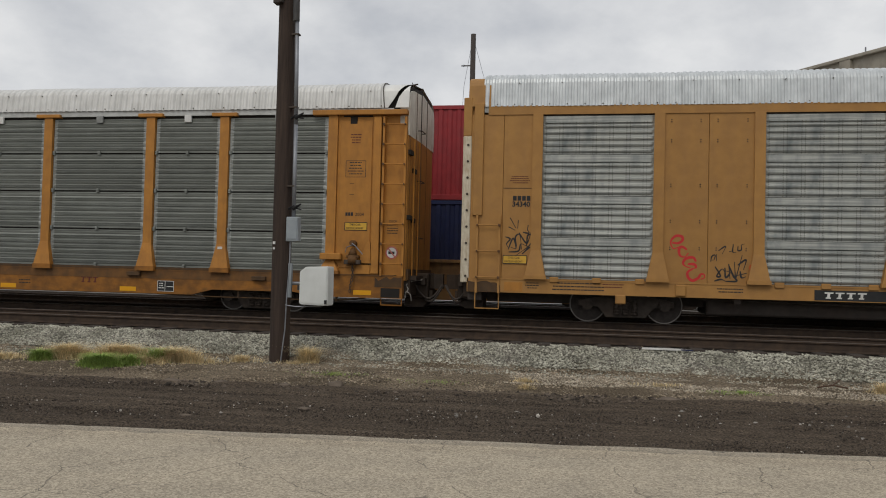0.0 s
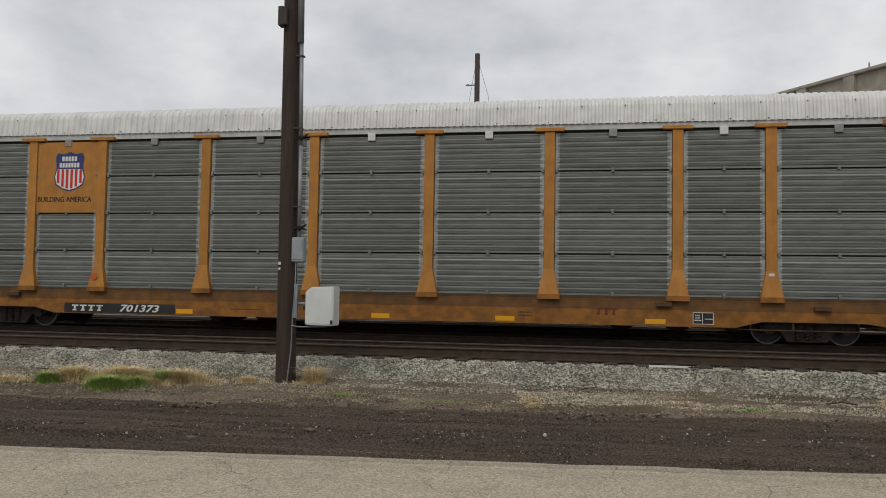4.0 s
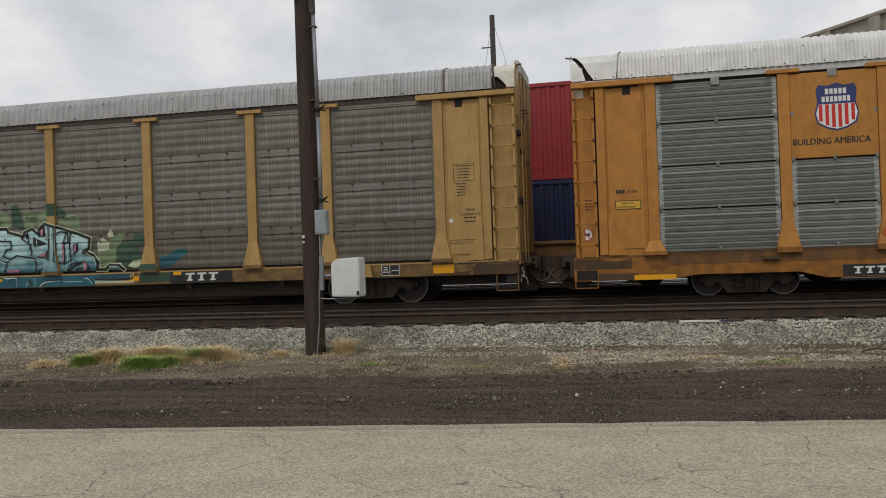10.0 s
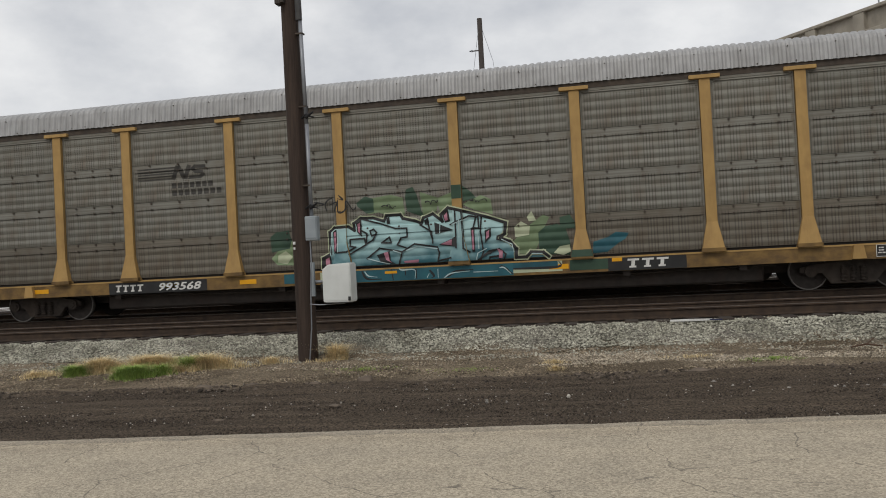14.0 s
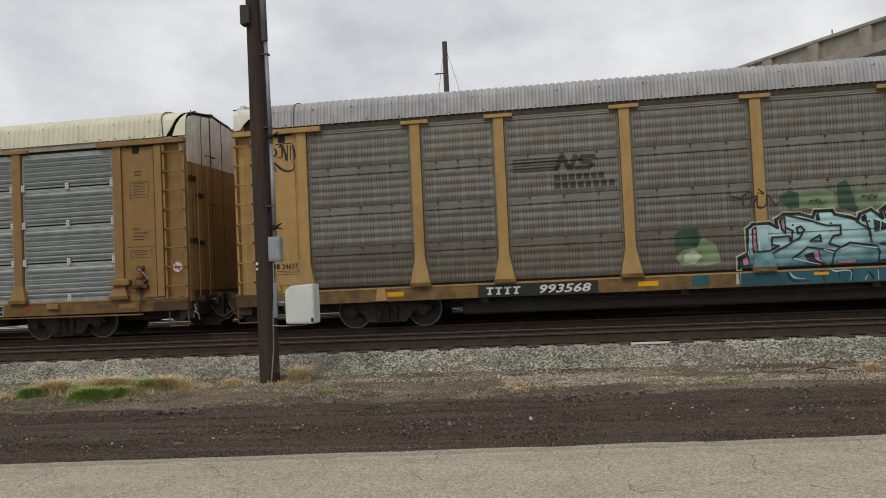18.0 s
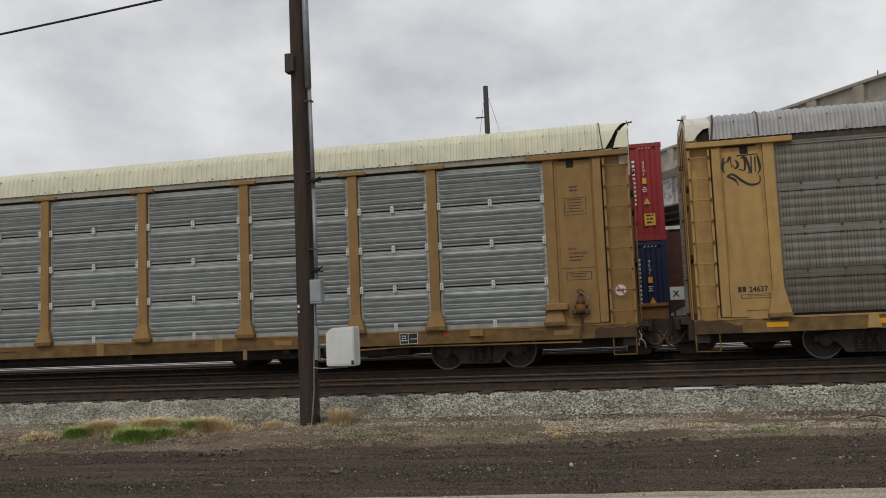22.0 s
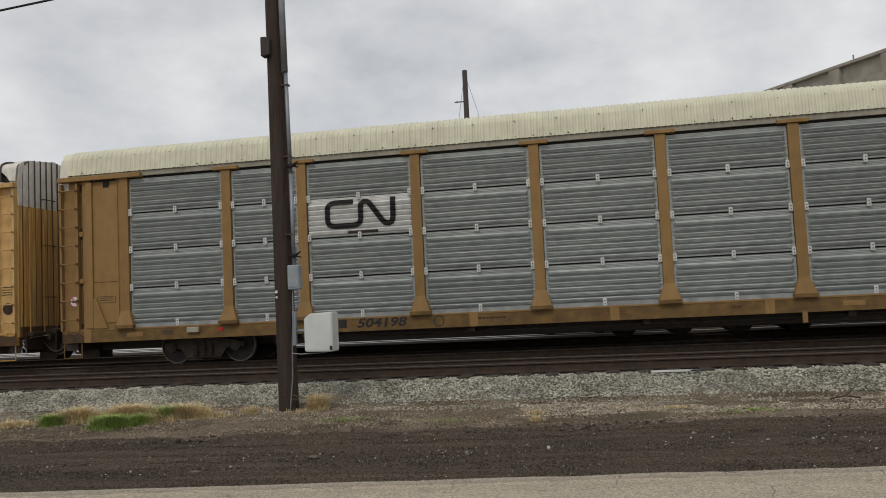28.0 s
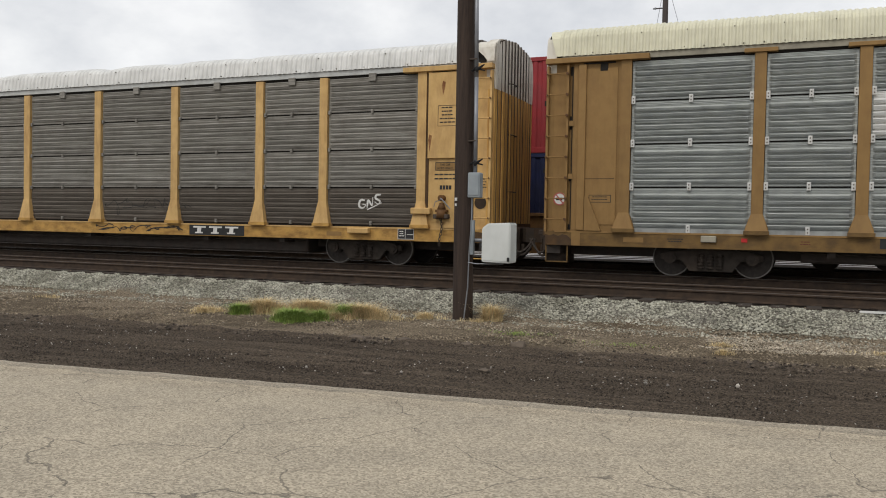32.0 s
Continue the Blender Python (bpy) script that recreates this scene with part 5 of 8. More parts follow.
        links = mesh_of(flat, "chain_link", truck_steel), mesh_of(side, "chain_link", truck_steel)
        for k in range(11):
            again("chain_link", links[k % 2], h, (x - 0.02 + 0.03 * math.sin(0.5 * k), -1.64, 1.20 - 0.062 * k))


def side_sheets(car, kind, material, skip=(), low=None, ends=None):
    """The folded sheets between the posts, four high, each one a piece."""
    cache = {}
    for i, (a, b) in enumerate(zip(POSTS, POSTS[1:])):
        w = round(b - a - 0.25, 3)
        for j, (lo, hi) in enumerate(zip(ROWS, ROWS[1:])):
            if (i, j) in skip:
                continue
            key = (w, round(hi - lo, 3), j == 0)
            if key not in cache:
                cache[key] = sheet_mesh(w, hi - lo - joint(kind), kind, low if low and j == 0 else material)
                # Paler end strips put the light caught by the flute ends into colour.
                if ends:
                    cache[key].materials.append(ends)
                    for f in cache[key].polygons:
                        if not 0.10 < f.center.x < w - 0.10:
                            f.material_index = 1
            again("side_panel", cache[key], car, (a + 0.125, SKIN, lo))
    # Black backing paints the shade seen through the open joints.
    part("inner_wall", B(-12.0, 12.0, SKIN + 0.035, SKIN + 0.06, 0.97, 4.80), shade_black, car)


def clips(car, material, wide, dark=False):
    """Small brackets that hold the sheets together at the joints."""
    bm = bmesh.new()
    k = 0.085 if dark else 0.05
    w = 0.042 if dark else 0.032
    box(bm, -w, w, -0.066 if dark else -0.062, 0, -k, k, 0.006)
    me = mesh_of(bm, "clip", material)
    me.materials.append(black_steel)
    if dark:
        bm = bmesh.new()
        bm.from_mesh(me)
        for z in (-0.035, 0.035):
            old = set(bm.faces)
            box(bm, -0.011, 0.011, -0.070, -0.0665, z - 0.013, z + 0.013)
            for f in bm.faces:
                if f not in old:
                    f.material_index = 1
        bm.to_mesh(me)
        bm.free()
    for a, b in zip(POSTS, POSTS[1:]):
        for z in ROWS[1:4]:
            at = [(a + b) / 2] + ([a + 0.16, b - 0.16] if wide else [])
            for x in at:
                again("clip", me, car, (x, SKIN, z - 0.006))
        again("clip", me, car, ((a + b) / 2, SKIN, ROWS[0] + 0.03))


def tabs(car, material, size=0.09, white=()):
    bm = bmesh.new()
    box(bm, -size, size, -0.06, 0, -size, size, 0.008)
    me = mesh_of(bm, "tab", material)
    pale = me.copy()
    pale.materials.clear()
    pale.materials.append(white_paint)
    for i, (a, b) in enumerate(zip(POSTS, POSTS[1:])):
        again("tab", pale if i in white else me, car, ((a + b) / 2, -1.515, 4.72))


def reflectors(car, xs, z=0.70, y=-1.561, material=None, w=0.22, h=0.055):
    me = mesh_of(B(-w, w, -0.005, 0, -h, h), "reflector", material or reflector)
    for x in xs:
        again("reflector", me, car, (x, y, z), "amber reflective strip")


def small_print(car, x, z, w, h, n, ink, seed, y=-1.561):
    p = part("stencil", bars(bmesh.new(), x, z, w, h, n, y, 0.45, seed), ink, car)
    p["kind"] = "stuff"
    return p


def service_panel(car, x, z):
    bm = bmesh.new()
    box(bm, x, x + 0.44, -1.568, -1.561, z, z + 0.26)
    p = part("service_panel", bm, black_paint, car, "black service panel with white ruled boxes")
    bm = bmesh.new()
    for a in ((0, 0.44, 0, 0.012), (0, 0.44, 0.248, 0.26), (0, 0.012, 0.012, 0.248), (0.428, 0.44, 0.012, 0.248), (0.2, 0.212, 0.012, 0.248), (0.25, 0.42, 0.11, 0.125)):
        box(bm, x + a[0], x + a[1], -1.571, -1.568, z + a[2], z + a[3])
    bars(bm, x + 0.03, z + 0.05, 0.15, 0.16, 3, -1.568, seed=4)
    part("panel_lines", bm, chalk, p)


def number_board(car, x0, x1, z0, z1, digits, blocks, size, slant=0.0):
    """A black board with plain letter-size marks and the wagon's number in white."""
    b = part("number_board", B(x0, x1, -1.566, -1.561, z0, z1), black_paint, car, "black board with white marks and digits")
    h = (z1 - z0) * 0.62
    zb = z0 + (z1 - z0) * 0.19
    w = (x1 - x0)
    part("board_marks", marks(bmesh.new(), x0 + 0.06 * w, zb, 0.30 * w, h, blocks, -1.566, True), chalk, b)
    if digits:
        lettering("digits", digits, size, chalk, b, (x0 + 0.50 * w, -1.569, zb), stretch=1.5, shear=0.25, bold=0.006)
    return b


def caution(car, x, z, material, frame_ink=black_paint):
    b = part("caution_plate", B(x, x + 0.56, -1.553, -1.548, z, z + 0.20), material, car, "framed yellow plate with black warning words")
    bm = bmesh.new()
    for a in ((0, 0.56, 0, 0.016), (0, 0.56, 0.184, 0.2), (0, 0.016, 0.016, 0.184), (0.544, 0.56, 0.016, 0.184)):
        box(bm, x + a[0], x + a[1], -1.556, -1.553, z + a[2], z + a[3])
    part("plate_frame", bm, frame_ink, b)
    lettering("words", "THIS CAR", 0.075, frame_ink, b, (x + 0.12, -1.556, z + 0.115), stretch=0.85)
    lettering("words", "EXCESS HEIGHT", 0.062, frame_ink, b, (x + 0.04, -1.556, z + 0.035), stretch=0.95)


def scrawl(name, car, x, z, w, h, material, seed, r=0.018, y=-1.57, strokes=9, label="sprayed scribble"):
    """A wild tag: bent and looping strokes that nobody can read."""
    rnd = random.Random(seed)
    bm = bmesh.new()
    pts = []
    last = Vector((x, z + h * 0.5))
    for i in range(strokes):
        cx = x + w * (i + 0.5) / strokes
        c = [last] + [Vector((cx + rnd.uniform(-0.13, 0.13) * w, z + h * f)) for f in (rnd.uniform(0.7, 1.25), rnd.uniform(-0.2, 0.6), rnd.uniform(0.0, 0.9))]
        for k in range(10):
            t = k / 10
            u = 1 - t
            pts.append(c[0] * u ** 3 + c[1] * 3 * u * u * t + c[2] * 3 * u * t * t + c[3] * t ** 3)
        last = c[3]
    left, right = [], []
    for k, p in enumerate(pts):
        d = pts[min(k + 1, len(pts) - 1)] - pts[max(k - 1, 0)]
        n = Vector((-d.y, d.x)).normalized() * r * (0.75 + 0.25 * math.sin(0.7 * k))
        left.append(bm.verts.new((p.x + n.x, y - 0.00005 * k, p.y + n.y)))
        right.append(bm.verts.new((p.x - n.x, y - 0.00005 * k, p.y - n.y)))
    for k in range(len(pts) - 1):
        bm.faces.new((left[k], right[k], right[k + 1], left[k + 1]))
    return part(name, bm, material, car, label)


def smooth(pts, steps=5):
    """Points of a soft curve through the given corners."""
    if len(pts) < 3:
        return [Vector(p) for p in pts]
    v = [Vector(p) for p in pts]
    v = [v[0] * 2 - v[1]] + v + [v[-1] * 2 - v[-2]]
    out = []
    for a, b, c, d in zip(v, v[1:], v[2:], v[3:]):
        for k in range(steps):
            t = k / steps
            out.append(0.5 * (2 * b + (c - a) * t + (2 * a - 5 * b + 4 * c - d) * t * t + (3 * b - a - 3 * c + d) * t ** 3))
    return out + [v[-2]]


def sprayed(name, car, lines, r, material, y, label):
    """A tag on flat metal: soft strokes that thin out at their ends, laid over one another."""
    bm = bmesh.new()
    for i, line in enumerate(lines):
        pts = smooth(line)
        left, right = [], []
        for k, p in enumerate(pts):
            d = pts[min(k + 1, len(pts) - 1)] - pts[max(k - 1, 0)]
            f = k / max(1, len(pts) - 1)
            n = Vector((-d.y, d.x)).normalized() * r * (0.55 + 0.9 * math.sin(math.pi * min(1, f * 1.15 + 0.1)))
            left.append(bm.verts.new((p.x + n.x, y - 0.0002 * i - 0.00002 * k, p.y + n.y)))
            right.append(bm.verts.new((p.x - n.x, y - 0.0002 * i - 0.00002 * k, p.y - n.y)))
        for k in range(len(pts) - 1):
            bm.faces.new((left[k], right[k], right[k + 1], left[k + 1]))
    ob = part(name, bm, material, car, label)
    if name == "graffiti_on_sill":
        ob["kind"] = "stuff"
    return ob


def over_post(name, outlines, material, car, x, proud, label=""):
    """Paint that runs over a post at x and its slanting foot. Outlines: lists of (x, z) corners."""
    bm = bmesh.new()
    for i, o in enumerate(outlines):
        piece = bmesh.new()
        piece.faces.new([piece.verts.new((px, 0, pz)) for px, pz in o])
        piece.normal_update()
        bmesh.ops.triangulate(piece, faces=piece.faces[:])
        for lean, base, side in ((0.0, 0.117, 0), (0.217, 0.115, 1)):
            q = piece.copy()
            cuts = [((x, 0, 1.62), (0, 0, -1) if side == 0 else (0, 0, 1)), ((x, 0, 1.0), (0, 0, -1))]
            for e in (-1, 1):
                cuts.append(((x + e * base, 0, 1.62), (e, 0, lean)))
            for co, no in cuts:
                bmesh.ops.bisect_plane(q, geom=q.verts[:] + q.edges[:] + q.faces[:], plane_co=co, plane_no=no, clear_outer=True)
            at = {}
            for v in q.verts:
                z = v.co.z
                out = -1.586 if side == 0 else -1.599 - 0.076 * (1.62 - z) / 0.6
                at[v] = bm.verts.new((v.co.x, out - proud - 0.0004 * i, z))
            for f in q.faces:
                bm.faces.new([at[v] for v in f.verts])
            q.free()
        piece.free()
    if not bm.faces:
        bm.free()
        return None
    ob = part(name, bm, material, car, label)
    ob["kind"] = "stuff"
    return ob


# where the middle of each wagon stands at the start
WAGONS = []


def wagon(start, label):
    car = empty("car_carrier_wagon", pose(start, MAIN_Y, RAIL))
    tagged(car, label, "railway wagon", "wagons of the freight train")
    WAGONS.append((car, start))
    return car


def wagon_a():
    """Brown-yellow wagon with flat painted plates between perforated zinc sheets."""
    car = wagon(10.56, "brownish yellow car-carrier wagon with perforated zinc sheets and graffiti")
    wagon_base(car, brown_paint, "deep", "brownish yellow side sill with small lettering", "ribbed zinc roof with dark streaks", roof_zinc, 5.82,
               hood=brown_paint, torn=("", ""), hood_top=5.76, pitch=0.135, shoulder=0.62, rise=0.020, ribbed=(13.32, 13.18))
    end_wall(car, -1, cream_strip, brown_paint, True, 5.74, "folded end door with a white edge strip")
    end_wall(car, 1, cream_strip, brown_paint, True, 5.74, "folded end door with a white edge strip")
    part("eave_band", B(-13.2, 13.2, -1.56, -1.54, 4.74, 4.95), brown_paint, car)
    bm = bmesh.new()
    box(bm, -13.78, -13.58, -1.56, -1.40, 0.85, 4.25, 0.015)
    edge = part("edge_strip", bm, cream_strip, car, "chipped white strip on the corner")
    bolt = mesh_of(rod(bmesh.new(), (0, 0, 0), (0, -0.02, 0), 0.03, 6), "bolt", truck_steel)
    for i in range(9):
        again("bolt", bolt, edge, (-13.66, -1.56, 1.0 + 0.38 * i))
    part("edge_strip", B(-13.78, -13.58, -1.56, -1.40, 4.25, 5.15, bevel=0.015), brown_paint, car)
    part("corner_rail", B(-13.52, -13.30, -1.60, -1.50, 2.4, 5.0, bevel=0.01), brown_paint, car)
    plates = [(-13.6, -12.83), (-12.83, -12.12), (-9.26, -8.27), (-8.27, -7.28)]
    sheets = [(-11.97, -9.42), (-7.12, -4.57)]
    x = -4.40
    while x < 11.0:
        plates += [(x, x + 1.0), (x + 1.0, x + 2.0)]
        sheets.append((x + 2.14, x + 4.69))
        x += 4.86
    me_cache = {}
    for a, b in plates:
        w = round(b - a, 2)
        if w not in me_cache:
            bm = bmesh.new()
            box(bm, 0.003, w - 0.003, -0.035, 0.05, 0, 3.80, 0.008)
            me_cache[w] = mesh_of(bm, "plate", brown_paint)
        again("plate", me_cache[w], car, (a, -1.50, 0.95))
        for zz in (1.75, 2.35, 3.15, 4.15, 4.6):
            bm = bmesh.new()
            for xx in (a + 0.18, b - 0.18):
                for k in range(2):
                    rod(bm, (xx, -1.53, zz - 0.05 * k), (xx, -1.548, zz - 0.05 * k), 0.014, 5)
            if -12 < a < -3:
                part("rivets", bm, truck_steel, car)["kind"] = "stuff"
            else:
                bm.free()
    sm = {}
    for a, b in sheets:
        for lo, hi in zip([0.98, 1.93, 2.88, 3.83], [1.93, 2.88, 3.83, 4.72]):
            key = round(hi - lo, 3)
            if key not in sm:
                sm[key] = sheet_mesh(2.55, hi - lo - 0.01, "rib", perf_clean)
            again("side_panel", sm[key], car, (a, -1.50, lo))
        for xx in (a - 0.08, b + 0.08):
            post(car, xx, brown_paint, cap=0)
        for k in range(3):
            part("sheet_clamp", B(a + 0.25 + k * 0.95, a + 0.45 + k * 0.95, -1.60, -1.56, 0.90, 1.02, bevel=0.01), brown_paint, car)
    # Dark backing paints the shade between plates and sheets.
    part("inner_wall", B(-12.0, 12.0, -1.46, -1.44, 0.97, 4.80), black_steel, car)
    ladder(car, -13.43, -12.86, 0.62, 2.42, 3, brown_paint)
    stirrup(car, -13.43, -12.88, brown_paint)
    caution(car, -12.80, 1.30, caution_yellow)
    part("owner_marks", marks(bmesh.new(), -12.60, 2.755, 0.42, 0.11, 4, -1.539), black_paint, car)
    lettering("digits", "34340", 0.165, black_paint, car, (-12.61, -1.541, 2.62), bold=0.005)
    small_print(car, -12.68, 3.13, 0.5, 0.2, 4, brown_marking, 9, -1.539)
    part("plate_seam", B(-12.82, -12.10, -1.539, -1.534, 3.035, 3.05), grimy_orange, car)
    number_board(car, -6.05, -3.1, 0.66, 0.88, "6", 4, 0.22)
    small_print(car, -11.72, 0.69, 1.3, 0.22, 3, black_paint, 3)
    grease(car, -1, 13.60, 12.85, 0.645, 0.90, 12)
    part("paint_patch", B(-12.75, -12.33, -1.5645, -1.5605, 0.67, 0.88), orange_paint, car, "fresh orange paint patch on the sill")
    small_print(car, -12.27, 0.72, 0.34, 0.17, 3, black_paint, 5)
    small_print(car, -10.55, 0.78, 0.5, 0.12, 2, brown_marking, 6)
    small_print(car, -8.15, 0.74, 0.75, 0.13, 2, black_paint, 7)
    part("jack_pad", B(-10.25, -10.02, -1.62, -1.56, 0.45, 0.66, bevel=0.02), brown_paint, car)
    part("sill_bracket", B(-8.95, -8.72, -1.62, -1.56, 0.66, 0.92, bevel=0.02), brown_paint, car)
    bm = bmesh.new()
    rod(bm, (-7.32, -1.59, 1.33), (-7.32, -1.594, 1.33), 0.085, 18)
    part("spot", bm, orange_spot, car, "round orange spot")
    sprayed("graffiti", car, (
        [(-9.03, 1.85), (-8.90, 1.84), (-8.81, 1.91), (-8.83, 1.99), (-8.95, 2.00), (-9.04, 1.92), (-9.06, 1.82), (-9.00, 1.72), (-8.90, 1.75)],
        [(-8.71, 1.70), (-8.81, 1.76), (-8.88, 1.72), (-8.86, 1.57), (-8.75, 1.54), (-8.68, 1.63)],
        [(-8.51, 1.44), (-8.58, 1.53), (-8.73, 1.50), (-8.79, 1.40), (-8.73, 1.33), (-8.63, 1.30)],
        [(-8.69, 1.38), (-8.56, 1.38), (-8.51, 1.31), (-8.60, 1.28)],
        [(-8.58, 1.28), (-8.69, 1.20), (-8.67, 1.08), (-8.58, 1.02), (-8.46, 1.08), (-8.41, 1.16), (-8.34, 1.16), (-8.33, 1.09), (-8.41, 1.05)]),
        0.022, red_paint, -1.5375, "looping red spray-paint tag")
    sprayed("graffiti", car, (
        [(-12.75, 1.92), (-12.64, 1.87), (-12.72, 1.76), (-12.68, 1.68)], [(-12.68, 1.63), (-12.57, 1.89), (-12.50, 1.66), (-12.62, 1.68)],
        [(-12.67, 1.57), (-12.44, 1.60), (-12.39, 1.76), (-12.23, 1.70)], [(-12.49, 1.71), (-12.52, 1.91), (-12.42, 1.97), (-12.37, 1.63)],
        [(-12.44, 2.02), (-12.28, 1.79), (-12.22, 1.84), (-12.13, 2.17)], [(-12.35, 2.03), (-12.21, 2.01), (-12.25, 2.10)],
        [(-12.14, 2.17), (-12.15, 1.79), (-12.49, 1.50)], [(-12.26, 1.71), (-12.24, 1.95), (-12.17, 1.97), (-12.16, 1.89)],
        [(-12.36, 1.53), (-12.18, 1.69), (-12.16, 1.58)]), 0.013, black_paint, -1.5375, "black spray-paint tag")
    sprayed("graffiti", car, ([(-12.65, 2.36), (-12.51, 2.12)], [(-12.46, 2.31), (-12.47, 2.11)], [(-12.68, 2.15), (-12.52, 2.07)], [(-12.23, 2.20), (-12.25, 2.07)]),
            0.013, black_paint, -1.5375, "black sprayed rays over a tag")
    sprayed("graffiti", car, (
        [(-8.20, 1.44), (-8.18, 1.56), (-8.11, 1.59), (-8.13, 1.49), (-8.18, 1.48)], [(-8.08, 1.61), (-8.08, 1.46)], [(-8.04, 1.69), (-7.89, 1.79), (-7.96, 1.62)],
        [(-7.82, 1.67), (-7.75, 1.69)], [(-7.73, 1.84), (-7.74, 1.67), (-7.67, 1.66)], [(-7.63, 1.80), (-7.63, 1.70), (-7.56, 1.72), (-7.56, 1.82), (-7.49, 1.85)]),
        0.010, black_paint, -1.5375, "small black sprayed marks")
    sprayed("graffiti", car, (
        [(-8.11, 1.34), (-7.99, 1.14), (-8.07, 1.13), (-7.96, 1.29), (-7.89, 1.20)], [(-7.90, 1.32), (-7.88, 1.10), (-7.79, 1.22), (-7.90, 1.25)], [(-7.82, 1.40), (-7.79, 1.07)],
        [(-7.82, 1.37), (-7.69, 1.10), (-7.70, 1.45)], [(-7.67, 1.08), (-7.54, 1.60)], [(-7.63, 1.38), (-7.46, 1.50), (-7.51, 1.28)],
        [(-8.12, 1.02), (-7.98, 1.06), (-7.88, 1.02)], [(-7.88, 1.02), (-7.65, 1.03), (-7.69, 1.13), (-7.44, 1.21)], [(-7.58, 1.25), (-7.55, 1.11), (-7.46, 1.13)]),
        0.014, black_paint, -1.5385, "black spray-paint tag")


def shield(car, x, z, w, h, y):
    """A plain shield in navy, white and red."""
    def outline(s):
        return [(x - 0.46 * w * s, z + 0.36 * h * s), (x - 0.40 * w * s, z + 0.47 * h * s), (x - 0.18 * w * s, z + 0.44 * h * s), (x, z + 0.50 * h * s), (x + 0.18 * w * s, z + 0.44 * h * s),
                (x + 0.40 * w * s, z + 0.47 * h * s), (x + 0.46 * w * s, z + 0.36 * h * s), (x + 0.43 * w * s, z + 0.10 * h * s), (x + 0.50 * w * s, z - 0.14 * h * s),
                (x + 0.44 * w * s, z - 0.34 * h * s), (x + 0.22 * w * s, z - 0.45 * h * s), (x, z - 0.50 * h * s), (x - 0.22 * w * s, z - 0.45 * h * s),
                (x - 0.44 * w * s, z - 0.34 * h * s), (x - 0.50 * w * s, z - 0.14 * h * s), (x - 0.43 * w * s, z + 0.10 * h * s)]
    s = part("shield", prism(bmesh.new(), outline(1.0), "y", y - 0.004, y), blue_paint, car, "painted shield, navy over red and white stripes")
    low = [p for p in outline(0.93) if p[1] < z + 0.05 * h]
    part("shield_field", prism(bmesh.new(), [(x + 0.40 * w, z + 0.06 * h)] + low + [(x - 0.40 * w, z + 0.06 * h)], "y", y - 0.007, y - 0.0045), white_paint, s)
    for i in range(6):
        cx = x + (i - 2.5) * 0.145 * w
        part("stripe", B(cx - 0.040 * w, cx + 0.040 * w, y - 0.010, y - 0.0075, z - (0.43 - 0.022 * (i - 2.5) ** 2) * h, z + 0.055 * h), red_paint, s)
    bm = bmesh.new()
    for x0, z0, wide, n in ((x - 0.25 * w, z + 0.265 * h, 0.50 * w, 5), (x - 0.33 * w, z + 0.105 * h, 0.66 * w, 7)):
        for i in range(n):
            box(bm, x0 + wide * i / n, x0 + wide * (i + 0.74) / n, y - 0.0075, y - 0.0045, z0, z0 + 0.115 * h)
    part("shield_marks", bm, white_paint, s)


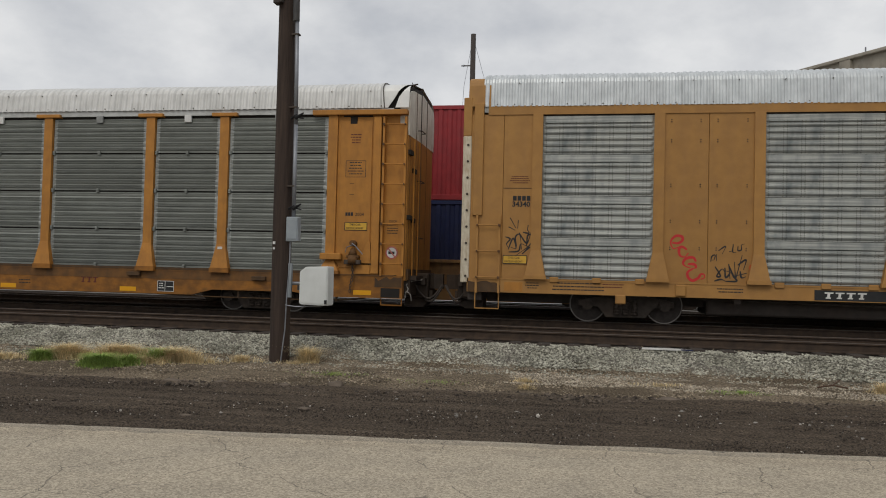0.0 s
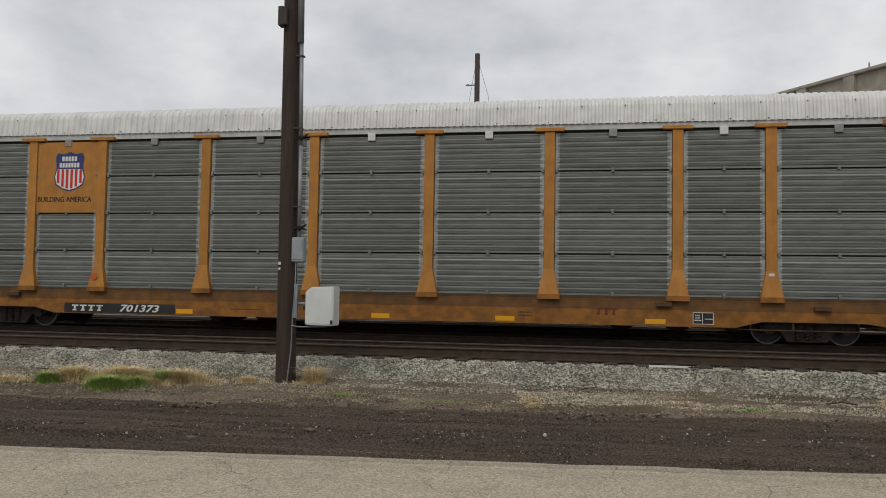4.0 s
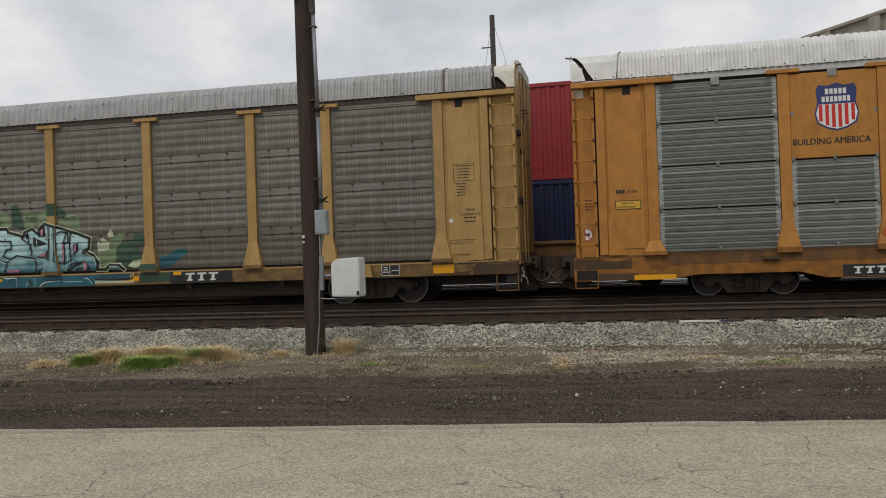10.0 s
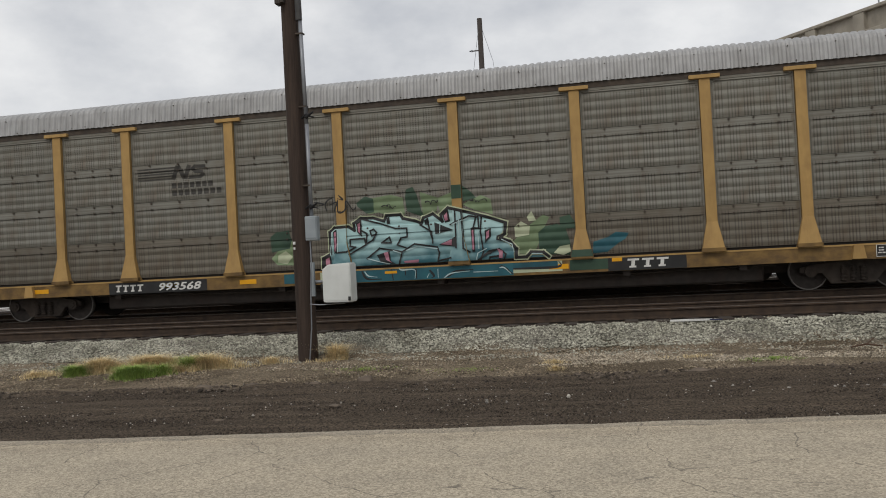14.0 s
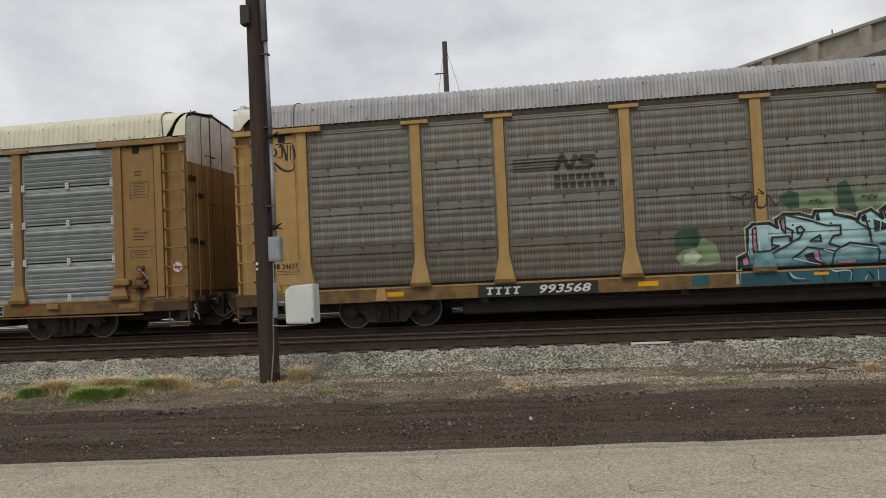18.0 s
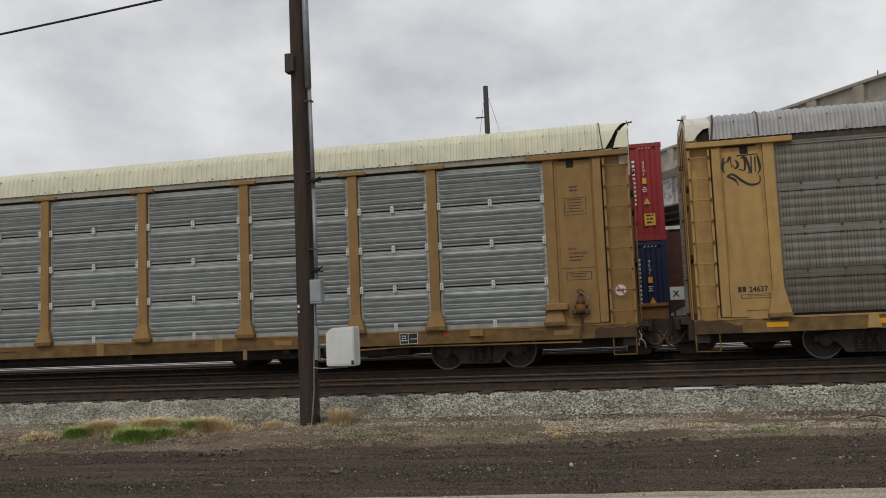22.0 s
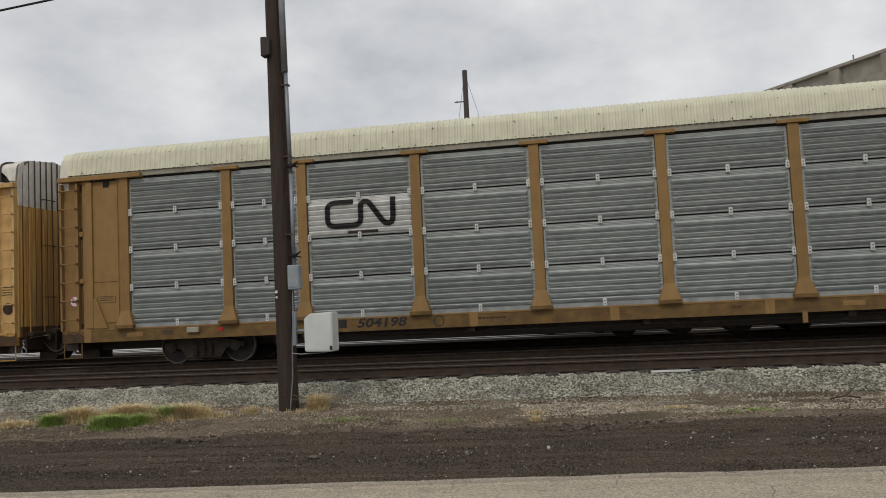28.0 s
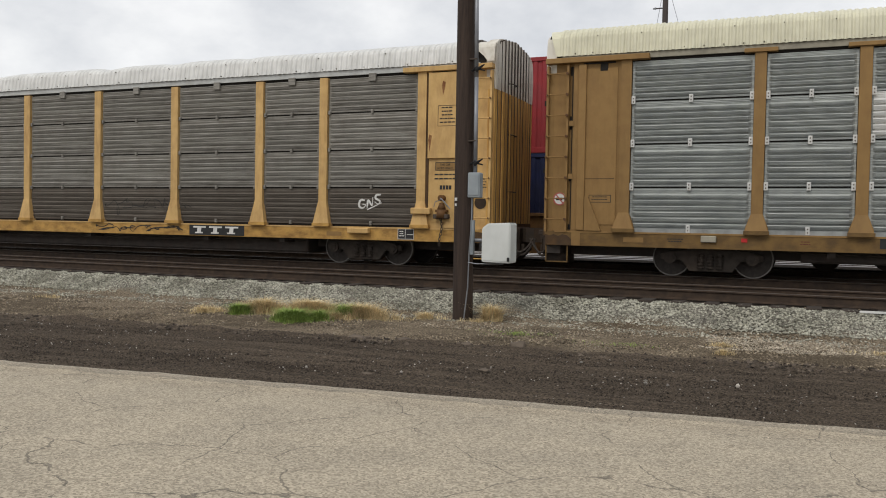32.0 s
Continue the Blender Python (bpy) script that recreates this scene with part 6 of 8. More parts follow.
def wagon_b():
    car = wagon(-18.21, "orange-yellow car-carrier wagon with grey ribbed panels and a painted shield")
    wagon_base(car, orange_paint, "belly", "orange-yellow fish-belly side sill", "white ribbed roof", roof_white, 5.73, eave=eave_white, ribbed=(12.57, 13.0), back=0.12)
    end_wall(car, 1, orange_paint, hood_white, False, 5.56, "rounded orange-yellow end door with a white top")
    end_wall(car, -1, orange_paint, hood_white, False, 5.56, "rounded orange-yellow end door with a white top", 0.16)
    side_sheets(car, "fine", galv_grey, skip=((1, 2), (1, 3)), ends=galv_bright)
    for x in POSTS[1:-1]:
        post(car, x, orange_paint, sole=0.93)
    end_bay(car, 1, orange_paint, brake=True, seed=3, sign=1.50)
    end_bay(car, -1, orange_paint, seed=4, data=0, sign=1.47, back=0.10)
    clips(car, galv_grey, True)
    tabs(car, eave_grey, white=(4, 5, 7))
    part("sill_flange", B(-11.7, 11.7, -1.58, -1.50, 0.972, 1.025), grimy_orange, car, "grime-covered flange under the panels")
    part("sill_stain", B(-11.7, 11.7, -1.566, -1.561, 0.74, 0.935), band_brown, car, "band of brown grime along the sill")
    # the emblem board in the second bay
    part("emblem_board", B(-8.93, -7.20, -1.56, -1.47, 2.92, 4.74, bevel=0.01), orange_paint, car, "flat orange-yellow emblem board")
    shield(car, -8.0, 3.98, 0.88, 1.02, -1.561)
    slogan = lettering("slogan", "BUILDING AMERICA", 0.19, black_paint, car, (-8.90, -1.563, 3.20), stretch=0.90)
    lettering("stroke_weight", "BUILDING AMERICA", 0.19, black_paint, slogan, (0, 0, 0), turn=pose(0.010, 0.004, -0.001, -90))
    number_board(car, -8.0, -4.95, 0.39, 0.63, "701373", 4, 0.24)
    caution(car, 12.17, 2.01, caution_yellow)
    part("owner_marks", marks(bmesh.new(), 12.18, 2.36, 0.20, 0.08, 3, -1.549), black_paint, car)
    lettering("digits", "2004", 0.11, black_paint, car, (12.42, -1.551, 2.36))
    small_print(car, 12.24, 4.06, 0.32, 0.26, 4, brown_marking, 11, -1.549)
    for z in (2.86, 3.12):
        part("scuff", B(12.27, 12.38, -1.5515, -1.5475, z, z + 0.012), grimy_orange, car)
    part("dirty_ledge", B(12.38, 12.86, -1.60, -1.548, 1.20, 1.235), truck_steel, car, "greasy ledge low on the door")
    caution(car, -12.66, 2.00, caution_yellow)
    part("owner_marks", marks(bmesh.new(), -12.64, 2.36, 0.20, 0.08, 3, -1.549), black_paint, car)
    lettering("digits", "2004", 0.11, black_paint, car, (-12.40, -1.551, 2.36))
    lettering("words", "DECK", 0.075, black_paint, car, (13.24, -1.463, 2.22))
    lettering("words", "CLEARANCE", 0.07, black_paint, car, (13.12, -1.463, 2.13), stretch=0.85)
    small_print(car, 13.15, 1.92, 0.36, 0.18, 3, black_paint, 13, -1.461)
    small_print(car, -13.48, 1.98, 0.36, 0.28, 4, brown_marking, 14, -1.461)
    part("maker_marks", marks(bmesh.new(), 5.28, 0.60, 0.50, 0.15, 3, -1.561, True), brown_marking, car)
    service_panel(car, 7.40, 0.43)
    grease(car, 1, 13.60, 12.95, 0.68, 0.93, 9)
    grease(car, -1, 13.60, 12.35, 0.68, 0.93, 10)
    grease(car, -1, 13.08, 12.2, 0.425, 0.60, 11)
    reflectors(car, (12.65,), 0.54)
    reflectors(car, (0.3, 3.25, 6.6, -4.7), 0.47)
    reflectors(car, (-11.85,), 0.475, w=0.45)
    small_print(car, 3.55, 0.50, 0.35, 0.14, 2, black_paint, 15)
    small_print(car, -3.6, 0.50, 1.0, 0.07, 1, brown_marking, 16)
    small_print(car, -12.0, 0.62, 0.5, 0.1, 2, brown_marking, 17)
    bm = bmesh.new()
    rod(bm, (-7.14, -1.665, 1.30), (-7.14, -1.668, 1.30), 0.085, 18)
    part("spot", bm, orange_spot, car, "round orange spot")
    part("sticker", B(8.98, 9.10, -1.615, -1.60, 1.50, 1.56), white_paint, car)
    bm = bmesh.new()
    tube(bm, [(6.9, -1.45, 0.42), (7.4, -1.47, 0.36), (8.9, -1.48, 0.33), (11.4, -1.48, 0.33), (12.3, -1.47, 0.36), (12.8, -1.45, 0.44)], 0.014, 6)
    for x in (9.5, 12.0):
        box(bm, x - 0.02, x + 0.02, -1.50, -1.46, 0.32, 0.55)
    part("low_pipe", bm, grimy_orange, car, "thin brown pipe slung under the sill")
    for x, z in ((-9.6, 0.78), (6.6, 0.80), (9.9, 0.76)):
        part("sill_step", B(x, x + 0.35, -1.66, -1.56, z, z + 0.10, bevel=0.01), grimy_orange, car)


def wagon_c():
    car = wagon(-46.71, "grimy yellow car-carrier wagon with perforated panels and a large teal graffiti")
    wagon_base(car, pale_paint, "deep", "weathered yellow side sill", "dull grey ribbed roof", roof_grey, 5.68, hood=hood_white, eave=truck_steel, torn=("notch", "notch"), ribbed=(13.04, 13.14), pitch=0.165, back=0.12)
    end_wall(car, 1, pale_paint, pale_paint, False, 5.68, "rounded weathered yellow end door")
    end_wall(car, -1, pale_paint, pale_paint, False, 5.68, "rounded weathered yellow end door", 0.14)
    side_sheets(car, "bulge", perf_grey, low=perf_brown)
    for x in POSTS[1:-1]:
        post(car, x, pale_paint)
    end_bay(car, 1, pale_paint, seed=5, data=2.83, sign=0)
    end_bay(car, -1, pale_paint, seed=6, data=0, sign=0, back=0.10)
    for x in (-12.0, 12.0):
        bm = bmesh.new()
        _, arc = roof_mesh(0, 0.5, 5.68, roof_grey)
        tube(bm, [(x, y * 1.016, 4.945 + (z - 4.93) * 1.03) for y, z in arc[:14]], 0.012, 5)
        part("roof_seam", bm, black_steel, car, "dark lapped seam across the roof")
    part("top_strip", B(-11.7, 11.7, SKIN - 0.022, SKIN + 0.02, 4.74, 4.80), perf_grey, car, "flat strip over the panels")
    # rivets on the flat bands
    bm = bmesh.new()
    for a, b in zip(POSTS, POSTS[1:]):
        for z in ROWS[1:4]:
            for f in (0.20, 0.5, 0.80):
                x = a + 0.125 + f * (b - a - 0.25)
                for dz in (-0.045, -0.195):
                    rod(bm, (x, SKIN, z + dz), (x, SKIN - 0.060, z + dz), 0.026, 6)
    r = part("band_rivets", bm, truck_steel, car)
    r["kind"] = "stuff"
    number_board(car, -7.72, -5.0, 0.64, 0.92, "993568", 4, 0.26)
    part("maker_board", B(4.80, 6.50, -1.566, -1.561, 0.645, 0.95), black_paint, car, "black board with white marks")
    part("maker_marks", marks(bmesh.new(), 5.19, 0.70, 0.95, 0.20, 3, -1.566, True), chalk, car)
    # plain dark emblem on one bay: five stripes that run into slanting bands, over two rows of letter-size blocks
    for i in range(5):
        z = 3.735 - 0.068 * i
        painted("emblem_bar", [(-6.79, z), (-5.72 - 0.02 * i, z + 0.004), (-5.71 - 0.02 * i, z + 0.038), (-6.79, z + 0.034)], faded_black, car, "bulge", label="faded dark painted stripe")
    for line, w in (([(-5.80, 3.50), (-5.69, 3.75)], 0.055), ([(-5.64, 3.75), (-5.52, 3.50)], 0.055), ([(-5.47, 3.50), (-5.37, 3.75)], 0.055),
                    ([(-4.95, 3.74), (-5.20, 3.75), (-5.28, 3.69), (-5.20, 3.63), (-5.03, 3.61), (-4.99, 3.54), (-5.07, 3.49), (-5.34, 3.49)], 0.042)):
        painted("emblem_bar", ribbon(line, w), faded_black, car, "bulge")
    for z, w, n, h in ((3.235, 1.16, 7, 0.13), (3.05, 1.39, 8, 0.135)):
        for i in range(n):
            x0 = -5.86 + w * i / n
            painted("name_mark", [(x0, z), (x0 + 0.74 * w / n, z), (x0 + 0.74 * w / n, z + h), (x0, z + h)], faded_black, car, "bulge")
    part("owner_marks", marks(bmesh.new(), -12.66, 1.52, 0.18, 0.12, 2, -1.549), black_paint, car)
    lettering("digits", "24637", 0.17, black_paint, car, (-12.43, -1.551, 1.52), stretch=0.92, bold=0.004)
    label_plate(car, -12.6, 1.38, 0.78, 0.09, 8, lines=1)
    label_plate(car, 12.04, 1.38, 0.76, 0.09, 9, lines=1)
    lettering("words", "DECK", 0.09, black_paint, car, (12.42, -1.551, 2.13))
    lettering("words", "CLEARANCE", 0.085, black_paint, car, (12.30, -1.551, 2.03))
    small_print(car, 12.36, 1.82, 0.32, 0.18, 2, black_paint, 19, -1.549)
    small_print(car, 12.2, 2.46, 0.28, 0.33, 5, black_paint, 20, -1.549)
    bm = bmesh.new()
    rod(bm, (12.08, -1.549, 1.92), (12.08, -1.553, 1.92), 0.05, 16)
    part("round_sticker", bm, white_paint, car)
    service_panel(car, 10.35, 0.68)
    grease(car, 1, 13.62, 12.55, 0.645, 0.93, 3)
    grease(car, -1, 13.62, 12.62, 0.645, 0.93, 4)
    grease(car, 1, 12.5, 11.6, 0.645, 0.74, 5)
    reflectors(car, (11.86,), 0.80, w=0.25, h=0.10)
    reflectors(car, (-11.9, -9.7, -6.0, -3.9, 3.7), 0.80)
    reflectors(car, (5.0,), 0.91, -1.5665, w=0.11)
    for x in (-10.0, 10.0):
        bm = bmesh.new()
        prism(bm, [(x - 0.14, 0.66), (x + 0.14, 0.66), (x + 0.09, 0.95), (x - 0.09, 0.95)], "y", -1.66, -1.56)
        part("jack_pad", bm, pale_paint, car)
    for x in (-12.2, 12.2):
        small_print(car, x, 0.84, 0.4, 0.1, 1, black_paint, 23)
    sprayed("graffiti", car, (
        [(-12.77, 4.51), (-12.80, 4.28), (-12.76, 4.16)], [(-12.81, 4.35), (-12.63, 4.47)], [(-12.69, 4.40), (-12.63, 4.51), (-12.61, 4.27)],
        [(-12.52, 4.44), (-12.47, 4.33), (-12.53, 4.25), (-12.58, 4.33)], [(-12.41, 4.46), (-12.33, 4.48), (-12.34, 4.21), (-12.47, 4.23)],
        [(-12.49, 4.53), (-12.04, 4.54)], [(-12.30, 4.50), (-12.23, 4.18), (-12.28, 4.13)], [(-12.19, 4.50), (-12.20, 4.10)], [(-12.11, 4.49), (-12.12, 4.14)],
        [(-12.06, 4.51), (-12.02, 4.24), (-12.07, 4.09)], [(-12.72, 4.09), (-12.59, 4.12), (-12.40, 3.96), (-12.24, 3.87), (-12.07, 3.89), (-12.03, 4.00), (-12.05, 4.06)],
        [(-12.72, 4.09), (-12.56, 4.00), (-12.49, 3.87)]), 0.020, black_paint, -1.5495, "black sprayed tag on the corner door")
    # the large piece: clouds behind, letters of cold blue with dark and cream edges
    for i, o in enumerate((
            [(-3.12, 1.97), (-2.79, 2.00), (-2.72, 1.76), (-2.79, 1.56), (-3.26, 1.48), (-3.27, 1.86)], [(-1.04, 2.55), (-0.82, 2.70), (-0.61, 2.63), (-0.61, 2.31), (-0.80, 2.29), (-1.01, 2.47)],
            [(0.21, 2.80), (0.37, 2.85), (0.46, 2.65), (0.55, 2.29), (0.61, 2.12), (0.21, 2.28), (0.17, 2.58)], [(3.28, 1.11), (3.27, 1.60), (3.44, 1.74), (3.70, 1.78), (3.89, 1.68), (3.99, 1.33), (3.97, 1.06)],
            [(3.77, 1.92), (4.00, 1.97), (4.11, 1.80), (4.11, 1.65), (3.78, 1.66)], [(1.55, 2.80), (1.77, 2.63), (1.87, 2.49), (1.57, 2.43)])):
        painted("graffiti_cloud", o, dark_spray, car, "bulge", 0.010 + 0.001 * i, "dark green sprayed cloud")
    for i, o in enumerate((
            [(-2.96, 1.64), (-2.66, 1.76), (-2.40, 1.60), (-2.30, 1.20), (-2.63, 1.14), (-3.13, 1.17), (-3.27, 1.34)], [(-0.68, 2.64), (-0.19, 2.70), (0.11, 2.61), (0.15, 2.23), (-0.21, 2.18), (-0.49, 2.30), (-0.77, 2.26)],
            [(0.90, 2.53), (1.30, 2.66), (1.30, 2.24), (1.02, 2.20)], [(1.54, 2.36), (1.98, 2.55), (2.21, 2.44), (2.25, 2.08), (1.83, 2.21)],
            [(2.65, 1.40), (3.06, 1.77), (3.39, 2.00), (3.54, 1.94), (3.40, 1.68), (3.22, 1.24), (2.96, 1.12), (2.75, 1.16)], [(0.53, 2.72), (0.97, 2.55), (0.92, 2.24), (0.59, 2.18)])):
        painted("graffiti_cloud", o, green_spray, car, "bulge", 0.004 + 0.001 * i, "pale green sprayed cloud")
    for i, o in enumerate((
            [(2.73, 1.76), (2.89, 1.88), (3.09, 1.76), (3.06, 1.56), (2.74, 1.52)], [(3.03, 1.98), (3.14, 2.10), (3.24, 1.88), (3.07, 1.87)],
            [(3.60, 1.12), (3.74, 1.26), (3.97, 1.29), (3.99, 1.13), (3.82, 1.06)], [(-3.09, 1.41), (-2.88, 1.50), (-2.71, 1.35), (-2.87, 1.18), (-3.10, 1.23)])):
        painted("graffiti_cloud", o, cream_spray, car, "bulge", 0.017 + 0.001 * i, "cream sprayed patch")
    painted("graffiti_cloud", [(4.50, 1.32), (4.82, 1.41), (5.01, 1.52), (5.29, 1.48), (5.22, 1.36), (5.06, 1.27), (4.80, 1.08), (4.48, 1.06)], teal_spray, car, "bulge", 0.008, "teal sprayed patch")
    low = lambda line: [(x, max(1.045, z)) for x, z in line]
    body = low([(-1.94, 1.05), (-1.93, 1.27), (-1.73, 1.37), (-1.73, 1.89), (-1.61, 1.99), (-1.26, 2.00), (-1.10, 1.90), (-1.12, 2.07), (-0.94, 2.18), (-0.63, 2.17), (-0.36, 2.08), (-0.30, 2.21), (0.04, 2.21),
                (0.10, 2.12), (0.40, 2.04), (0.55, 1.97), (0.60, 2.10), (0.83, 2.18), (0.99, 2.05), (1.05, 1.99), (1.02, 2.15), (1.20, 2.30), (1.69, 2.16), (2.11, 2.03), (2.54, 1.87), (2.50, 1.62), (2.40, 1.53),
                (2.61, 1.44), (2.76, 1.26), (2.75, 1.06), (2.98, 1.06), (3.09, 1.17), (3.37, 1.15), (3.49, 1.045)])
    rim = ribbon(body, 0.062)
    edge = ribbon(body, 0.034)
    painted("graffiti_edge", rim, cream_spray, car, "bulge", 0.022, "cream outline of the graffiti")
    painted("graffiti_fill", body, fade_spray, car, "bulge", 0.034, "letters fading from pale cyan to teal")
    holes = [[(-1.64, 1.94), (-1.54, 1.94), (-1.54, 1.39), (-1.64, 1.36)], [(-1.06, 2.06), (-0.92, 2.15), (-0.92, 1.73), (-1.03, 1.85)], [(-0.30, 2.14), (-0.23, 2.18), (-0.21, 2.01), (-0.29, 2.01)],
             [(0.62, 2.04), (0.72, 2.09), (0.74, 1.92), (0.63, 1.94)], [(1.06, 2.14), (1.20, 2.25), (1.24, 1.98), (1.12, 1.95)], [(-1.90, 1.26), (-1.73, 1.33), (-1.71, 1.10), (-1.90, 1.08)],
             [(0.86, 1.98), (1.30, 1.78), (0.87, 1.70)], [(0.93, 1.44), (1.37, 1.62), (1.36, 1.38)], [(1.71, 1.79), (1.80, 1.83), (1.80, 1.24), (1.73, 1.24)], [(2.04, 1.72), (2.19, 1.77), (2.18, 1.56), (2.04, 1.43)],
             [(-0.58, 1.28), (-0.26, 1.37), (-0.24, 1.13), (-0.12, 1.05), (-0.47, 1.09)], [(1.97, 1.15), (2.12, 1.26), (2.31, 1.29), (2.15, 1.17)]]
    pinks = [[(-1.61, 1.88), (-1.56, 1.89), (-1.57, 1.41), (-1.62, 1.42)], [(-1.02, 2.04), (-0.95, 2.08), (-0.96, 1.82), (-1.00, 1.87)], [(1.10, 2.12), (1.17, 2.20), (1.19, 2.01), (1.12, 1.99)],
             [(-1.86, 1.24), (-1.76, 1.29), (-1.74, 1.12), (-1.85, 1.10)], [(1.00, 1.46), (1.26, 1.56), (1.25, 1.42)], [(1.74, 1.74), (1.78, 1.76), (1.78, 1.29), (1.74, 1.29)],
             [(2.08, 1.68), (2.15, 1.72), (2.14, 1.58), (2.07, 1.51)], [(-0.40, 1.33), (-0.29, 1.35), (-0.27, 1.16), (-0.20, 1.08), (-0.35, 1.16)], [(0.09, 1.11), (0.45, 1.13), (0.44, 1.06), (0.10, 1.06)],
             [(2.31, 1.29), (2.44, 1.23), (2.43, 1.06), (2.34, 1.06), (2.36, 1.18)]]
    first = [[(-1.55, 1.39), (-1.30, 1.40), (-1.09, 1.50), (-1.23, 1.53), (-1.22, 1.69), (-0.86, 1.70), (-0.84, 1.54), (-1.04, 1.44), (-1.24, 1.34)],
             [(-0.93, 1.89), (-0.79, 1.81), (-0.83, 1.56), (-0.66, 1.64), (-0.55, 1.82), (-0.62, 1.90), (-0.71, 1.87), (-0.68, 1.75), (-0.60, 1.77)], [(-0.44, 1.57), (-0.24, 1.69), (-0.21, 1.56), (-0.44, 1.57)],
             [(-0.90, 2.16), (-0.47, 2.03), (-0.09, 1.89), (0.19, 1.88), (0.19, 1.68), (0.04, 1.66), (-0.06, 1.50), (0.19, 1.40)], [(-0.82, 1.21), (-0.50, 1.44), (-0.17, 1.38), (0.05, 1.33)],
             [(-0.03, 1.05), (0.05, 1.33), (0.36, 1.50), (0.90, 1.40), (0.95, 1.27), (0.91, 1.07), (1.24, 1.13)]]
    second = [[(0.52, 1.94), (0.78, 1.77), (0.80, 1.50)], [(0.70, 2.07), (0.73, 1.88), (0.78, 1.64)], [(1.37, 2.21), (1.37, 1.36)], [(1.52, 2.20), (1.54, 1.33), (1.67, 1.24)], [(1.24, 1.90), (1.69, 2.08), (1.90, 2.04)],
              [(1.85, 2.05), (1.78, 1.79), (1.91, 1.78), (1.90, 2.04)], [(1.98, 2.04), (1.94, 1.70), (1.99, 1.23), (1.92, 1.05)], [(2.50, 1.62), (2.33, 1.57), (2.32, 1.50), (2.58, 1.43), (2.73, 1.27), (2.72, 1.05)],
              [(1.87, 1.05), (2.09, 1.19), (2.36, 1.28), (2.51, 1.15), (2.47, 1.05)], [(2.12, 1.05), (2.14, 1.10), (2.35, 1.12), (2.37, 1.05)]]
    gleams = [[(-1.73, 1.34), (-1.67, 1.88), (-1.58, 1.95), (-1.27, 1.95)], [(-1.50, 1.90), (-1.51, 1.41)], [(-0.80, 1.21), (-0.47, 1.11), (-0.27, 1.06)], [(1.00, 1.94), (0.98, 1.73)], [(0.16, 1.36), (0.44, 1.44), (0.90, 1.36)],
              [(1.88, 1.73), (1.89, 1.31)], [(1.45, 2.13), (1.45, 1.60)], [(1.82, 1.06), (1.86, 1.21), (2.07, 1.30)], [(2.43, 1.49), (2.66, 1.37), (2.70, 1.19)], [(3.11, 1.13), (3.34, 1.12)], [(-0.17, 1.37), (0.02, 1.30)], [(1.28, 1.90), (1.66, 2.03)]]
    painted("graffiti_edge", edge, black_paint, car, "bulge", 0.036, "black outline of the graffiti")
    for i, o in enumerate(holes):
        painted("graffiti_shade", o, black_paint, car, "bulge", 0.052 + 0.001 * (i % 2), "black hollow of a letter")
    for i, line in enumerate(first + second):
        painted("graffiti_line", ribbon(line, 0.019), black_paint, car, "bulge", 0.055 + 0.004 * (i % 3), "black line of a sprayed letter")
    for i, line in enumerate(gleams):
        painted("graffiti_line", ribbon(line, 0.010), pale_spray, car, "bulge", 0.066 + 0.004 * (i % 2), "pale gleam beside a black line")
    for o in pinks:
        painted("graffiti_shade", o, pink_spray, car, "bulge", 0.072, "pink shade in the graffiti")
    # the same paint where it runs over two posts and the sill
    for x in (-1.42, 1.42):
        over_post("graffiti_on_post", rim, cream_spray, car, x, 0.002, "cream paint on a post")
        over_post("graffiti_on_post", [body], fade_spray, car, x, 0.016, "pale cyan paint on a post")
        over_post("graffiti_on_post", edge, black_paint, car, x, 0.017, "black paint on a post")
        for group in (holes, [r for line in first + second for r in ribbon(line, 0.019)]):
            over_post("graffiti_on_post", group, black_paint, car, x, 0.034)
        over_post("graffiti_on_post", [r for line in gleams for r in ribbon(line, 0.010)], pale_spray, car, x, 0.060)
        over_post("graffiti_on_post", pinks, pink_spray, car, x, 0.075)
    part("graffiti_on_post", B(1.303, 1.537, -1.59, -1.5852, 2.50, 2.82), dark_spray, car, "dark green paint on a post")
    over_post("graffiti_on_post", [[(3.9, 1.0), (4.6, 1.0), (4.6, 1.16), (3.9, 1.16)]], dark_spray, car, 4.24, 0.004, "sprayed paint on the foot of a post")
    part("graffiti_on_sill", B(-2.02, 3.78, -1.5655, -1.5605, 0.70, 0.955), cream_spray, car, "cream outline on the sill")
    part("graffiti_on_sill", B(-1.92, 2.66, -1.568, -1.5657, 0.655, 0.962), teal_spray, car, "teal paint on the sill")
    part("graffiti_on_sill", B(2.66, 3.68, -1.568, -1.5657, 0.80, 0.962), teal_spray, car, "teal paint on the sill")
    sprayed("graffiti_on_sill", car, ([(-0.97, 0.92), (-0.84, 0.73), (-0.48, 0.71)], [(-0.24, 0.94), (-0.20, 0.67)], [(0.09, 0.94), (0.11, 0.77)], [(0.36, 0.91), (0.37, 0.68)], [(0.69, 0.87), (0.79, 0.73), (0.73, 0.68)],
                                      [(1.11, 0.69), (1.33, 0.81), (1.73, 0.83)], [(2.37, 0.89), (2.50, 0.81), (2.65, 0.68)], [(-1.95, 0.94), (-1.94, 0.68)], [(2.66, 0.80), (3.68, 0.80), (3.70, 0.94)]),
            0.020, black_paint, -1.5695, "black lines of the graffiti on the sill")
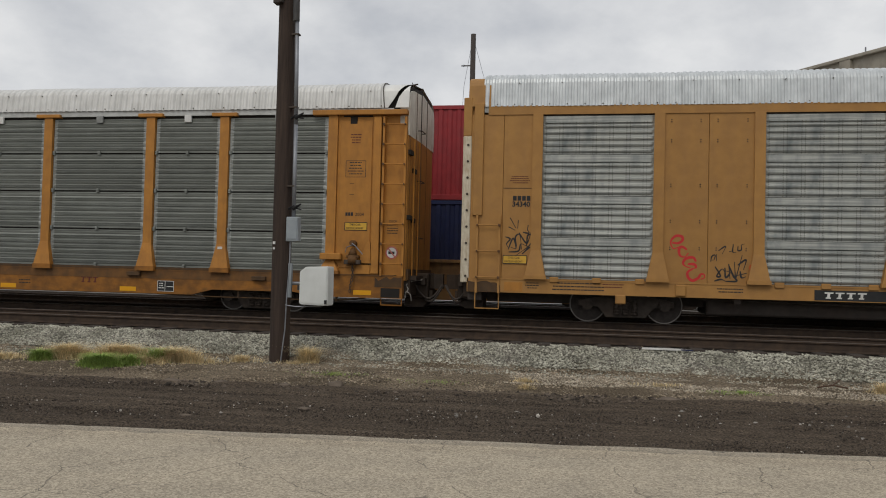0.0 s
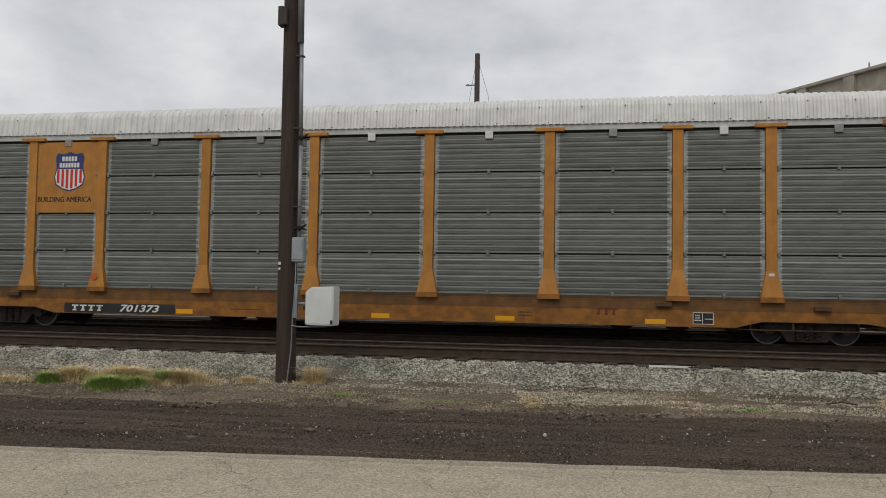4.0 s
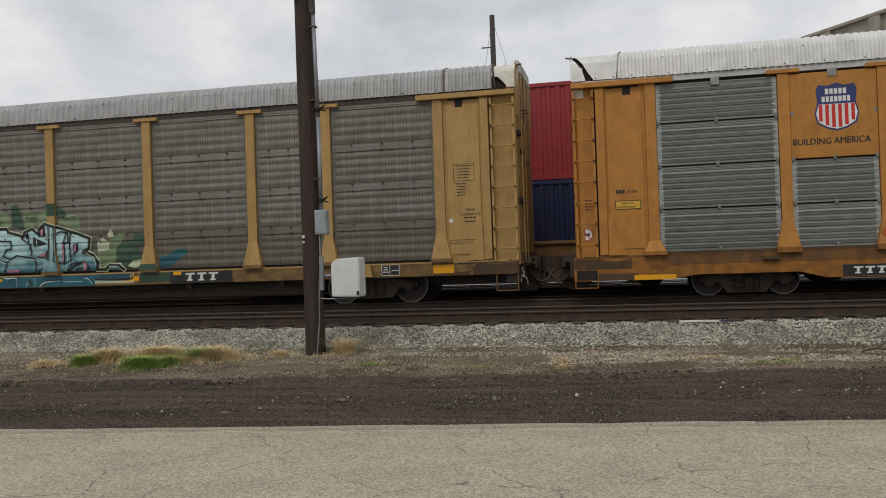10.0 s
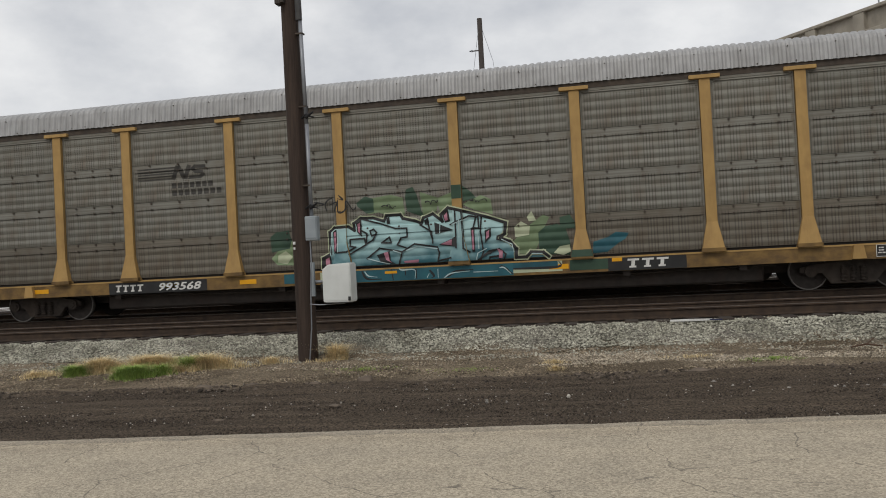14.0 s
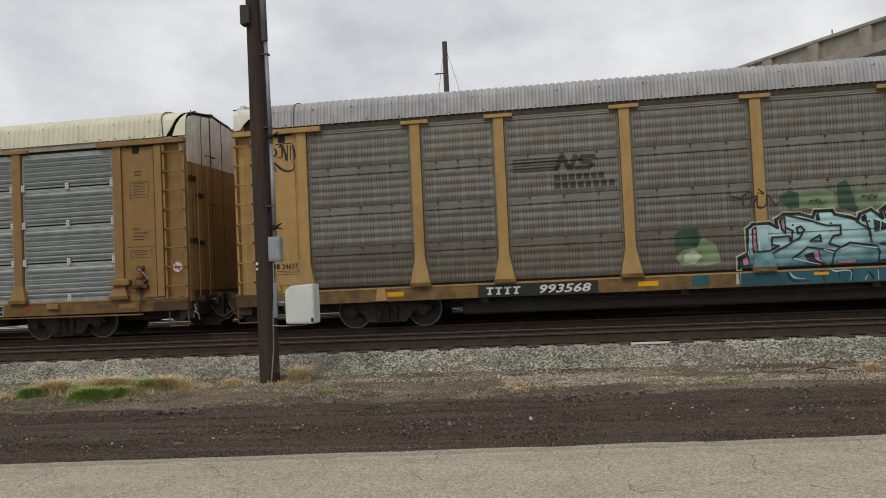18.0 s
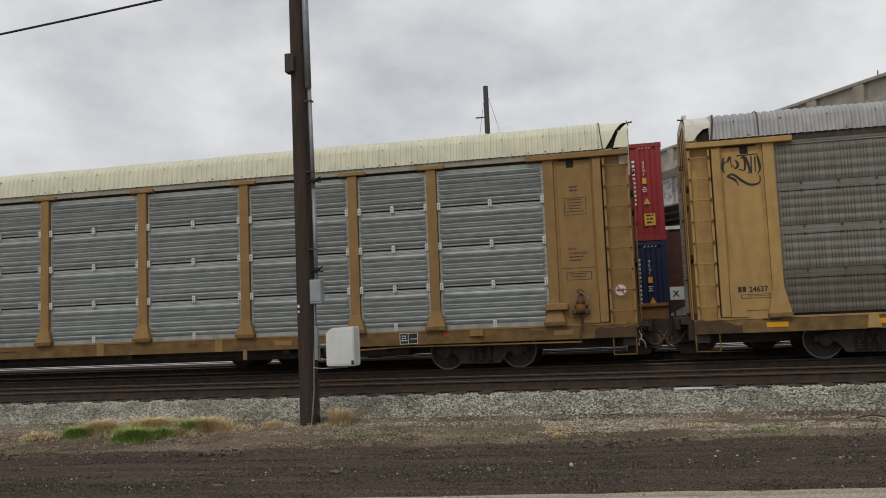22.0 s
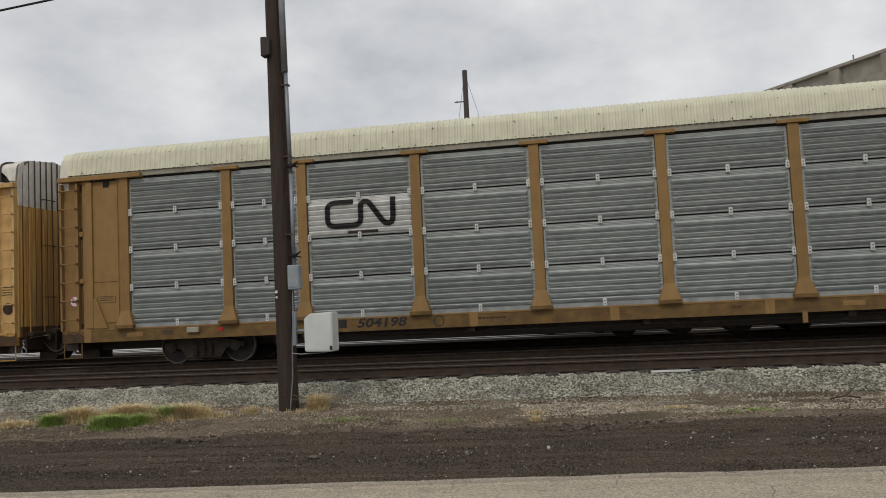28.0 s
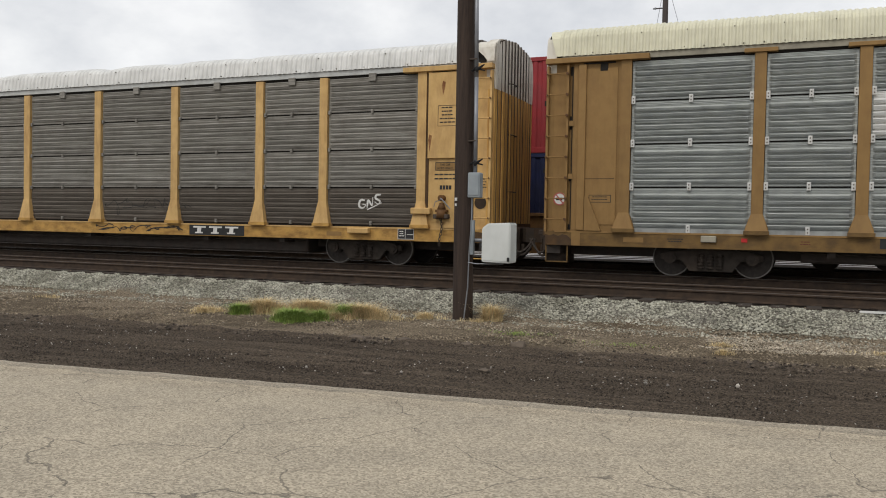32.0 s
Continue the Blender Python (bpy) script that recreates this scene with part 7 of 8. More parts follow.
    sprayed("graffiti_on_sill", car, ([(-0.90, 0.91), (-0.81, 0.80), (-0.59, 0.76)], [(-0.05, 0.94), (0.03, 0.90), (0.33, 0.89), (0.33, 0.68)], [(0.62, 0.69), (0.68, 0.79)], [(0.89, 0.89), (0.89, 0.68)],
                                      [(1.03, 0.67), (1.22, 0.77), (1.65, 0.80)], [(1.73, 0.77), (2.31, 0.77)], [(2.34, 0.84), (2.45, 0.84), (2.60, 0.70)]),
            0.011, pale_spray, -1.573, "pale lines of the graffiti on the sill")
    part("graffiti_on_sill", B(-0.40, -0.10, -1.5715, -1.5682, 0.83, 0.89), reflector, car, "amber strip left bare by the paint")
    for x0, x1, m in ((3.95, 4.80, dark_spray), (-2.95, -2.6, teal_spray)):
        part("graffiti_on_sill", B(x0, x1, -1.568, -1.5605, 0.70, 0.955), m, car, "patch of sprayed paint on the sill")
    sprayed("graffiti", car, ([(-2.08, 2.64), (-1.83, 2.57), (-2.02, 2.53)], [(-1.77, 2.40), (-1.79, 2.60), (-1.61, 2.69), (-1.63, 2.37)], [(-1.70, 2.54), (-1.50, 2.60), (-1.57, 2.39), (-1.40, 2.38)],
                              [(-1.48, 2.66), (-1.48, 2.36), (-1.31, 2.40), (-1.27, 2.62), (-1.11, 2.39), (-1.02, 2.47), (-1.14, 2.34)], [(-1.46, 2.77), (-1.35, 2.65), (-1.49, 2.69)]),
            0.013, black_paint, -1.589, "thin black sprayed tag across a post")
    for k, (x, z, w) in enumerate(((-0.42, 2.36, 0.40), (0.66, 2.40, 0.32), (1.72, 2.36, 0.40))):
        scrawl("graffiti", car, x, z, w, 0.13, black_paint, 80 + k, 0.011, -1.56, 6, "small black sprayed words")


def wagon_d():
    car = wagon(-75.19, "tan-yellow car-carrier wagon with bright zinc panels and a white emblem panel")
    wagon_base(car, tan_paint, "deep", "tan-yellow side sill", "cream ribbed roof", roof_cream, 5.75, eave=eave_tan, ribbed=(13.40, 13.02), torn=("flap", "slit"), pitch=0.137, belly=0.38, rise=0.024)
    end_wall(car, 1, tan_paint, hood_white, False, 5.66, "rounded tan-yellow end door with a white top")
    end_wall(car, -1, tan_paint, hood_white, False, 5.66, "rounded tan-yellow end door with a white top")
    side_sheets(car, "coarse", galv_bright)
    for x in POSTS[1:-1]:
        post(car, x, tan_paint, cap=0.33, knee=1.40)
    end_bay(car, 1, tan_paint, brake=True, seed=7, data=3.46)
    end_bay(car, -1, tan_paint, seed=8, data=0, open_gap=True)
    clips(car, white_paint, True, True)
    part("skirt", B(-11.7, 11.7, -1.55, -1.48, 0.955, 1.06), eave_grey, car, "grey skirt strip under the panels")
    label_plate(car, 12.14, 1.97, 0.56, 0.19, 10, lines=2)
    part("door_seam", B(12.04, 12.79, -1.5505, -1.545, 2.235, 2.25), grimy_orange, car)
    label_plate(car, -12.62, 1.62, 0.5, 0.17, 12, lines=2)
    lettering("words", "DECK", 0.075, black_paint, car, (12.2, -1.551, 2.66))
    lettering("words", "CLEARANCE", 0.075, black_paint, car, (12.2, -1.551, 2.56))
    small_print(car, 12.2, 2.37, 0.34, 0.15, 2, black_paint, 24, -1.549)
    small_print(car, 12.26, 3.97, 0.24, 0.16, 2, black_paint, 25, -1.549)
    # the white panel with a plain black device
    painted("emblem_field", [(-6.93, 2.95), (-4.38, 2.95), (-4.38, 3.86), (-6.93, 3.86)], white_paint, car, "coarse", 0.004, "white painted field")

    def stroke(pts, w=0.066):
        line = [Vector(p) for p in pts]
        sides = []
        for k, p in enumerate(line):
            d = (line[min(k + 1, len(line) - 1)] - line[max(k - 1, 0)]).normalized()
            n = Vector((-d.y, d.x)) * w
            sides.append(((p.x + n.x, p.y + n.y), (p.x - n.x, p.y - n.y)))
        painted("emblem_stroke", [[a[0], a[1], b[1], b[0]] for a, b in zip(sides, sides[1:])], black_paint, car, "coarse", 0.012, "black painted band")

    stroke([(-5.80, 3.74), (-6.26, 3.74), (-6.35, 3.725), (-6.42, 3.68), (-6.45, 3.60), (-6.45, 3.31), (-6.42, 3.23), (-6.35, 3.185), (-6.26, 3.17), (-5.80, 3.17), (-5.71, 3.185), (-5.65, 3.23), (-5.62, 3.31), (-5.62, 3.60),
            (-5.60, 3.68), (-5.54, 3.73), (-5.46, 3.73), (-5.40, 3.69), (-5.08, 3.24), (-5.01, 3.185), (-4.93, 3.17), (-4.86, 3.20), (-4.83, 3.27), (-4.82, 3.36), (-4.82, 3.80)])
    painted("emblem_line", [(-5.95, 2.98), (-5.20, 2.98), (-5.20, 3.04), (-5.95, 3.04)], black_steel, car, "coarse", 0.010, "small black line")
    part("owner_marks", marks(bmesh.new(), -6.75, 0.73, 0.72, 0.20, 3, -1.561), black_paint, car)
    lettering("digits", "504198", 0.295, black_paint, car, (-5.82, -1.563, 0.73), stretch=1.36, shear=0.2, bold=0.008)
    bm = bmesh.new()
    ring_band(bm, (-3.82, 0.80), 0.105, 0.125, -1.564, -1.561, 24)
    part("ring_mark", bm, black_paint, car)
    for x, w, n, ink, sd in ((-3.1, 0.9, 1, black_paint, 27), (-0.3, 0.9, 2, brown_marking, 28), (2.7, 0.25, 1, brown_marking, 29), (11.2, 0.4, 2, black_paint, 30), (-10.9, 0.4, 2, black_paint, 33), (-8.2, 0.2, 2, brown_marking, 34)):
        small_print(car, x, 0.75, w, 0.10, n, ink, sd)
    service_panel(car, 8.15, 0.66)
    grease(car, 1, 13.62, 12.7, 0.645, 0.90, 7)
    grease(car, -1, 13.62, 12.9, 0.645, 0.90, 8)
    reflectors(car, (12.0, -11.6, 5.2), 0.80, material=tan_paint)
    for x in (9.28, -9.28):
        part("marker_lamp", B(x - 0.06, x + 0.06, -1.575, -1.56, 0.80, 0.88), red_paint, car, "small red marker")
    for x in (-10.0, 10.0):
        part("jack_pad", B(x - 0.16, x + 0.16, -1.64, -1.56, 0.78, 0.92, bevel=0.015), eave_tan if x < 0 else tan_paint, car, "small lift pad on the sill")
    for x in (-12.9, -3.0, 0.2, 3.5):
        part("sill_rib", B(x - 0.10, x + 0.10, -1.57, -1.555, 0.64, 0.95), tan_paint, car)
    for x, z in ((4.2, 0.52), (6.1, 0.46)):
        part("sill_hook", B(x - 0.05, x + 0.05, -1.58, -1.52, z - 0.10, 0.66), tan_paint, car)
    bm = bmesh.new()
    tube(bm, [(6.3, -1.50, 0.52), (8.2, -1.5, 0.60), (12.4, -1.52, 0.57)], 0.02, 6)
    part("brake_rod", bm, tan_paint, car)


def wagon_e():
    car = wagon(-103.80, "warm yellow car-carrier wagon with sooty panels and dented white roof")
    wagon_base(car, bright_paint, "deep", "warm yellow side sill with scribbles", "dented white ribbed roof", roof_white, 5.62, eave=eave_white, pitch=0.15, torn=("notch", "notch"), hood=hood_white,
               dents=((1.6, 0.4, 0.10), (4.0, 0.5, 0.08), (-3.0, 0.6, 0.08), (6.5, 0.3, 0.06)))
    end_wall(car, 1, streaked_paint, hood_white, True, 5.70, "folded rust-streaked yellow end door with a white top")
    end_wall(car, -1, streaked_paint, hood_white, True, 5.70, "folded rust-streaked yellow end door with a white top")
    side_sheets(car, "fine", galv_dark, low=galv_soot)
    for x in POSTS[1:-1]:
        post(car, x, bright_paint, cap=0)
    end_bay(car, 1, bright_paint, brake=True, seed=13, data=0, sign=0)
    end_bay(car, -1, bright_paint, seed=14)
    clips(car, galv_dark, True)
    tabs(car, galv_dark, 0.10)
    for x, z, h in ((12.06, 3.12, 0.30), (12.40, 4.40, 0.22), (12.80, 4.10, 0.20)):
        bm = bmesh.new()
        prism(bm, [(x - 0.035, z), (x, z - h), (x + 0.05, z - 0.02), (x + 0.06, z + 0.09), (x - 0.01, z + 0.12)], "y", -1.6185, -1.612)
        part("rust_stain", bm, rust_bleed, car, "brown rust stain running down the door")
    part("door_leaf", B(12.01, 12.97, -1.616, -1.54, 2.66, 4.73, bevel=0.008), bright_paint, car, "upper leaf of the corner door")
    part("leaf_gap", B(11.95, 12.008, -1.56, -1.53, 1.40, 4.72), grimy_orange, car, "rusty slot beside the door leaf")
    label_plate(car, 12.27, 3.43, 0.50, 0.50, 13, y=-1.6165)
    caution(car, 12.20, 2.37, tan_paint)
    small_print(car, 12.13, 2.10, 0.68, 0.20, 2, black_paint, 35, -1.549)
    small_print(car, 13.17, 1.92, 0.33, 0.26, 4, black_paint, 36, -1.461)
    part("owner_marks", marks(bmesh.new(), 12.32, 1.91, 0.32, 0.10, 4, -1.549), black_paint, car)
    part("maker_board", B(4.78, 6.62, -1.566, -1.561, 0.655, 0.95), black_paint, car, "black board with white marks")
    part("maker_marks", marks(bmesh.new(), 4.86, 0.70, 1.62, 0.20, 3, -1.566, True), chalk, car)
    service_panel(car, 11.22, 0.68)
    grease(car, 1, 13.62, 12.9, 0.645, 0.92, 6)
    reflectors(car, (9.4, -4, -9), 0.78, material=tan_paint)
    part("jack_pad", B(9.85, 10.45, -1.70, -1.56, 0.80, 0.94, bevel=0.02), bright_paint, car)
    sprayed("graffiti", car, ([(10.26, 1.64), (10.14, 1.64), (10.10, 1.50), (10.20, 1.44), (10.29, 1.52), (10.20, 1.54)], [(10.33, 1.45), (10.36, 1.64), (10.47, 1.51), (10.49, 1.72)],
                              [(10.71, 1.78), (10.59, 1.77), (10.57, 1.69), (10.69, 1.62), (10.64, 1.55), (10.54, 1.60)], [(10.33, 1.40), (10.74, 1.58)]),
            0.020, chalk, -1.530, "white sprayed tag on a dark panel")
    scrawl("graffiti", car, 1.4, 0.70, 3.2, 0.24, black_paint, 62, 0.016, -1.564, 14, "thin dark scribble along the sill")
    scrawl("graffiti", car, 1.7, 1.15, 3.3, 0.55, black_paint, 63, 0.009, -1.545, 14, "thin dark scribble over the panels")
    bm = bmesh.new()
    rod(bm, (13.35, -1.459, 1.60), (13.35, -1.475, 1.60), 0.15, 20)
    part("old_sign", bm, rail_rust, car, "worn rust-brown round sign")


wagon_a()
wagon_b()
wagon_c()
wagon_d()
wagon_e()


# ---------------------------------------------------------------- parked container cars
def container(x0, x1, z0, h, paint, label, marks_ink, seed, stack_marks=True, at_right=True):
    """A steel freight container with upright folds, corner posts and castings."""
    c = empty("freight_container", pose(x0, WELL_Y - 1.22, z0))
    tagged(c, label, "container", "parked freight containers")
    w = x1 - x0
    bm = bmesh.new()
    n = int((w - 0.3) / 0.28)
    p = (w - 0.3) / n
    verts = []
    for i in range(n):
        for dx, d in ((0.0, 0.0), (0.34, 0.0), (0.5, 0.036), (0.84, 0.036)):
            verts.append((0.15 + (i + dx) * p, d))
    verts.append((w - 0.15, 0.0))
    lo = [bm.verts.new((x, 0.02 + d, 0.16)) for x, d in verts]
    hi = [bm.verts.new((x, 0.02 + d, h - 0.12)) for x, d in verts]
    for i in range(len(verts) - 1):
        bm.faces.new((lo[i], lo[i + 1], hi[i + 1], hi[i]))
    part("side_wall", bm, paint, c)
    part("far_wall", B(0.1, w - 0.1, 2.36, 2.42, 0.1, h - 0.1), paint, c)
    part("top", B(0.05, w - 0.05, 0.05, 2.40, h - 0.05, h - 0.01), paint, c)
    part("floor_frame", B(0.05, w - 0.05, 0.05, 2.40, 0.02, 0.14), paint, c)
    part("top_rail", B(0, w, 0.0, 0.08, h - 0.12, h, bevel=0.008), paint, c)
    part("bottom_rail", B(0, w, 0.0, 0.10, 0, 0.16, bevel=0.008), paint, c)
    for x in (0, w - 0.15):
        part("corner_post", B(x, x + 0.15, 0.0, 0.16, 0.16, h - 0.12, bevel=0.008), paint, c)
        part("end_wall", B(x + 0.03, x + 0.10, 0.16, 2.36, 0.16, h - 0.12), paint, c)
        for z in (0, h - 0.14):
            part("corner_casting", B(x - 0.005, x + 0.17, -0.006, 0.17, z - 0.004, z + 0.144, bevel=0.01), paint, c)
    if stack_marks:
        x = w - 0.55
        for i, ch in enumerate("45G1"):
            lettering("code", ch, 0.13, marks_ink, c, (x, -0.002, h - 0.62 - 0.115 * i))
        bm = bmesh.new()
        for i in range(11):
            box(bm, x - 0.29, x - 0.21, -0.004, -0.001, h - 0.57 - 0.125 * i, h - 0.50 - 0.125 * i)
        part("upright_marks", bm, marks_ink, c)
        bm = bmesh.new()
        for i in range(4):
            u = x - 0.10 + 0.10 * i
            prism(bm, [(u, h - 0.17), (u + 0.03, h - 0.17), (u + 0.08, h - 0.125), (u + 0.05, h - 0.125)], "y", -0.010, -0.001)
        part("hazard_stripes", bm, marks_ink, c)
        part("placard", B(x - 0.02, x + 0.10, -0.008, -0.002, h - 1.20, h - 1.03), caution_yellow, c)
        part("small_print", bars(bmesh.new(), x - 0.03, h - 1.47, 0.14, 0.18, 3, -0.001, seed=seed), marks_ink, c)
        part("triangle", prism(bmesh.new(), [(x - 0.02, h - 1.80), (x + 0.18, h - 1.80), (x + 0.08, h - 1.61)], "y", -0.006, -0.002), caution_yellow, c)
        if paint is cont_red:
            n = part("yellow_notice", B(x - 0.02, x + 0.29, -0.008, -0.002, h - 2.43, h - 2.08), caution_yellow, c)
            part("notice_print", bars(bmesh.new(), x + 0.02, h - 2.41, 0.23, 0.31, 3, -0.0085, seed=seed + 5), black_paint, n)
    return c


container(-11.03, 1.16, 3.87, 2.87, cont_red, "red hi-cube container stacked on a navy container", chalk, 1)
container(-11.03, 1.16, 0.97, 2.88, cont_blue, "navy hi-cube container standing low in a well car", chalk, 2)
slate = container(4.50, 16.7, 0.92, 2.50, cont_green, "slate-green container with blue squares standing in a well car", chalk, 3, stack_marks=False)
sq = part("white_square", B(0.74, 1.16, -0.010, -0.002, 1.72, 2.14), white_paint, slate, "white square with a navy ring")
part("ring", ring_band(bmesh.new(), (0.95, 1.93), 0.085, 0.145, -0.014, -0.0105, 24), blue_paint, sq)
sq = part("blue_square", B(0.30, 0.72, -0.010, -0.002, 1.72, 2.14), blue_paint, slate, "navy square with white bars")
for x in (0.37, 0.48, 0.59):
    part("bar", B(x, x + 0.06, -0.014, -0.0105, 1.80, 2.05), chalk, sq)
sq = part("blue_square", B(1.18, 1.60, -0.010, -0.002, 1.72, 2.14), blue_paint, slate, "navy square with a white corner shape")
part("corner_shape", prism(bmesh.new(), [(1.28, 1.80), (1.52, 1.80), (1.52, 1.88), (1.37, 1.88), (1.37, 2.06), (1.28, 2.06)], "y", -0.014, -0.0105), chalk, sq)


def well_car(x0, x1, label):
    """A low container car: two long side walls, end platforms, bogie and coupler."""
    c = empty("well_car", pose(0, WELL_Y, RAIL))
    tagged(c, label, "railway wagon", "parked container cars")
    for s in (-1, 1):
        bm = bmesh.new()
        prism(bm, [(x0 + 1.2, 0.40), (x0 + 1.9, 0.25), (x1 - 1.9, 0.25), (x1 - 1.2, 0.40), (x1 - 1.2, 1.38), (x0 + 1.2, 1.38)], "y", s * 1.32 - 0.05, s * 1.32 + 0.05)
        part("side_wall", bm, well_tan, c)
        part("top_chord", B(x0 + 1.2, x1 - 1.2, s * 1.36 - 0.09, s * 1.36 + 0.09, 1.36, 1.46, bevel=0.01), well_tan, c)
    part("floor", B(x0 + 1.3, x1 - 1.3, -1.25, 1.25, 0.26, 0.34), black_steel, c)
    for e, s in ((x0, -1), (x1, 1)):
        lo, hi = sorted((e - s * 1.3, e))
        part("end_platform", B(lo, hi, -1.3, 1.3, 0.75, 1.0, bevel=0.02), black_steel, c)
        part("bulkhead", B(min(e - s * 1.3, e - s * 1.2), max(e - s * 1.3, e - s * 1.2), -1.3, 1.3, 0.7, 1.42), well_tan, c)
        truck_like = bmesh.new()
        rod(truck_like, (e - s * 0.3, -0.85, 0.42), (e - s * 0.3, 0.85, 0.42), 0.42, 20)
        rod(truck_like, (e - s * 1.9, -0.85, 0.42), (e - s * 1.9, 0.85, 0.42), 0.42, 20)
        box(truck_like, min(e - s * 2.2, e), max(e - s * 2.2, e), -1.0, -0.88, 0.35, 0.62)
        part("bogie", truck_like, truck_steel, c)
        bm = bmesh.new()
        tube(bm, [(e, -1.25, 0.72), (e, -1.25, 1.55), (e - s * 0.5, -1.25, 1.55), (e - s * 0.5, -1.25, 0.95)], 0.02, 6)
        part("hand_rail", bm, truck_steel, c)
        part("coupler_bar", B(min(e, e + s * 0.6), max(e, e + s * 0.6), -0.13, 0.13, 0.72, 0.98, bevel=0.02), truck_steel, c)
    return c


well_a = well_car(-12.6, 2.3, "sooty tan well car carrying stacked red and navy containers")
well_b = well_car(3.35, 18.3, "sooty tan well car carrying a slate-green container")
lettering("load_mark", "125-T", 0.26, chalk, well_b, (3.55, -1.312, 0.78))
part("end_board", B(1.17, 2.05, -1.33, -1.30, 1.53, 1.90), white_paint, well_a, "small white board with a black cross")
for x in (1.25, 1.92):
    part("board_bracket", B(x, x + 0.06, -1.30, -1.26, 0.95, 1.86), truck_steel, well_a)
lettering("mark", "X", 0.24, black_paint, well_a, (1.25, -1.332, 1.62), bold=0.006)
part("board_marks", B(1.62, 1.80, -1.333, -1.3305, 1.66, 1.80), black_paint, well_a)
bm = bmesh.new()
rod(bm, (4.05, -1.1, 1.05), (4.05, -1.1, 1.40), 0.16, 12)
rod(bm, (4.05, -1.1, 1.40), (4.15, -1.3, 1.45), 0.03, 6)
part("brake_wheel_box", bm, truck_steel, well_b)

# ---------------------------------------------------------------- gondolas on the far track
GONDOLAS = []


def gondola(start, paint, label, emblem=False):
    c = empty("gondola_wagon", pose(start, FAR_Y, RAIL))
    tagged(c, label, "railway wagon", "gondolas on the far track")
    GONDOLAS.append((c, start))
    bm = bmesh.new()
    prism(bm, [(-7.45, 4.08), (-7.45, 1.9), (-5.6, 1.05), (5.6, 1.05), (7.45, 1.9), (7.45, 4.08)], "y", -1.5, -1.42)
    part("side_wall", bm, paint, c)
    bm = bmesh.new()
    prism(bm, [(-7.45, 4.08), (-7.45, 1.9), (-5.6, 1.05), (5.6, 1.05), (7.45, 1.9), (7.45, 4.08)], "y", 1.42, 1.5)
    part("side_wall", bm, paint, c)
    for x in (-7.45, 7.37):
        part("end_wall", B(x, x + 0.08, -1.42, 1.42, 1.9, 4.08), paint, c)
    part("floor", B(-5.6, 5.6, -1.42, 1.42, 1.0, 1.06), black_steel, c)
    part("top_rail", B(-7.5, 7.5, -1.58, -1.42, 4.02, 4.14, bevel=0.01), white_paint if paint in (gon_grey, gon_brown) else paint, c)
    me = mesh_of(B(-0.06, 0.06, -0.12, 0, 1.2, 4.02), "side_rib", paint)
    for i in range(12):
        again("side_rib", me, c, (-7.2 + i * 1.309, -1.5, 0))
    part("side_sill", B(-7.5, 7.5, -1.5, -1.38, 0.82, 1.08), paint, c)
    part("center_beam", B(-7.6, 7.6, -0.3, 0.3, 0.6, 1.0), black_steel, c)
    for x in (-5.9, 5.9):
        bm = bmesh.new()
        for d in (-0.88, 0.88):
            rod(bm, (x + d, -0.8, 0.42), (x + d, 0.8, 0.42), 0.45, 20)
        box(bm, x - 1.15, x + 1.15, -1.0, -0.88, 0.36, 0.62)
        part("bogie", bm, truck_steel, c)
    bm = bmesh.new()
    for x in (-7.3, -6.8):
        rod(bm, (x, -1.56, 1.0), (x, -1.56, 3.9), 0.02, 6)
    for i in range(7):
        rod(bm, (-7.3, -1.56, 1.2 + 0.42 * i), (-6.8, -1.56, 1.2 + 0.42 * i), 0.016, 6)
    part("ladder", bm, paint, c)
    if paint in (gon_slate, gon_grey):
        rng = random.Random(len(GONDOLAS))
        x = -7.2
        while x < 6.2:
            w = rng.uniform(0.7, 1.9)
            part("load_block", B(x, min(7.2, x + w), -1.2, 1.2, 3.2, rng.uniform(4.38, 4.50), bevel=0.02), concrete, c, "pale concrete block of the load")
            x += w + rng.uniform(0.05, 0.6)
    if emblem:
        part("emblem", B(5.2, 5.65, -1.512, -1.502, 2.65, 3.25), white_paint, c, "small white emblem block")
        part("emblem_bars", marks(bmesh.new(), 5.24, 2.70, 0.36, 0.26, 3, -1.512), paint, c)
    return c


gondola(9.79, gon_slate, "slate-green high-sided gondola wagon")
gondola(-6.11, gon_grey, "chalky grey high-sided gondola wagon with a white top rail")
gondola(-22.01, gon_red, "oxide-red high-sided gondola wagon with a small white emblem", True)
gondola(-37.91, gon_brown, "rust-brown high-sided gondola wagon")

# ---------------------------------------------------------------- concrete overpass
ALONG = Vector((0.5594, -0.8289, 0))


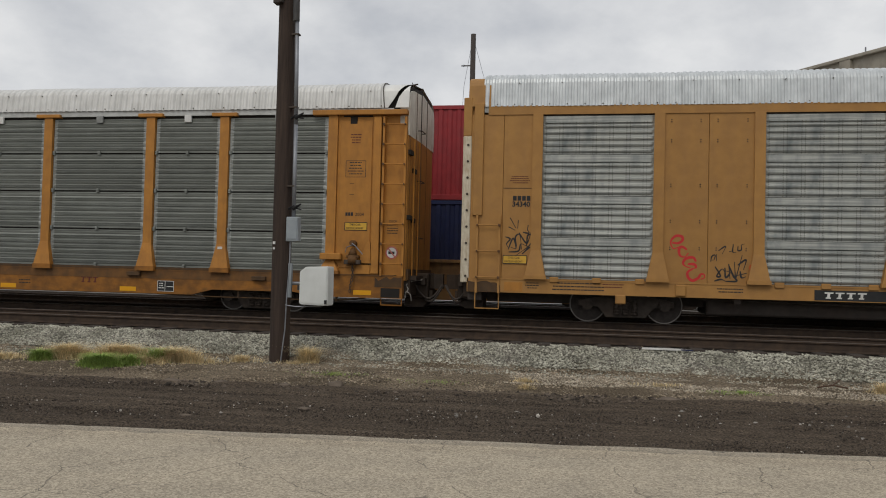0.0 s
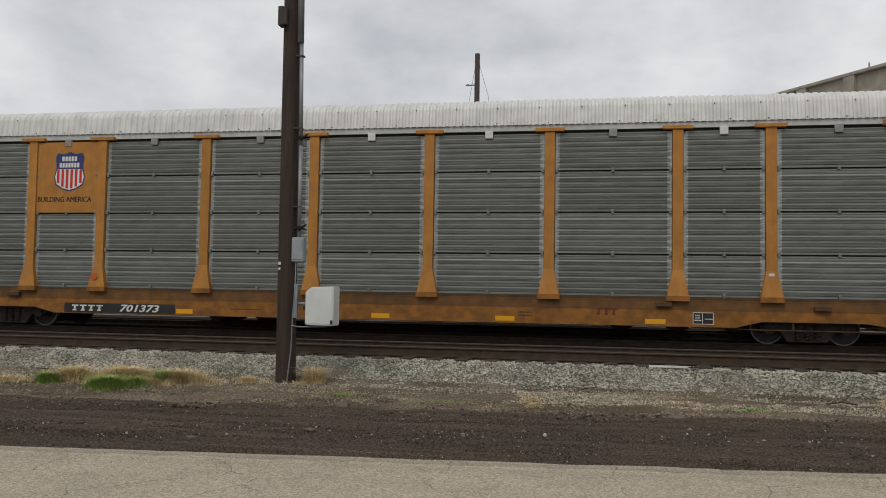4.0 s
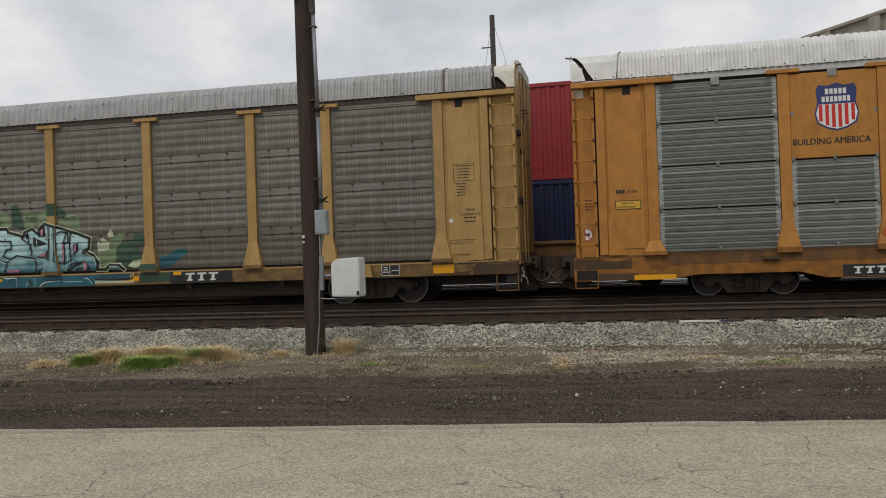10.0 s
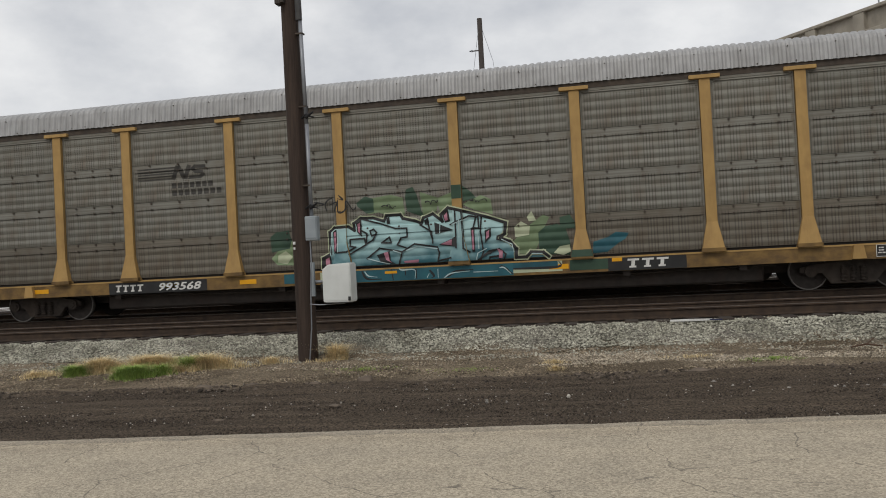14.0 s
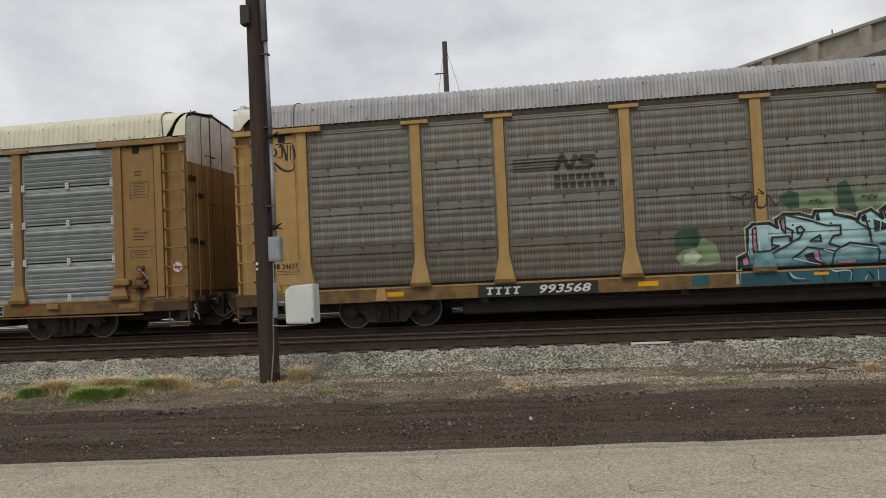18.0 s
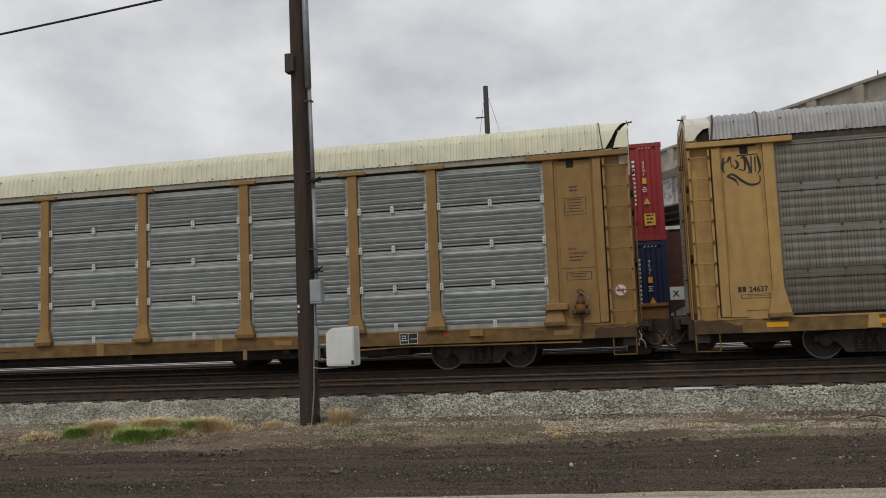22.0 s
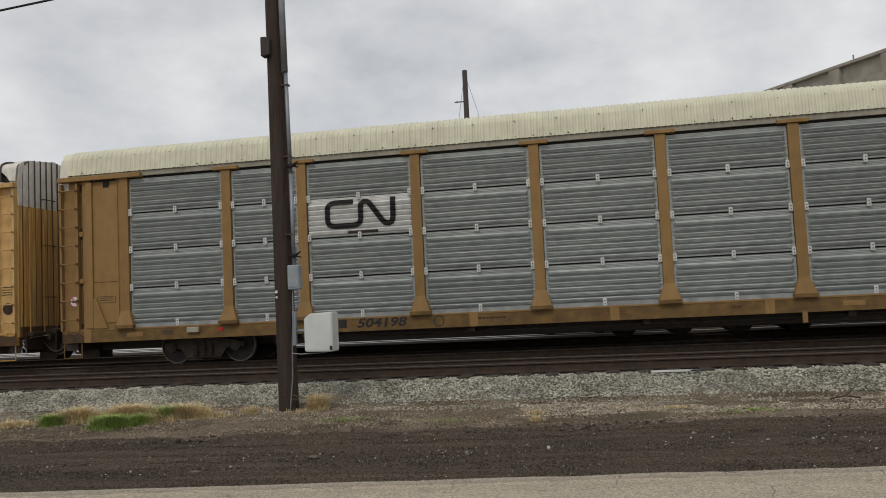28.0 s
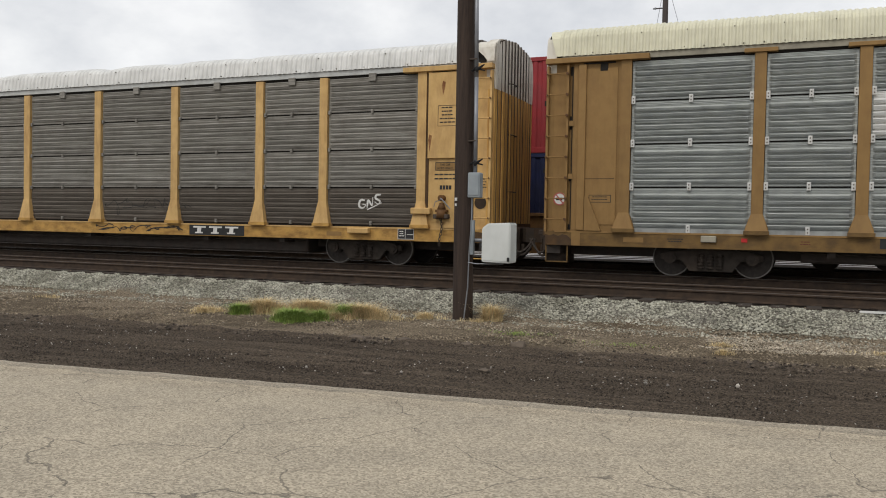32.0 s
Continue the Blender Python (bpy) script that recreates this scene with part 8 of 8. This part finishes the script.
def overpass():
    """The bridge in its own space: x along the roadway, y away from the viewer, z up."""
    ang = math.degrees(math.atan2(ALONG.y, ALONG.x))
    b = empty("overpass", pose(7.66, 39.7, 0, 0, 0, ang))
    tagged(b, "weathered concrete road overpass on painted steel girders", "bridge", kind="structure")
    bm = bmesh.new()
    box(bm, -24, 62, 0.0, 0.30, 10.76, 10.90, 0.02)
    part("coping", bm, concrete, b, "concrete parapet coping")
    panel = bmesh.new()
    box(panel, 0.27, 2.23, 0.20, 0.26, 10.02, 10.76)
    pm = mesh_of(panel, "parapet_panel", concrete)
    pil = bmesh.new()
    box(pil, -0.27, 0.27, 0.02, 0.28, 9.95, 10.76, 0.015)
    im = mesh_of(pil, "pilaster", concrete)
    s = -24.0
    while s < 60:
        again("pilaster", im, b, (s, 0, 0))
        again("parapet_panel", pm, b, (s, 0, 0))
        s += 2.5
    part("lower_rail", B(-24, 62, -0.02, 0.30, 9.78, 10.02, bevel=0.02), concrete, b)
    bm = bmesh.new()
    prism(bm, [(-0.12, 9.78), (-0.12, 9.60), (0.55, 9.36), (12.6, 9.36), (12.6, 9.78)], "x", -24, 62)
    part("deck_slab", bm, concrete, b, "concrete deck slab")
    for i in range(6):
        y = 0.75 + i * 2.25
        bm = bmesh.new()
        box(bm, -24, 62, y - 0.02, y + 0.02, 7.92, 9.36)
        box(bm, -24, 62, y - 0.20, y + 0.20, 7.86, 7.93)
        # Girders behind the first are black to paint the shade under the deck.
        g = part("girder", bm, girder_paint if i == 0 else black_steel, b, "grey painted steel girder with peeling paint" if i == 0 else "inner steel girder coloured dark for the shade under the deck")
        if i == 0:
            st = mesh_of(B(-0.03, 0.03, 0.55, 0.73, 7.93, 9.36), "stiffener", girder_paint)
            x = -23.5
            while x < 40:
                again("stiffener", st, g, (x, 0, 0))
                x += 1.25
    # Cross frames take the same black, standing for shade.
    for i in range(14):
        part("cross_frame", B(-22 + i * 5, -21.85 + i * 5, 0.8, 12.0, 8.2, 8.9), black_steel, b)
    for s in (-3.7, 19.5, 42.0):
        part("pier_cap", B(s - 0.6, s + 0.6, 0.2, 12.2, 7.15, 7.84, bevel=0.05), concrete, b)
        for y in (1.6, 6.2, 10.8):
            bm = bmesh.new()
            rod(bm, (s, y, 0.2), (s, y, 7.15), 0.5, 20)
            part("pier_column", bm, concrete, b)
    part("abutment", B(-27, -20, 0.0, 12.6, 0.2, 9.36, bevel=0.05), concrete, b, "concrete abutment wall")
    bm = bmesh.new()
    rod(bm, (4.4, 0.15, 10.9), (4.4, 0.15, 11.12), 0.03, 6)
    part("railing_stub", bm, pipe_grey, b)
    return b


overpass()
# Added backdrop that closes off bright sky below the overpass.
wall = part("retaining_wall", B(-2, 70, 64, 65, 0.2, 6.2), concrete, None)
tagged(wall, "plain concrete backdrop wall added beyond the tracks", "wall", kind="structure")


# ---------------------------------------------------------------- poles, boxes, cables
def main_pole():
    p = empty("utility_pole", pose(-5.61, 14.30, 0))
    tagged(p, "dark creosoted wooden utility pole with conduit and small boxes", "utility pole")
    bm = bmesh.new()
    n, rings = 18, []
    for k in range(37):
        z = -0.1 + 9.1 * k / 36
        f = max(0, z) / 8.9
        r = 0.178 - 0.045 * f
        cx = -0.065 * f
        rings.append([bm.verts.new((cx + (r + 0.004 * noise.noise((3 * math.cos(a), 3 * math.sin(a), z * 0.6))) * math.cos(a), r * math.sin(a), z)) for a in [2 * math.pi * i / n for i in range(n)]])
    for a, b in zip(rings, rings[1:]):
        for i in range(n):
            bm.faces.new((a[i], a[(i + 1) % n], b[(i + 1) % n], b[i])).smooth = True
    bm.faces.new(rings[-1])
    part("shaft", bm, wood_pole, p, "dark creosoted wooden shaft")
    bm = bmesh.new()
    tube(bm, [(0.225, -0.10, 2.55), (0.215, -0.10, 4.2), (0.185, -0.10, 6.05)], 0.036, 10)
    part("conduit", bm, pipe_grey, p, "grey conduit pipe")
    bm = bmesh.new()
    tube(bm, [(0.17, -0.11, 6.05), (0.135, -0.10, 8.8)], 0.06, 10)
    part("riser_guard", bm, pipe_grey, p, "wider grey riser guard")
    for z in (3.1, 4.5, 5.8):
        part("strap", B(0.10, 0.235, -0.14, -0.03, z, z + 0.025), truck_steel, p)
    bm = bmesh.new()
    box(bm, 0.145, 0.365, -0.25, -0.08, 2.13, 2.56, 0.015)
    m = part("meter_box", bm, box_grey, p, "small grey steel meter box")
    part("meter_lid", B(0.16, 0.35, -0.262, -0.25, 2.17, 2.52, bevel=0.006), box_grey, m)
    bm = bmesh.new()
    tube(bm, [(0.20, -0.16, 2.13), (0.215, -0.2, 1.75), (0.18, -0.2, 1.2), (0.16, -0.19, 0.6), (0.10, -0.20, 0.02)], 0.012, 6)
    part("ground_wire", bm, pipe_grey, p, "thin grey wire")
    part("cable_guard", B(0.155, 0.215, -0.10, -0.04, 1.15, 1.75), box_grey, p)
    for z in (4.33, 2.73):
        bm = bmesh.new()
        rod(bm, (0.14, -0.12, z - 0.02), (0.26, -0.20, z + 0.02), 0.022, 6)
        rod(bm, (0.24, -0.20, z - 0.03), (0.40, -0.22, z + 0.06), 0.034, 6, 0.010)
        rod(bm, (0.22, -0.20, z + 0.01), (0.40, -0.2, z - 0.04), 0.024, 6, 0.010)
        part("cable_hook", bm, cable_black, p, "black iron cable hook")
    bm = bmesh.new()
    box(bm, -0.225, -0.12, -0.24, -0.06, 6.35, 6.70, 0.01)
    s = part("terminal_box", bm, grey_wood, p, "small weathered terminal box")
    part("box_cover", B(-0.12, -0.06, -0.235, -0.12, 6.37, 6.66), grey_wood, s)
    part("pole_tag", B(-0.115, -0.075, -0.185, -0.16, 2.08, 2.13), white_paint, p, "small white tag")
    part("pole_tag", B(-0.11, -0.08, -0.185, -0.16, 1.99, 2.03), white_paint, p, "small white tag")


main_pole()


def white_box():
    c = empty("equipment_box", pose(-5.24, 13.95, 1.04))
    tagged(c, "white hooded equipment box mounted beside the pole", "utility box")
    bm = bmesh.new()
    prism(bm, [(0.09, 0.02), (0.115, 0.0), (0.585, -0.01), (0.60, 0.01), (0.597, 0.655), (0.585, 0.67), (0.20, 0.655), (0.09, 0.57)], "y", 0.0, 0.34)
    bmesh.ops.bevel(bm, geom=bm.edges[:], offset=0.012, segments=2, affect="EDGES")
    part("body", bm, box_white, c)
    bm = bmesh.new()
    prism(bm, [(0.11, 0.035), (0.575, 0.02), (0.575, 0.63), (0.21, 0.625), (0.11, 0.55)], "y", -0.008, 0.002)
    part("door", bm, box_white, c)
    part("latch", B(0.55, 0.59, -0.03, 0.0, 0.02, 0.09, bevel=0.005), black_paint, c, "dark latch")
    part("hinge", B(0.045, 0.10, 0.02, 0.10, 0.25, 0.33), black_paint, c)
    bm = bmesh.new()
    tube(bm, [(-0.30, 0.30, 0.36), (0.12, 0.30, 0.36)], 0.03, 8)
    part("bracket", bm, pipe_grey, c)
    bm = bmesh.new()
    tube(bm, [(-0.20, 0.12, -0.02), (-0.02, 0.10, -0.04), (0.45, 0.10, -0.025)], 0.009, 5)
    part("feed_wire", bm, pipe_grey, c)


white_box()


def far_pole():
    p = empty("far_utility_pole", pose(-6.95, 44.7, 0.4))
    tagged(p, "bare weathered pole standing beyond the tracks", "utility pole")
    bm = bmesh.new()
    rod(bm, (0, 0, 0), (0, 0, 14.15), 0.19, 12, 0.135)
    part("shaft", bm, grey_wood, p)
    bm = bmesh.new()
    tube(bm, [(-0.10, 0, 13.5), (-0.45, 0, 11.4), (-0.55, 0, 9.4)], 0.012, 5)
    part("guy_wire", bm, pipe_grey, p)
    bm = bmesh.new()
    tube(bm, [(0.10, 0, 13.6), (0.62, 0, 11.8), (0.85, 0, 9.4)], 0.012, 5)
    part("guy_wire", bm, pipe_grey, p)
    part("arm", B(-0.62, -0.12, -0.03, 0.03, 12.42, 12.47), grey_wood, p)
    bm = bmesh.new()
    rod(bm, (-0.50, 0, 12.40), (-0.50, 0, 12.50), 0.05, 6)
    part("insulator", bm, box_grey, p)


far_pole()

cable_pts = []
for i in range(41):
    f = i / 40
    x = -5.7 - 60 * f
    cable_pts.append((x, 14.25, 8.335 - 5.25 * f + 4.2 * f * f))
cable = part("overhead_cable", tube(bmesh.new(), cable_pts, 0.022, 6), cable_black, None)
tagged(cable, "single black overhead cable running from the wooden pole", "cable")


# ---------------------------------------------------------------- loose stone, grass, litter
def scatter_stones(name, count, xr, yr, size, material, label, seed, sink=0.35, edge=None, base_z=None):
    rng = np.random.default_rng(seed)
    base = np.array([(1, 0, 0), (-1, 0, 0), (0, 1, 0), (0, -1, 0), (0, 0, 1), (0, 0, -1)], float)
    tri = np.array([(0, 2, 4), (2, 1, 4), (1, 3, 4), (3, 0, 4), (2, 0, 5), (1, 2, 5), (3, 1, 5), (0, 3, 5)])
    xs, ys = rng.uniform(*xr, count), rng.uniform(*yr, count)
    if edge:
        ys += edge(xs) - edge(0.0)
    zs = np.interp(ys, *RISE) if base_z is None else np.full(count, base_z)
    sc = rng.uniform(size[0], size[1], (count, 1, 3)) * np.array([1.0, 1.0, 0.7])
    a = rng.uniform(0, 2 * np.pi, count)
    tilt = rng.uniform(-0.6, 0.6, count)
    v = base[None] * sc * rng.uniform(0.7, 1.2, (count, 6, 1))
    ca, sa, ct, st = np.cos(a)[:, None], np.sin(a)[:, None], np.cos(tilt)[:, None], np.sin(tilt)[:, None]
    x1, z1 = v[..., 0] * ct - v[..., 2] * st, v[..., 0] * st + v[..., 2] * ct
    x2, y2 = x1 * ca - v[..., 1] * sa, x1 * sa + v[..., 1] * ca
    v = np.stack([x2 + xs[:, None], y2 + ys[:, None], z1 + zs[:, None] + sc[:, :, 2] * (0.5 - sink)], -1).reshape(-1, 3)
    f = (tri[None] + 6 * np.arange(count)[:, None, None]).reshape(-1, 3)
    me = bpy.data.meshes.new(name)
    me.from_pydata(v.tolist(), [], f.tolist())
    me.materials.append(material)
    return tagged(new(name, me), label, "gravel", kind="stuff")


verge = lambda x: 11.98 + 0.07 * x
kerb = lambda x: 8.53 + 0.108 * x
scatter_stones("ballast_stones", 50000, (-28, 18), (14.62, 15.45), (0.014, 0.039), stone_grey, "grey crushed ballast stones on the track shoulder", 5)
scatter_stones("ballast_stones", 5000, (-28, 18), (13.9, 14.75), (0.014, 0.034), stone_grey, "stray grey ballast stones on brown gravel", 6)
scatter_stones("cinder_gravel", 56000, (-17, 9), (8.50, 12.0), (0.005, 0.017), clod, "dark cinder crumbs", 7, edge=kerb)
scatter_stones("cinder_lumps", 2600, (-17, 9), (11.68, 12.12), (0.02, 0.055), clod, "scraped lumps of cinder along the gravel", 18, edge=verge)
scatter_stones("pale_pebbles", 2600, (-20, 12), (8.60, 14.4), (0.005, 0.016), stone_white, "scattered pale pebbles on the cinders", 8)
scatter_stones("brown_gravel", 34000, (-22, 14), (12.0, 14.65), (0.008, 0.026), stone_brown, "brown and grey gravel on the verge", 10, edge=verge)
scatter_stones("pale_gravel", 15000, (-1.5, 14), (12.9, 14.3), (0.008, 0.024), stone_pale, "pale dry gravel on the verge", 14)
scatter_stones("pale_gravel", 3500, (-20, 0), (13.0, 14.6), (0.008, 0.022), stone_pale, "pale dry gravel on the verge", 15)
scatter_stones("track_debris", 1400, (-27, 17), (17.25, 17.65), (0.010, 0.03), stone_brown, "stone crumbs along the empty track", 16)
scatter_stones("track_debris", 900, (-27, 17), (15.5, 18.4), (0.010, 0.03), stone_brown, "stone crumbs along the empty track", 17)
scatter_stones("track_debris", 2600, (-27, 17), (17.02, 17.30), (0.012, 0.034), stone_pale, "pale stone crumbs heaped along a rail", 21, base_z=0.475)
scatter_stones("pale_pebbles", 60, (-16, 8), (8.9, 12.0), (0.020, 0.036), stone_white, "a few larger pale stones on the cinders", 9)
scatter_stones("road_chips", 5200, (-10, 7), (4.2, 8.4), (0.003, 0.009), stone_pale, "loose chips on the asphalt", 19, edge=kerb, base_z=0.0)
scatter_stones("road_chips", 2400, (-14, 9), (7.7, 8.42), (0.004, 0.010), stone_pale, "loose chips along the road edge", 20, edge=kerb, base_z=0.0)


def tuft(name, x, y, rx, ry, height, count, material, label, category, seed, lean=2.0):
    """A tuft of separate bent blades."""
    rng = random.Random(seed)
    verts, faces = [], []
    for _ in range(int(count * 4.0)):
        r = min(1.25, abs(rng.gauss(0, 0.55)))
        a = rng.uniform(0, 2 * math.pi)
        px, py = x + rx * r * math.cos(a), y + ry * r * math.sin(a)
        pz = lift(py) - 0.01
        clump = noise.noise((px * 5.0, py * 5.0, seed))
        if clump < (-0.25 if material is grass_green else 0.02) and rng.random() < 0.8:
            continue
        h = height * rng.uniform(0.3, 1.0) * max(0.2, 1 - 0.6 * r * r) * (1.0 + 0.45 * clump)
        d = rng.uniform(0, 2 * math.pi)
        reach = h * lean * rng.uniform(0.2, 1.0)
        lx, ly = math.cos(d) * reach, math.sin(d) * reach
        w = rng.uniform(0.002, 0.0045)
        wx, wy = w * math.cos(d + 1.57), w * math.sin(d + 1.57)
        k = len(verts)
        verts += [(px - wx, py - wy, pz), (px + wx, py + wy, pz), (px + lx * 0.35 - wx * 0.8, py + ly * 0.35 - wy * 0.8, pz + 0.75 * h),
                  (px + lx * 0.35 + wx * 0.8, py + ly * 0.35 + wy * 0.8, pz + 0.75 * h), (px + lx, py + ly, pz + h * rng.uniform(0.7, 1.0))]
        faces += [(k, k + 1, k + 3, k + 2), (k + 2, k + 3, k + 4)]
    me = bpy.data.meshes.new(name)
    me.from_pydata(verts, [], faces)
    me.materials.append(material)
    return tagged(new(name, me), label, category, kind="stuff")


for i, (x, y, rx, ry, h, n, m) in enumerate((
        (-9.42, 13.05, 0.22, 0.22, 0.24, 520, grass_green), (-8.02, 12.62, 0.36, 0.28, 0.28, 1200, grass_green), (-7.75, 13.0, 0.28, 0.22, 0.22, 360, grass_green), (-7.45, 13.5, 0.28, 0.22, 0.30, 460, grass_green),
        (-9.2, 13.45, 0.7, 0.40, 0.28, 1300, grass_dry), (-8.2, 13.55, 0.85, 0.40, 0.32, 2200, grass_dry), (-7.2, 13.6, 0.75, 0.35, 0.30, 1600, grass_dry), (-7.6, 13.2, 0.5, 0.35, 0.18, 420, grass_dry), (-10.1, 13.0, 0.45, 0.4, 0.16, 380, grass_dry),
        (-6.15, 14.05, 0.40, 0.22, 0.17, 260, grass_dry), (-5.08, 14.3, 0.20, 0.16, 0.36, 420, grass_dry), (-5.2, 14.0, 0.5, 0.3, 0.10, 120, grass_dry),
        (-1.05, 12.35, 0.20, 0.10, 0.13, 90, grass_dry), (-1.15, 13.1, 0.3, 0.15, 0.10, 70, grass_dry), (4.15, 13.7, 0.25, 0.2, 0.20, 200, grass_dry), (-14.5, 13.4, 0.5, 0.3, 0.12, 120, grass_dry),
        (2.0, 13.0, 0.7, 0.3, 0.06, 140, grass_green), (-4.2, 13.0, 1.1, 0.5, 0.05, 140, grass_green), (-2.6, 12.7, 0.9, 0.4, 0.04, 160, grass_green), (0.9, 13.4, 0.8, 0.3, 0.08, 120, grass_dry))):
    green = m is grass_green
    tuft("grass_tuft", x, y, rx, ry, h, n, m, "fresh green grass tuft on the gravel" if green else "dry straw-coloured grass tuft on the gravel", "grass", 100 + i)


def lump(name, x, y, size, material, label, category, seed, squash=0.55):
    bm = bmesh.new()
    bmesh.ops.create_icosphere(bm, subdivisions=2, radius=1.0)
    for v in bm.verts:
        k = 1 + 0.35 * noise.noise(v.co * 1.7 + Vector((seed, 0, 0)))
        v.co = Vector((v.co.x * size[0] * k, v.co.y * size[1] * k, v.co.z * size[2] * k * squash * 1.6))
    ob = part(name, bm, material, None)
    ob.location = (x, y, lift(y) + size[2] * 0.3)
    return tagged(ob, label, category)


for i, (x, y, s) in enumerate(((-3.78, 11.85, (0.13, 0.10, 0.075)), (-5.45, 11.62, (0.12, 0.09, 0.05)), (-6.2, 11.55, (0.15, 0.10, 0.05)), (-4.5, 11.66, (0.10, 0.07, 0.045)), (0.9, 12.0, (0.16, 0.10, 0.05)), (-3.55, 9.86, (0.07, 0.05, 0.025)))):
    lump("earth_clod", x, y, s, clod, "dark clod of earth on the cinders", "clod", i)
lump("flat_stone", -4.66, 9.0, (0.07, 0.04, 0.02), clod, "flat dark stone on the cinders", "stone", 11)
lump("pale_stone", -0.76, 10.25, (0.022, 0.02, 0.03), stone_white, "pale upright stone on the cinders", "stone", 12)
lump("pale_stone", 4.3, 11.1, (0.09, 0.05, 0.02), stone_white, "flat pale stone on the cinders", "stone", 13)
lump("leaf_litter", 0.55, 7.2, (0.03, 0.02, 0.008), pale_paint, "small dry leaf on the asphalt", "leaf", 14)

bm = bmesh.new()
prism(bm, [(-0.36, 0.0), (-0.15, 0.03), (0.10, 0.02), (0.34, 0.005), (0.10, -0.06), (-0.2, -0.05)], "z", 0.0, 0.03)
plank = part("plastic_scrap", bm, white_paint, None)
plank.location = (1.05, 15.25, lift(15.25) + 0.03)
tagged(plank, "flattened white plastic scrap lying on the ballast", "litter")
bm = bmesh.new()
prism(bm, [(0, 0), (0.16, 0.02), (0.20, -0.06), (0.02, -0.07)], "z", 0, 0.02)
scrap = part("plastic_scrap", bm, cont_blue, None)
scrap.location = (1.35, 15.24, lift(15.24) + 0.035)
tagged(scrap, "small blue plastic scrap on the ballast", "litter")
bm = bmesh.new()
tube(bm, [(0, 0, 0), (0.2, -0.08, 0.05), (0.42, -0.1, 0.02)], 0.014, 6)
tube(bm, [(0.2, -0.08, 0.05), (0.34, 0.05, 0.12)], 0.009, 6)
twig = part("twig", bm, twig_bark, None)
twig.location = (3.25, 13.9, lift(13.9) + 0.03)
tagged(twig, "broken brown twig on the gravel", "twig")


# ---------------------------------------------------------------- what moves
def motions():
    ts = [t for t, _ in TRAIN]
    ss = [s for _, s in TRAIN]
    for car, start in WAGONS:
        walk(car, [(t, pose(start + s, MAIN_Y, RAIL)) for t, s in TRAIN])
    for c, start in GONDOLAS:
        walk(c, [(0, pose(start, FAR_Y, RAIL)), (16, pose(start + 24.32, FAR_Y, RAIL)), (32, pose(start + 48.64, FAR_Y, RAIL))])
    steps = [i * 32.0 / 192 for i in range(193)]
    rolled = [float(np.interp(t, ts, ss)) for t in steps]
    for w, x, r in WHEELS:
        walk(w, [(t, pose(x, 0, r, 0, math.degrees(s / r), 0)) for t, s in zip(steps, rolled)])


motions()
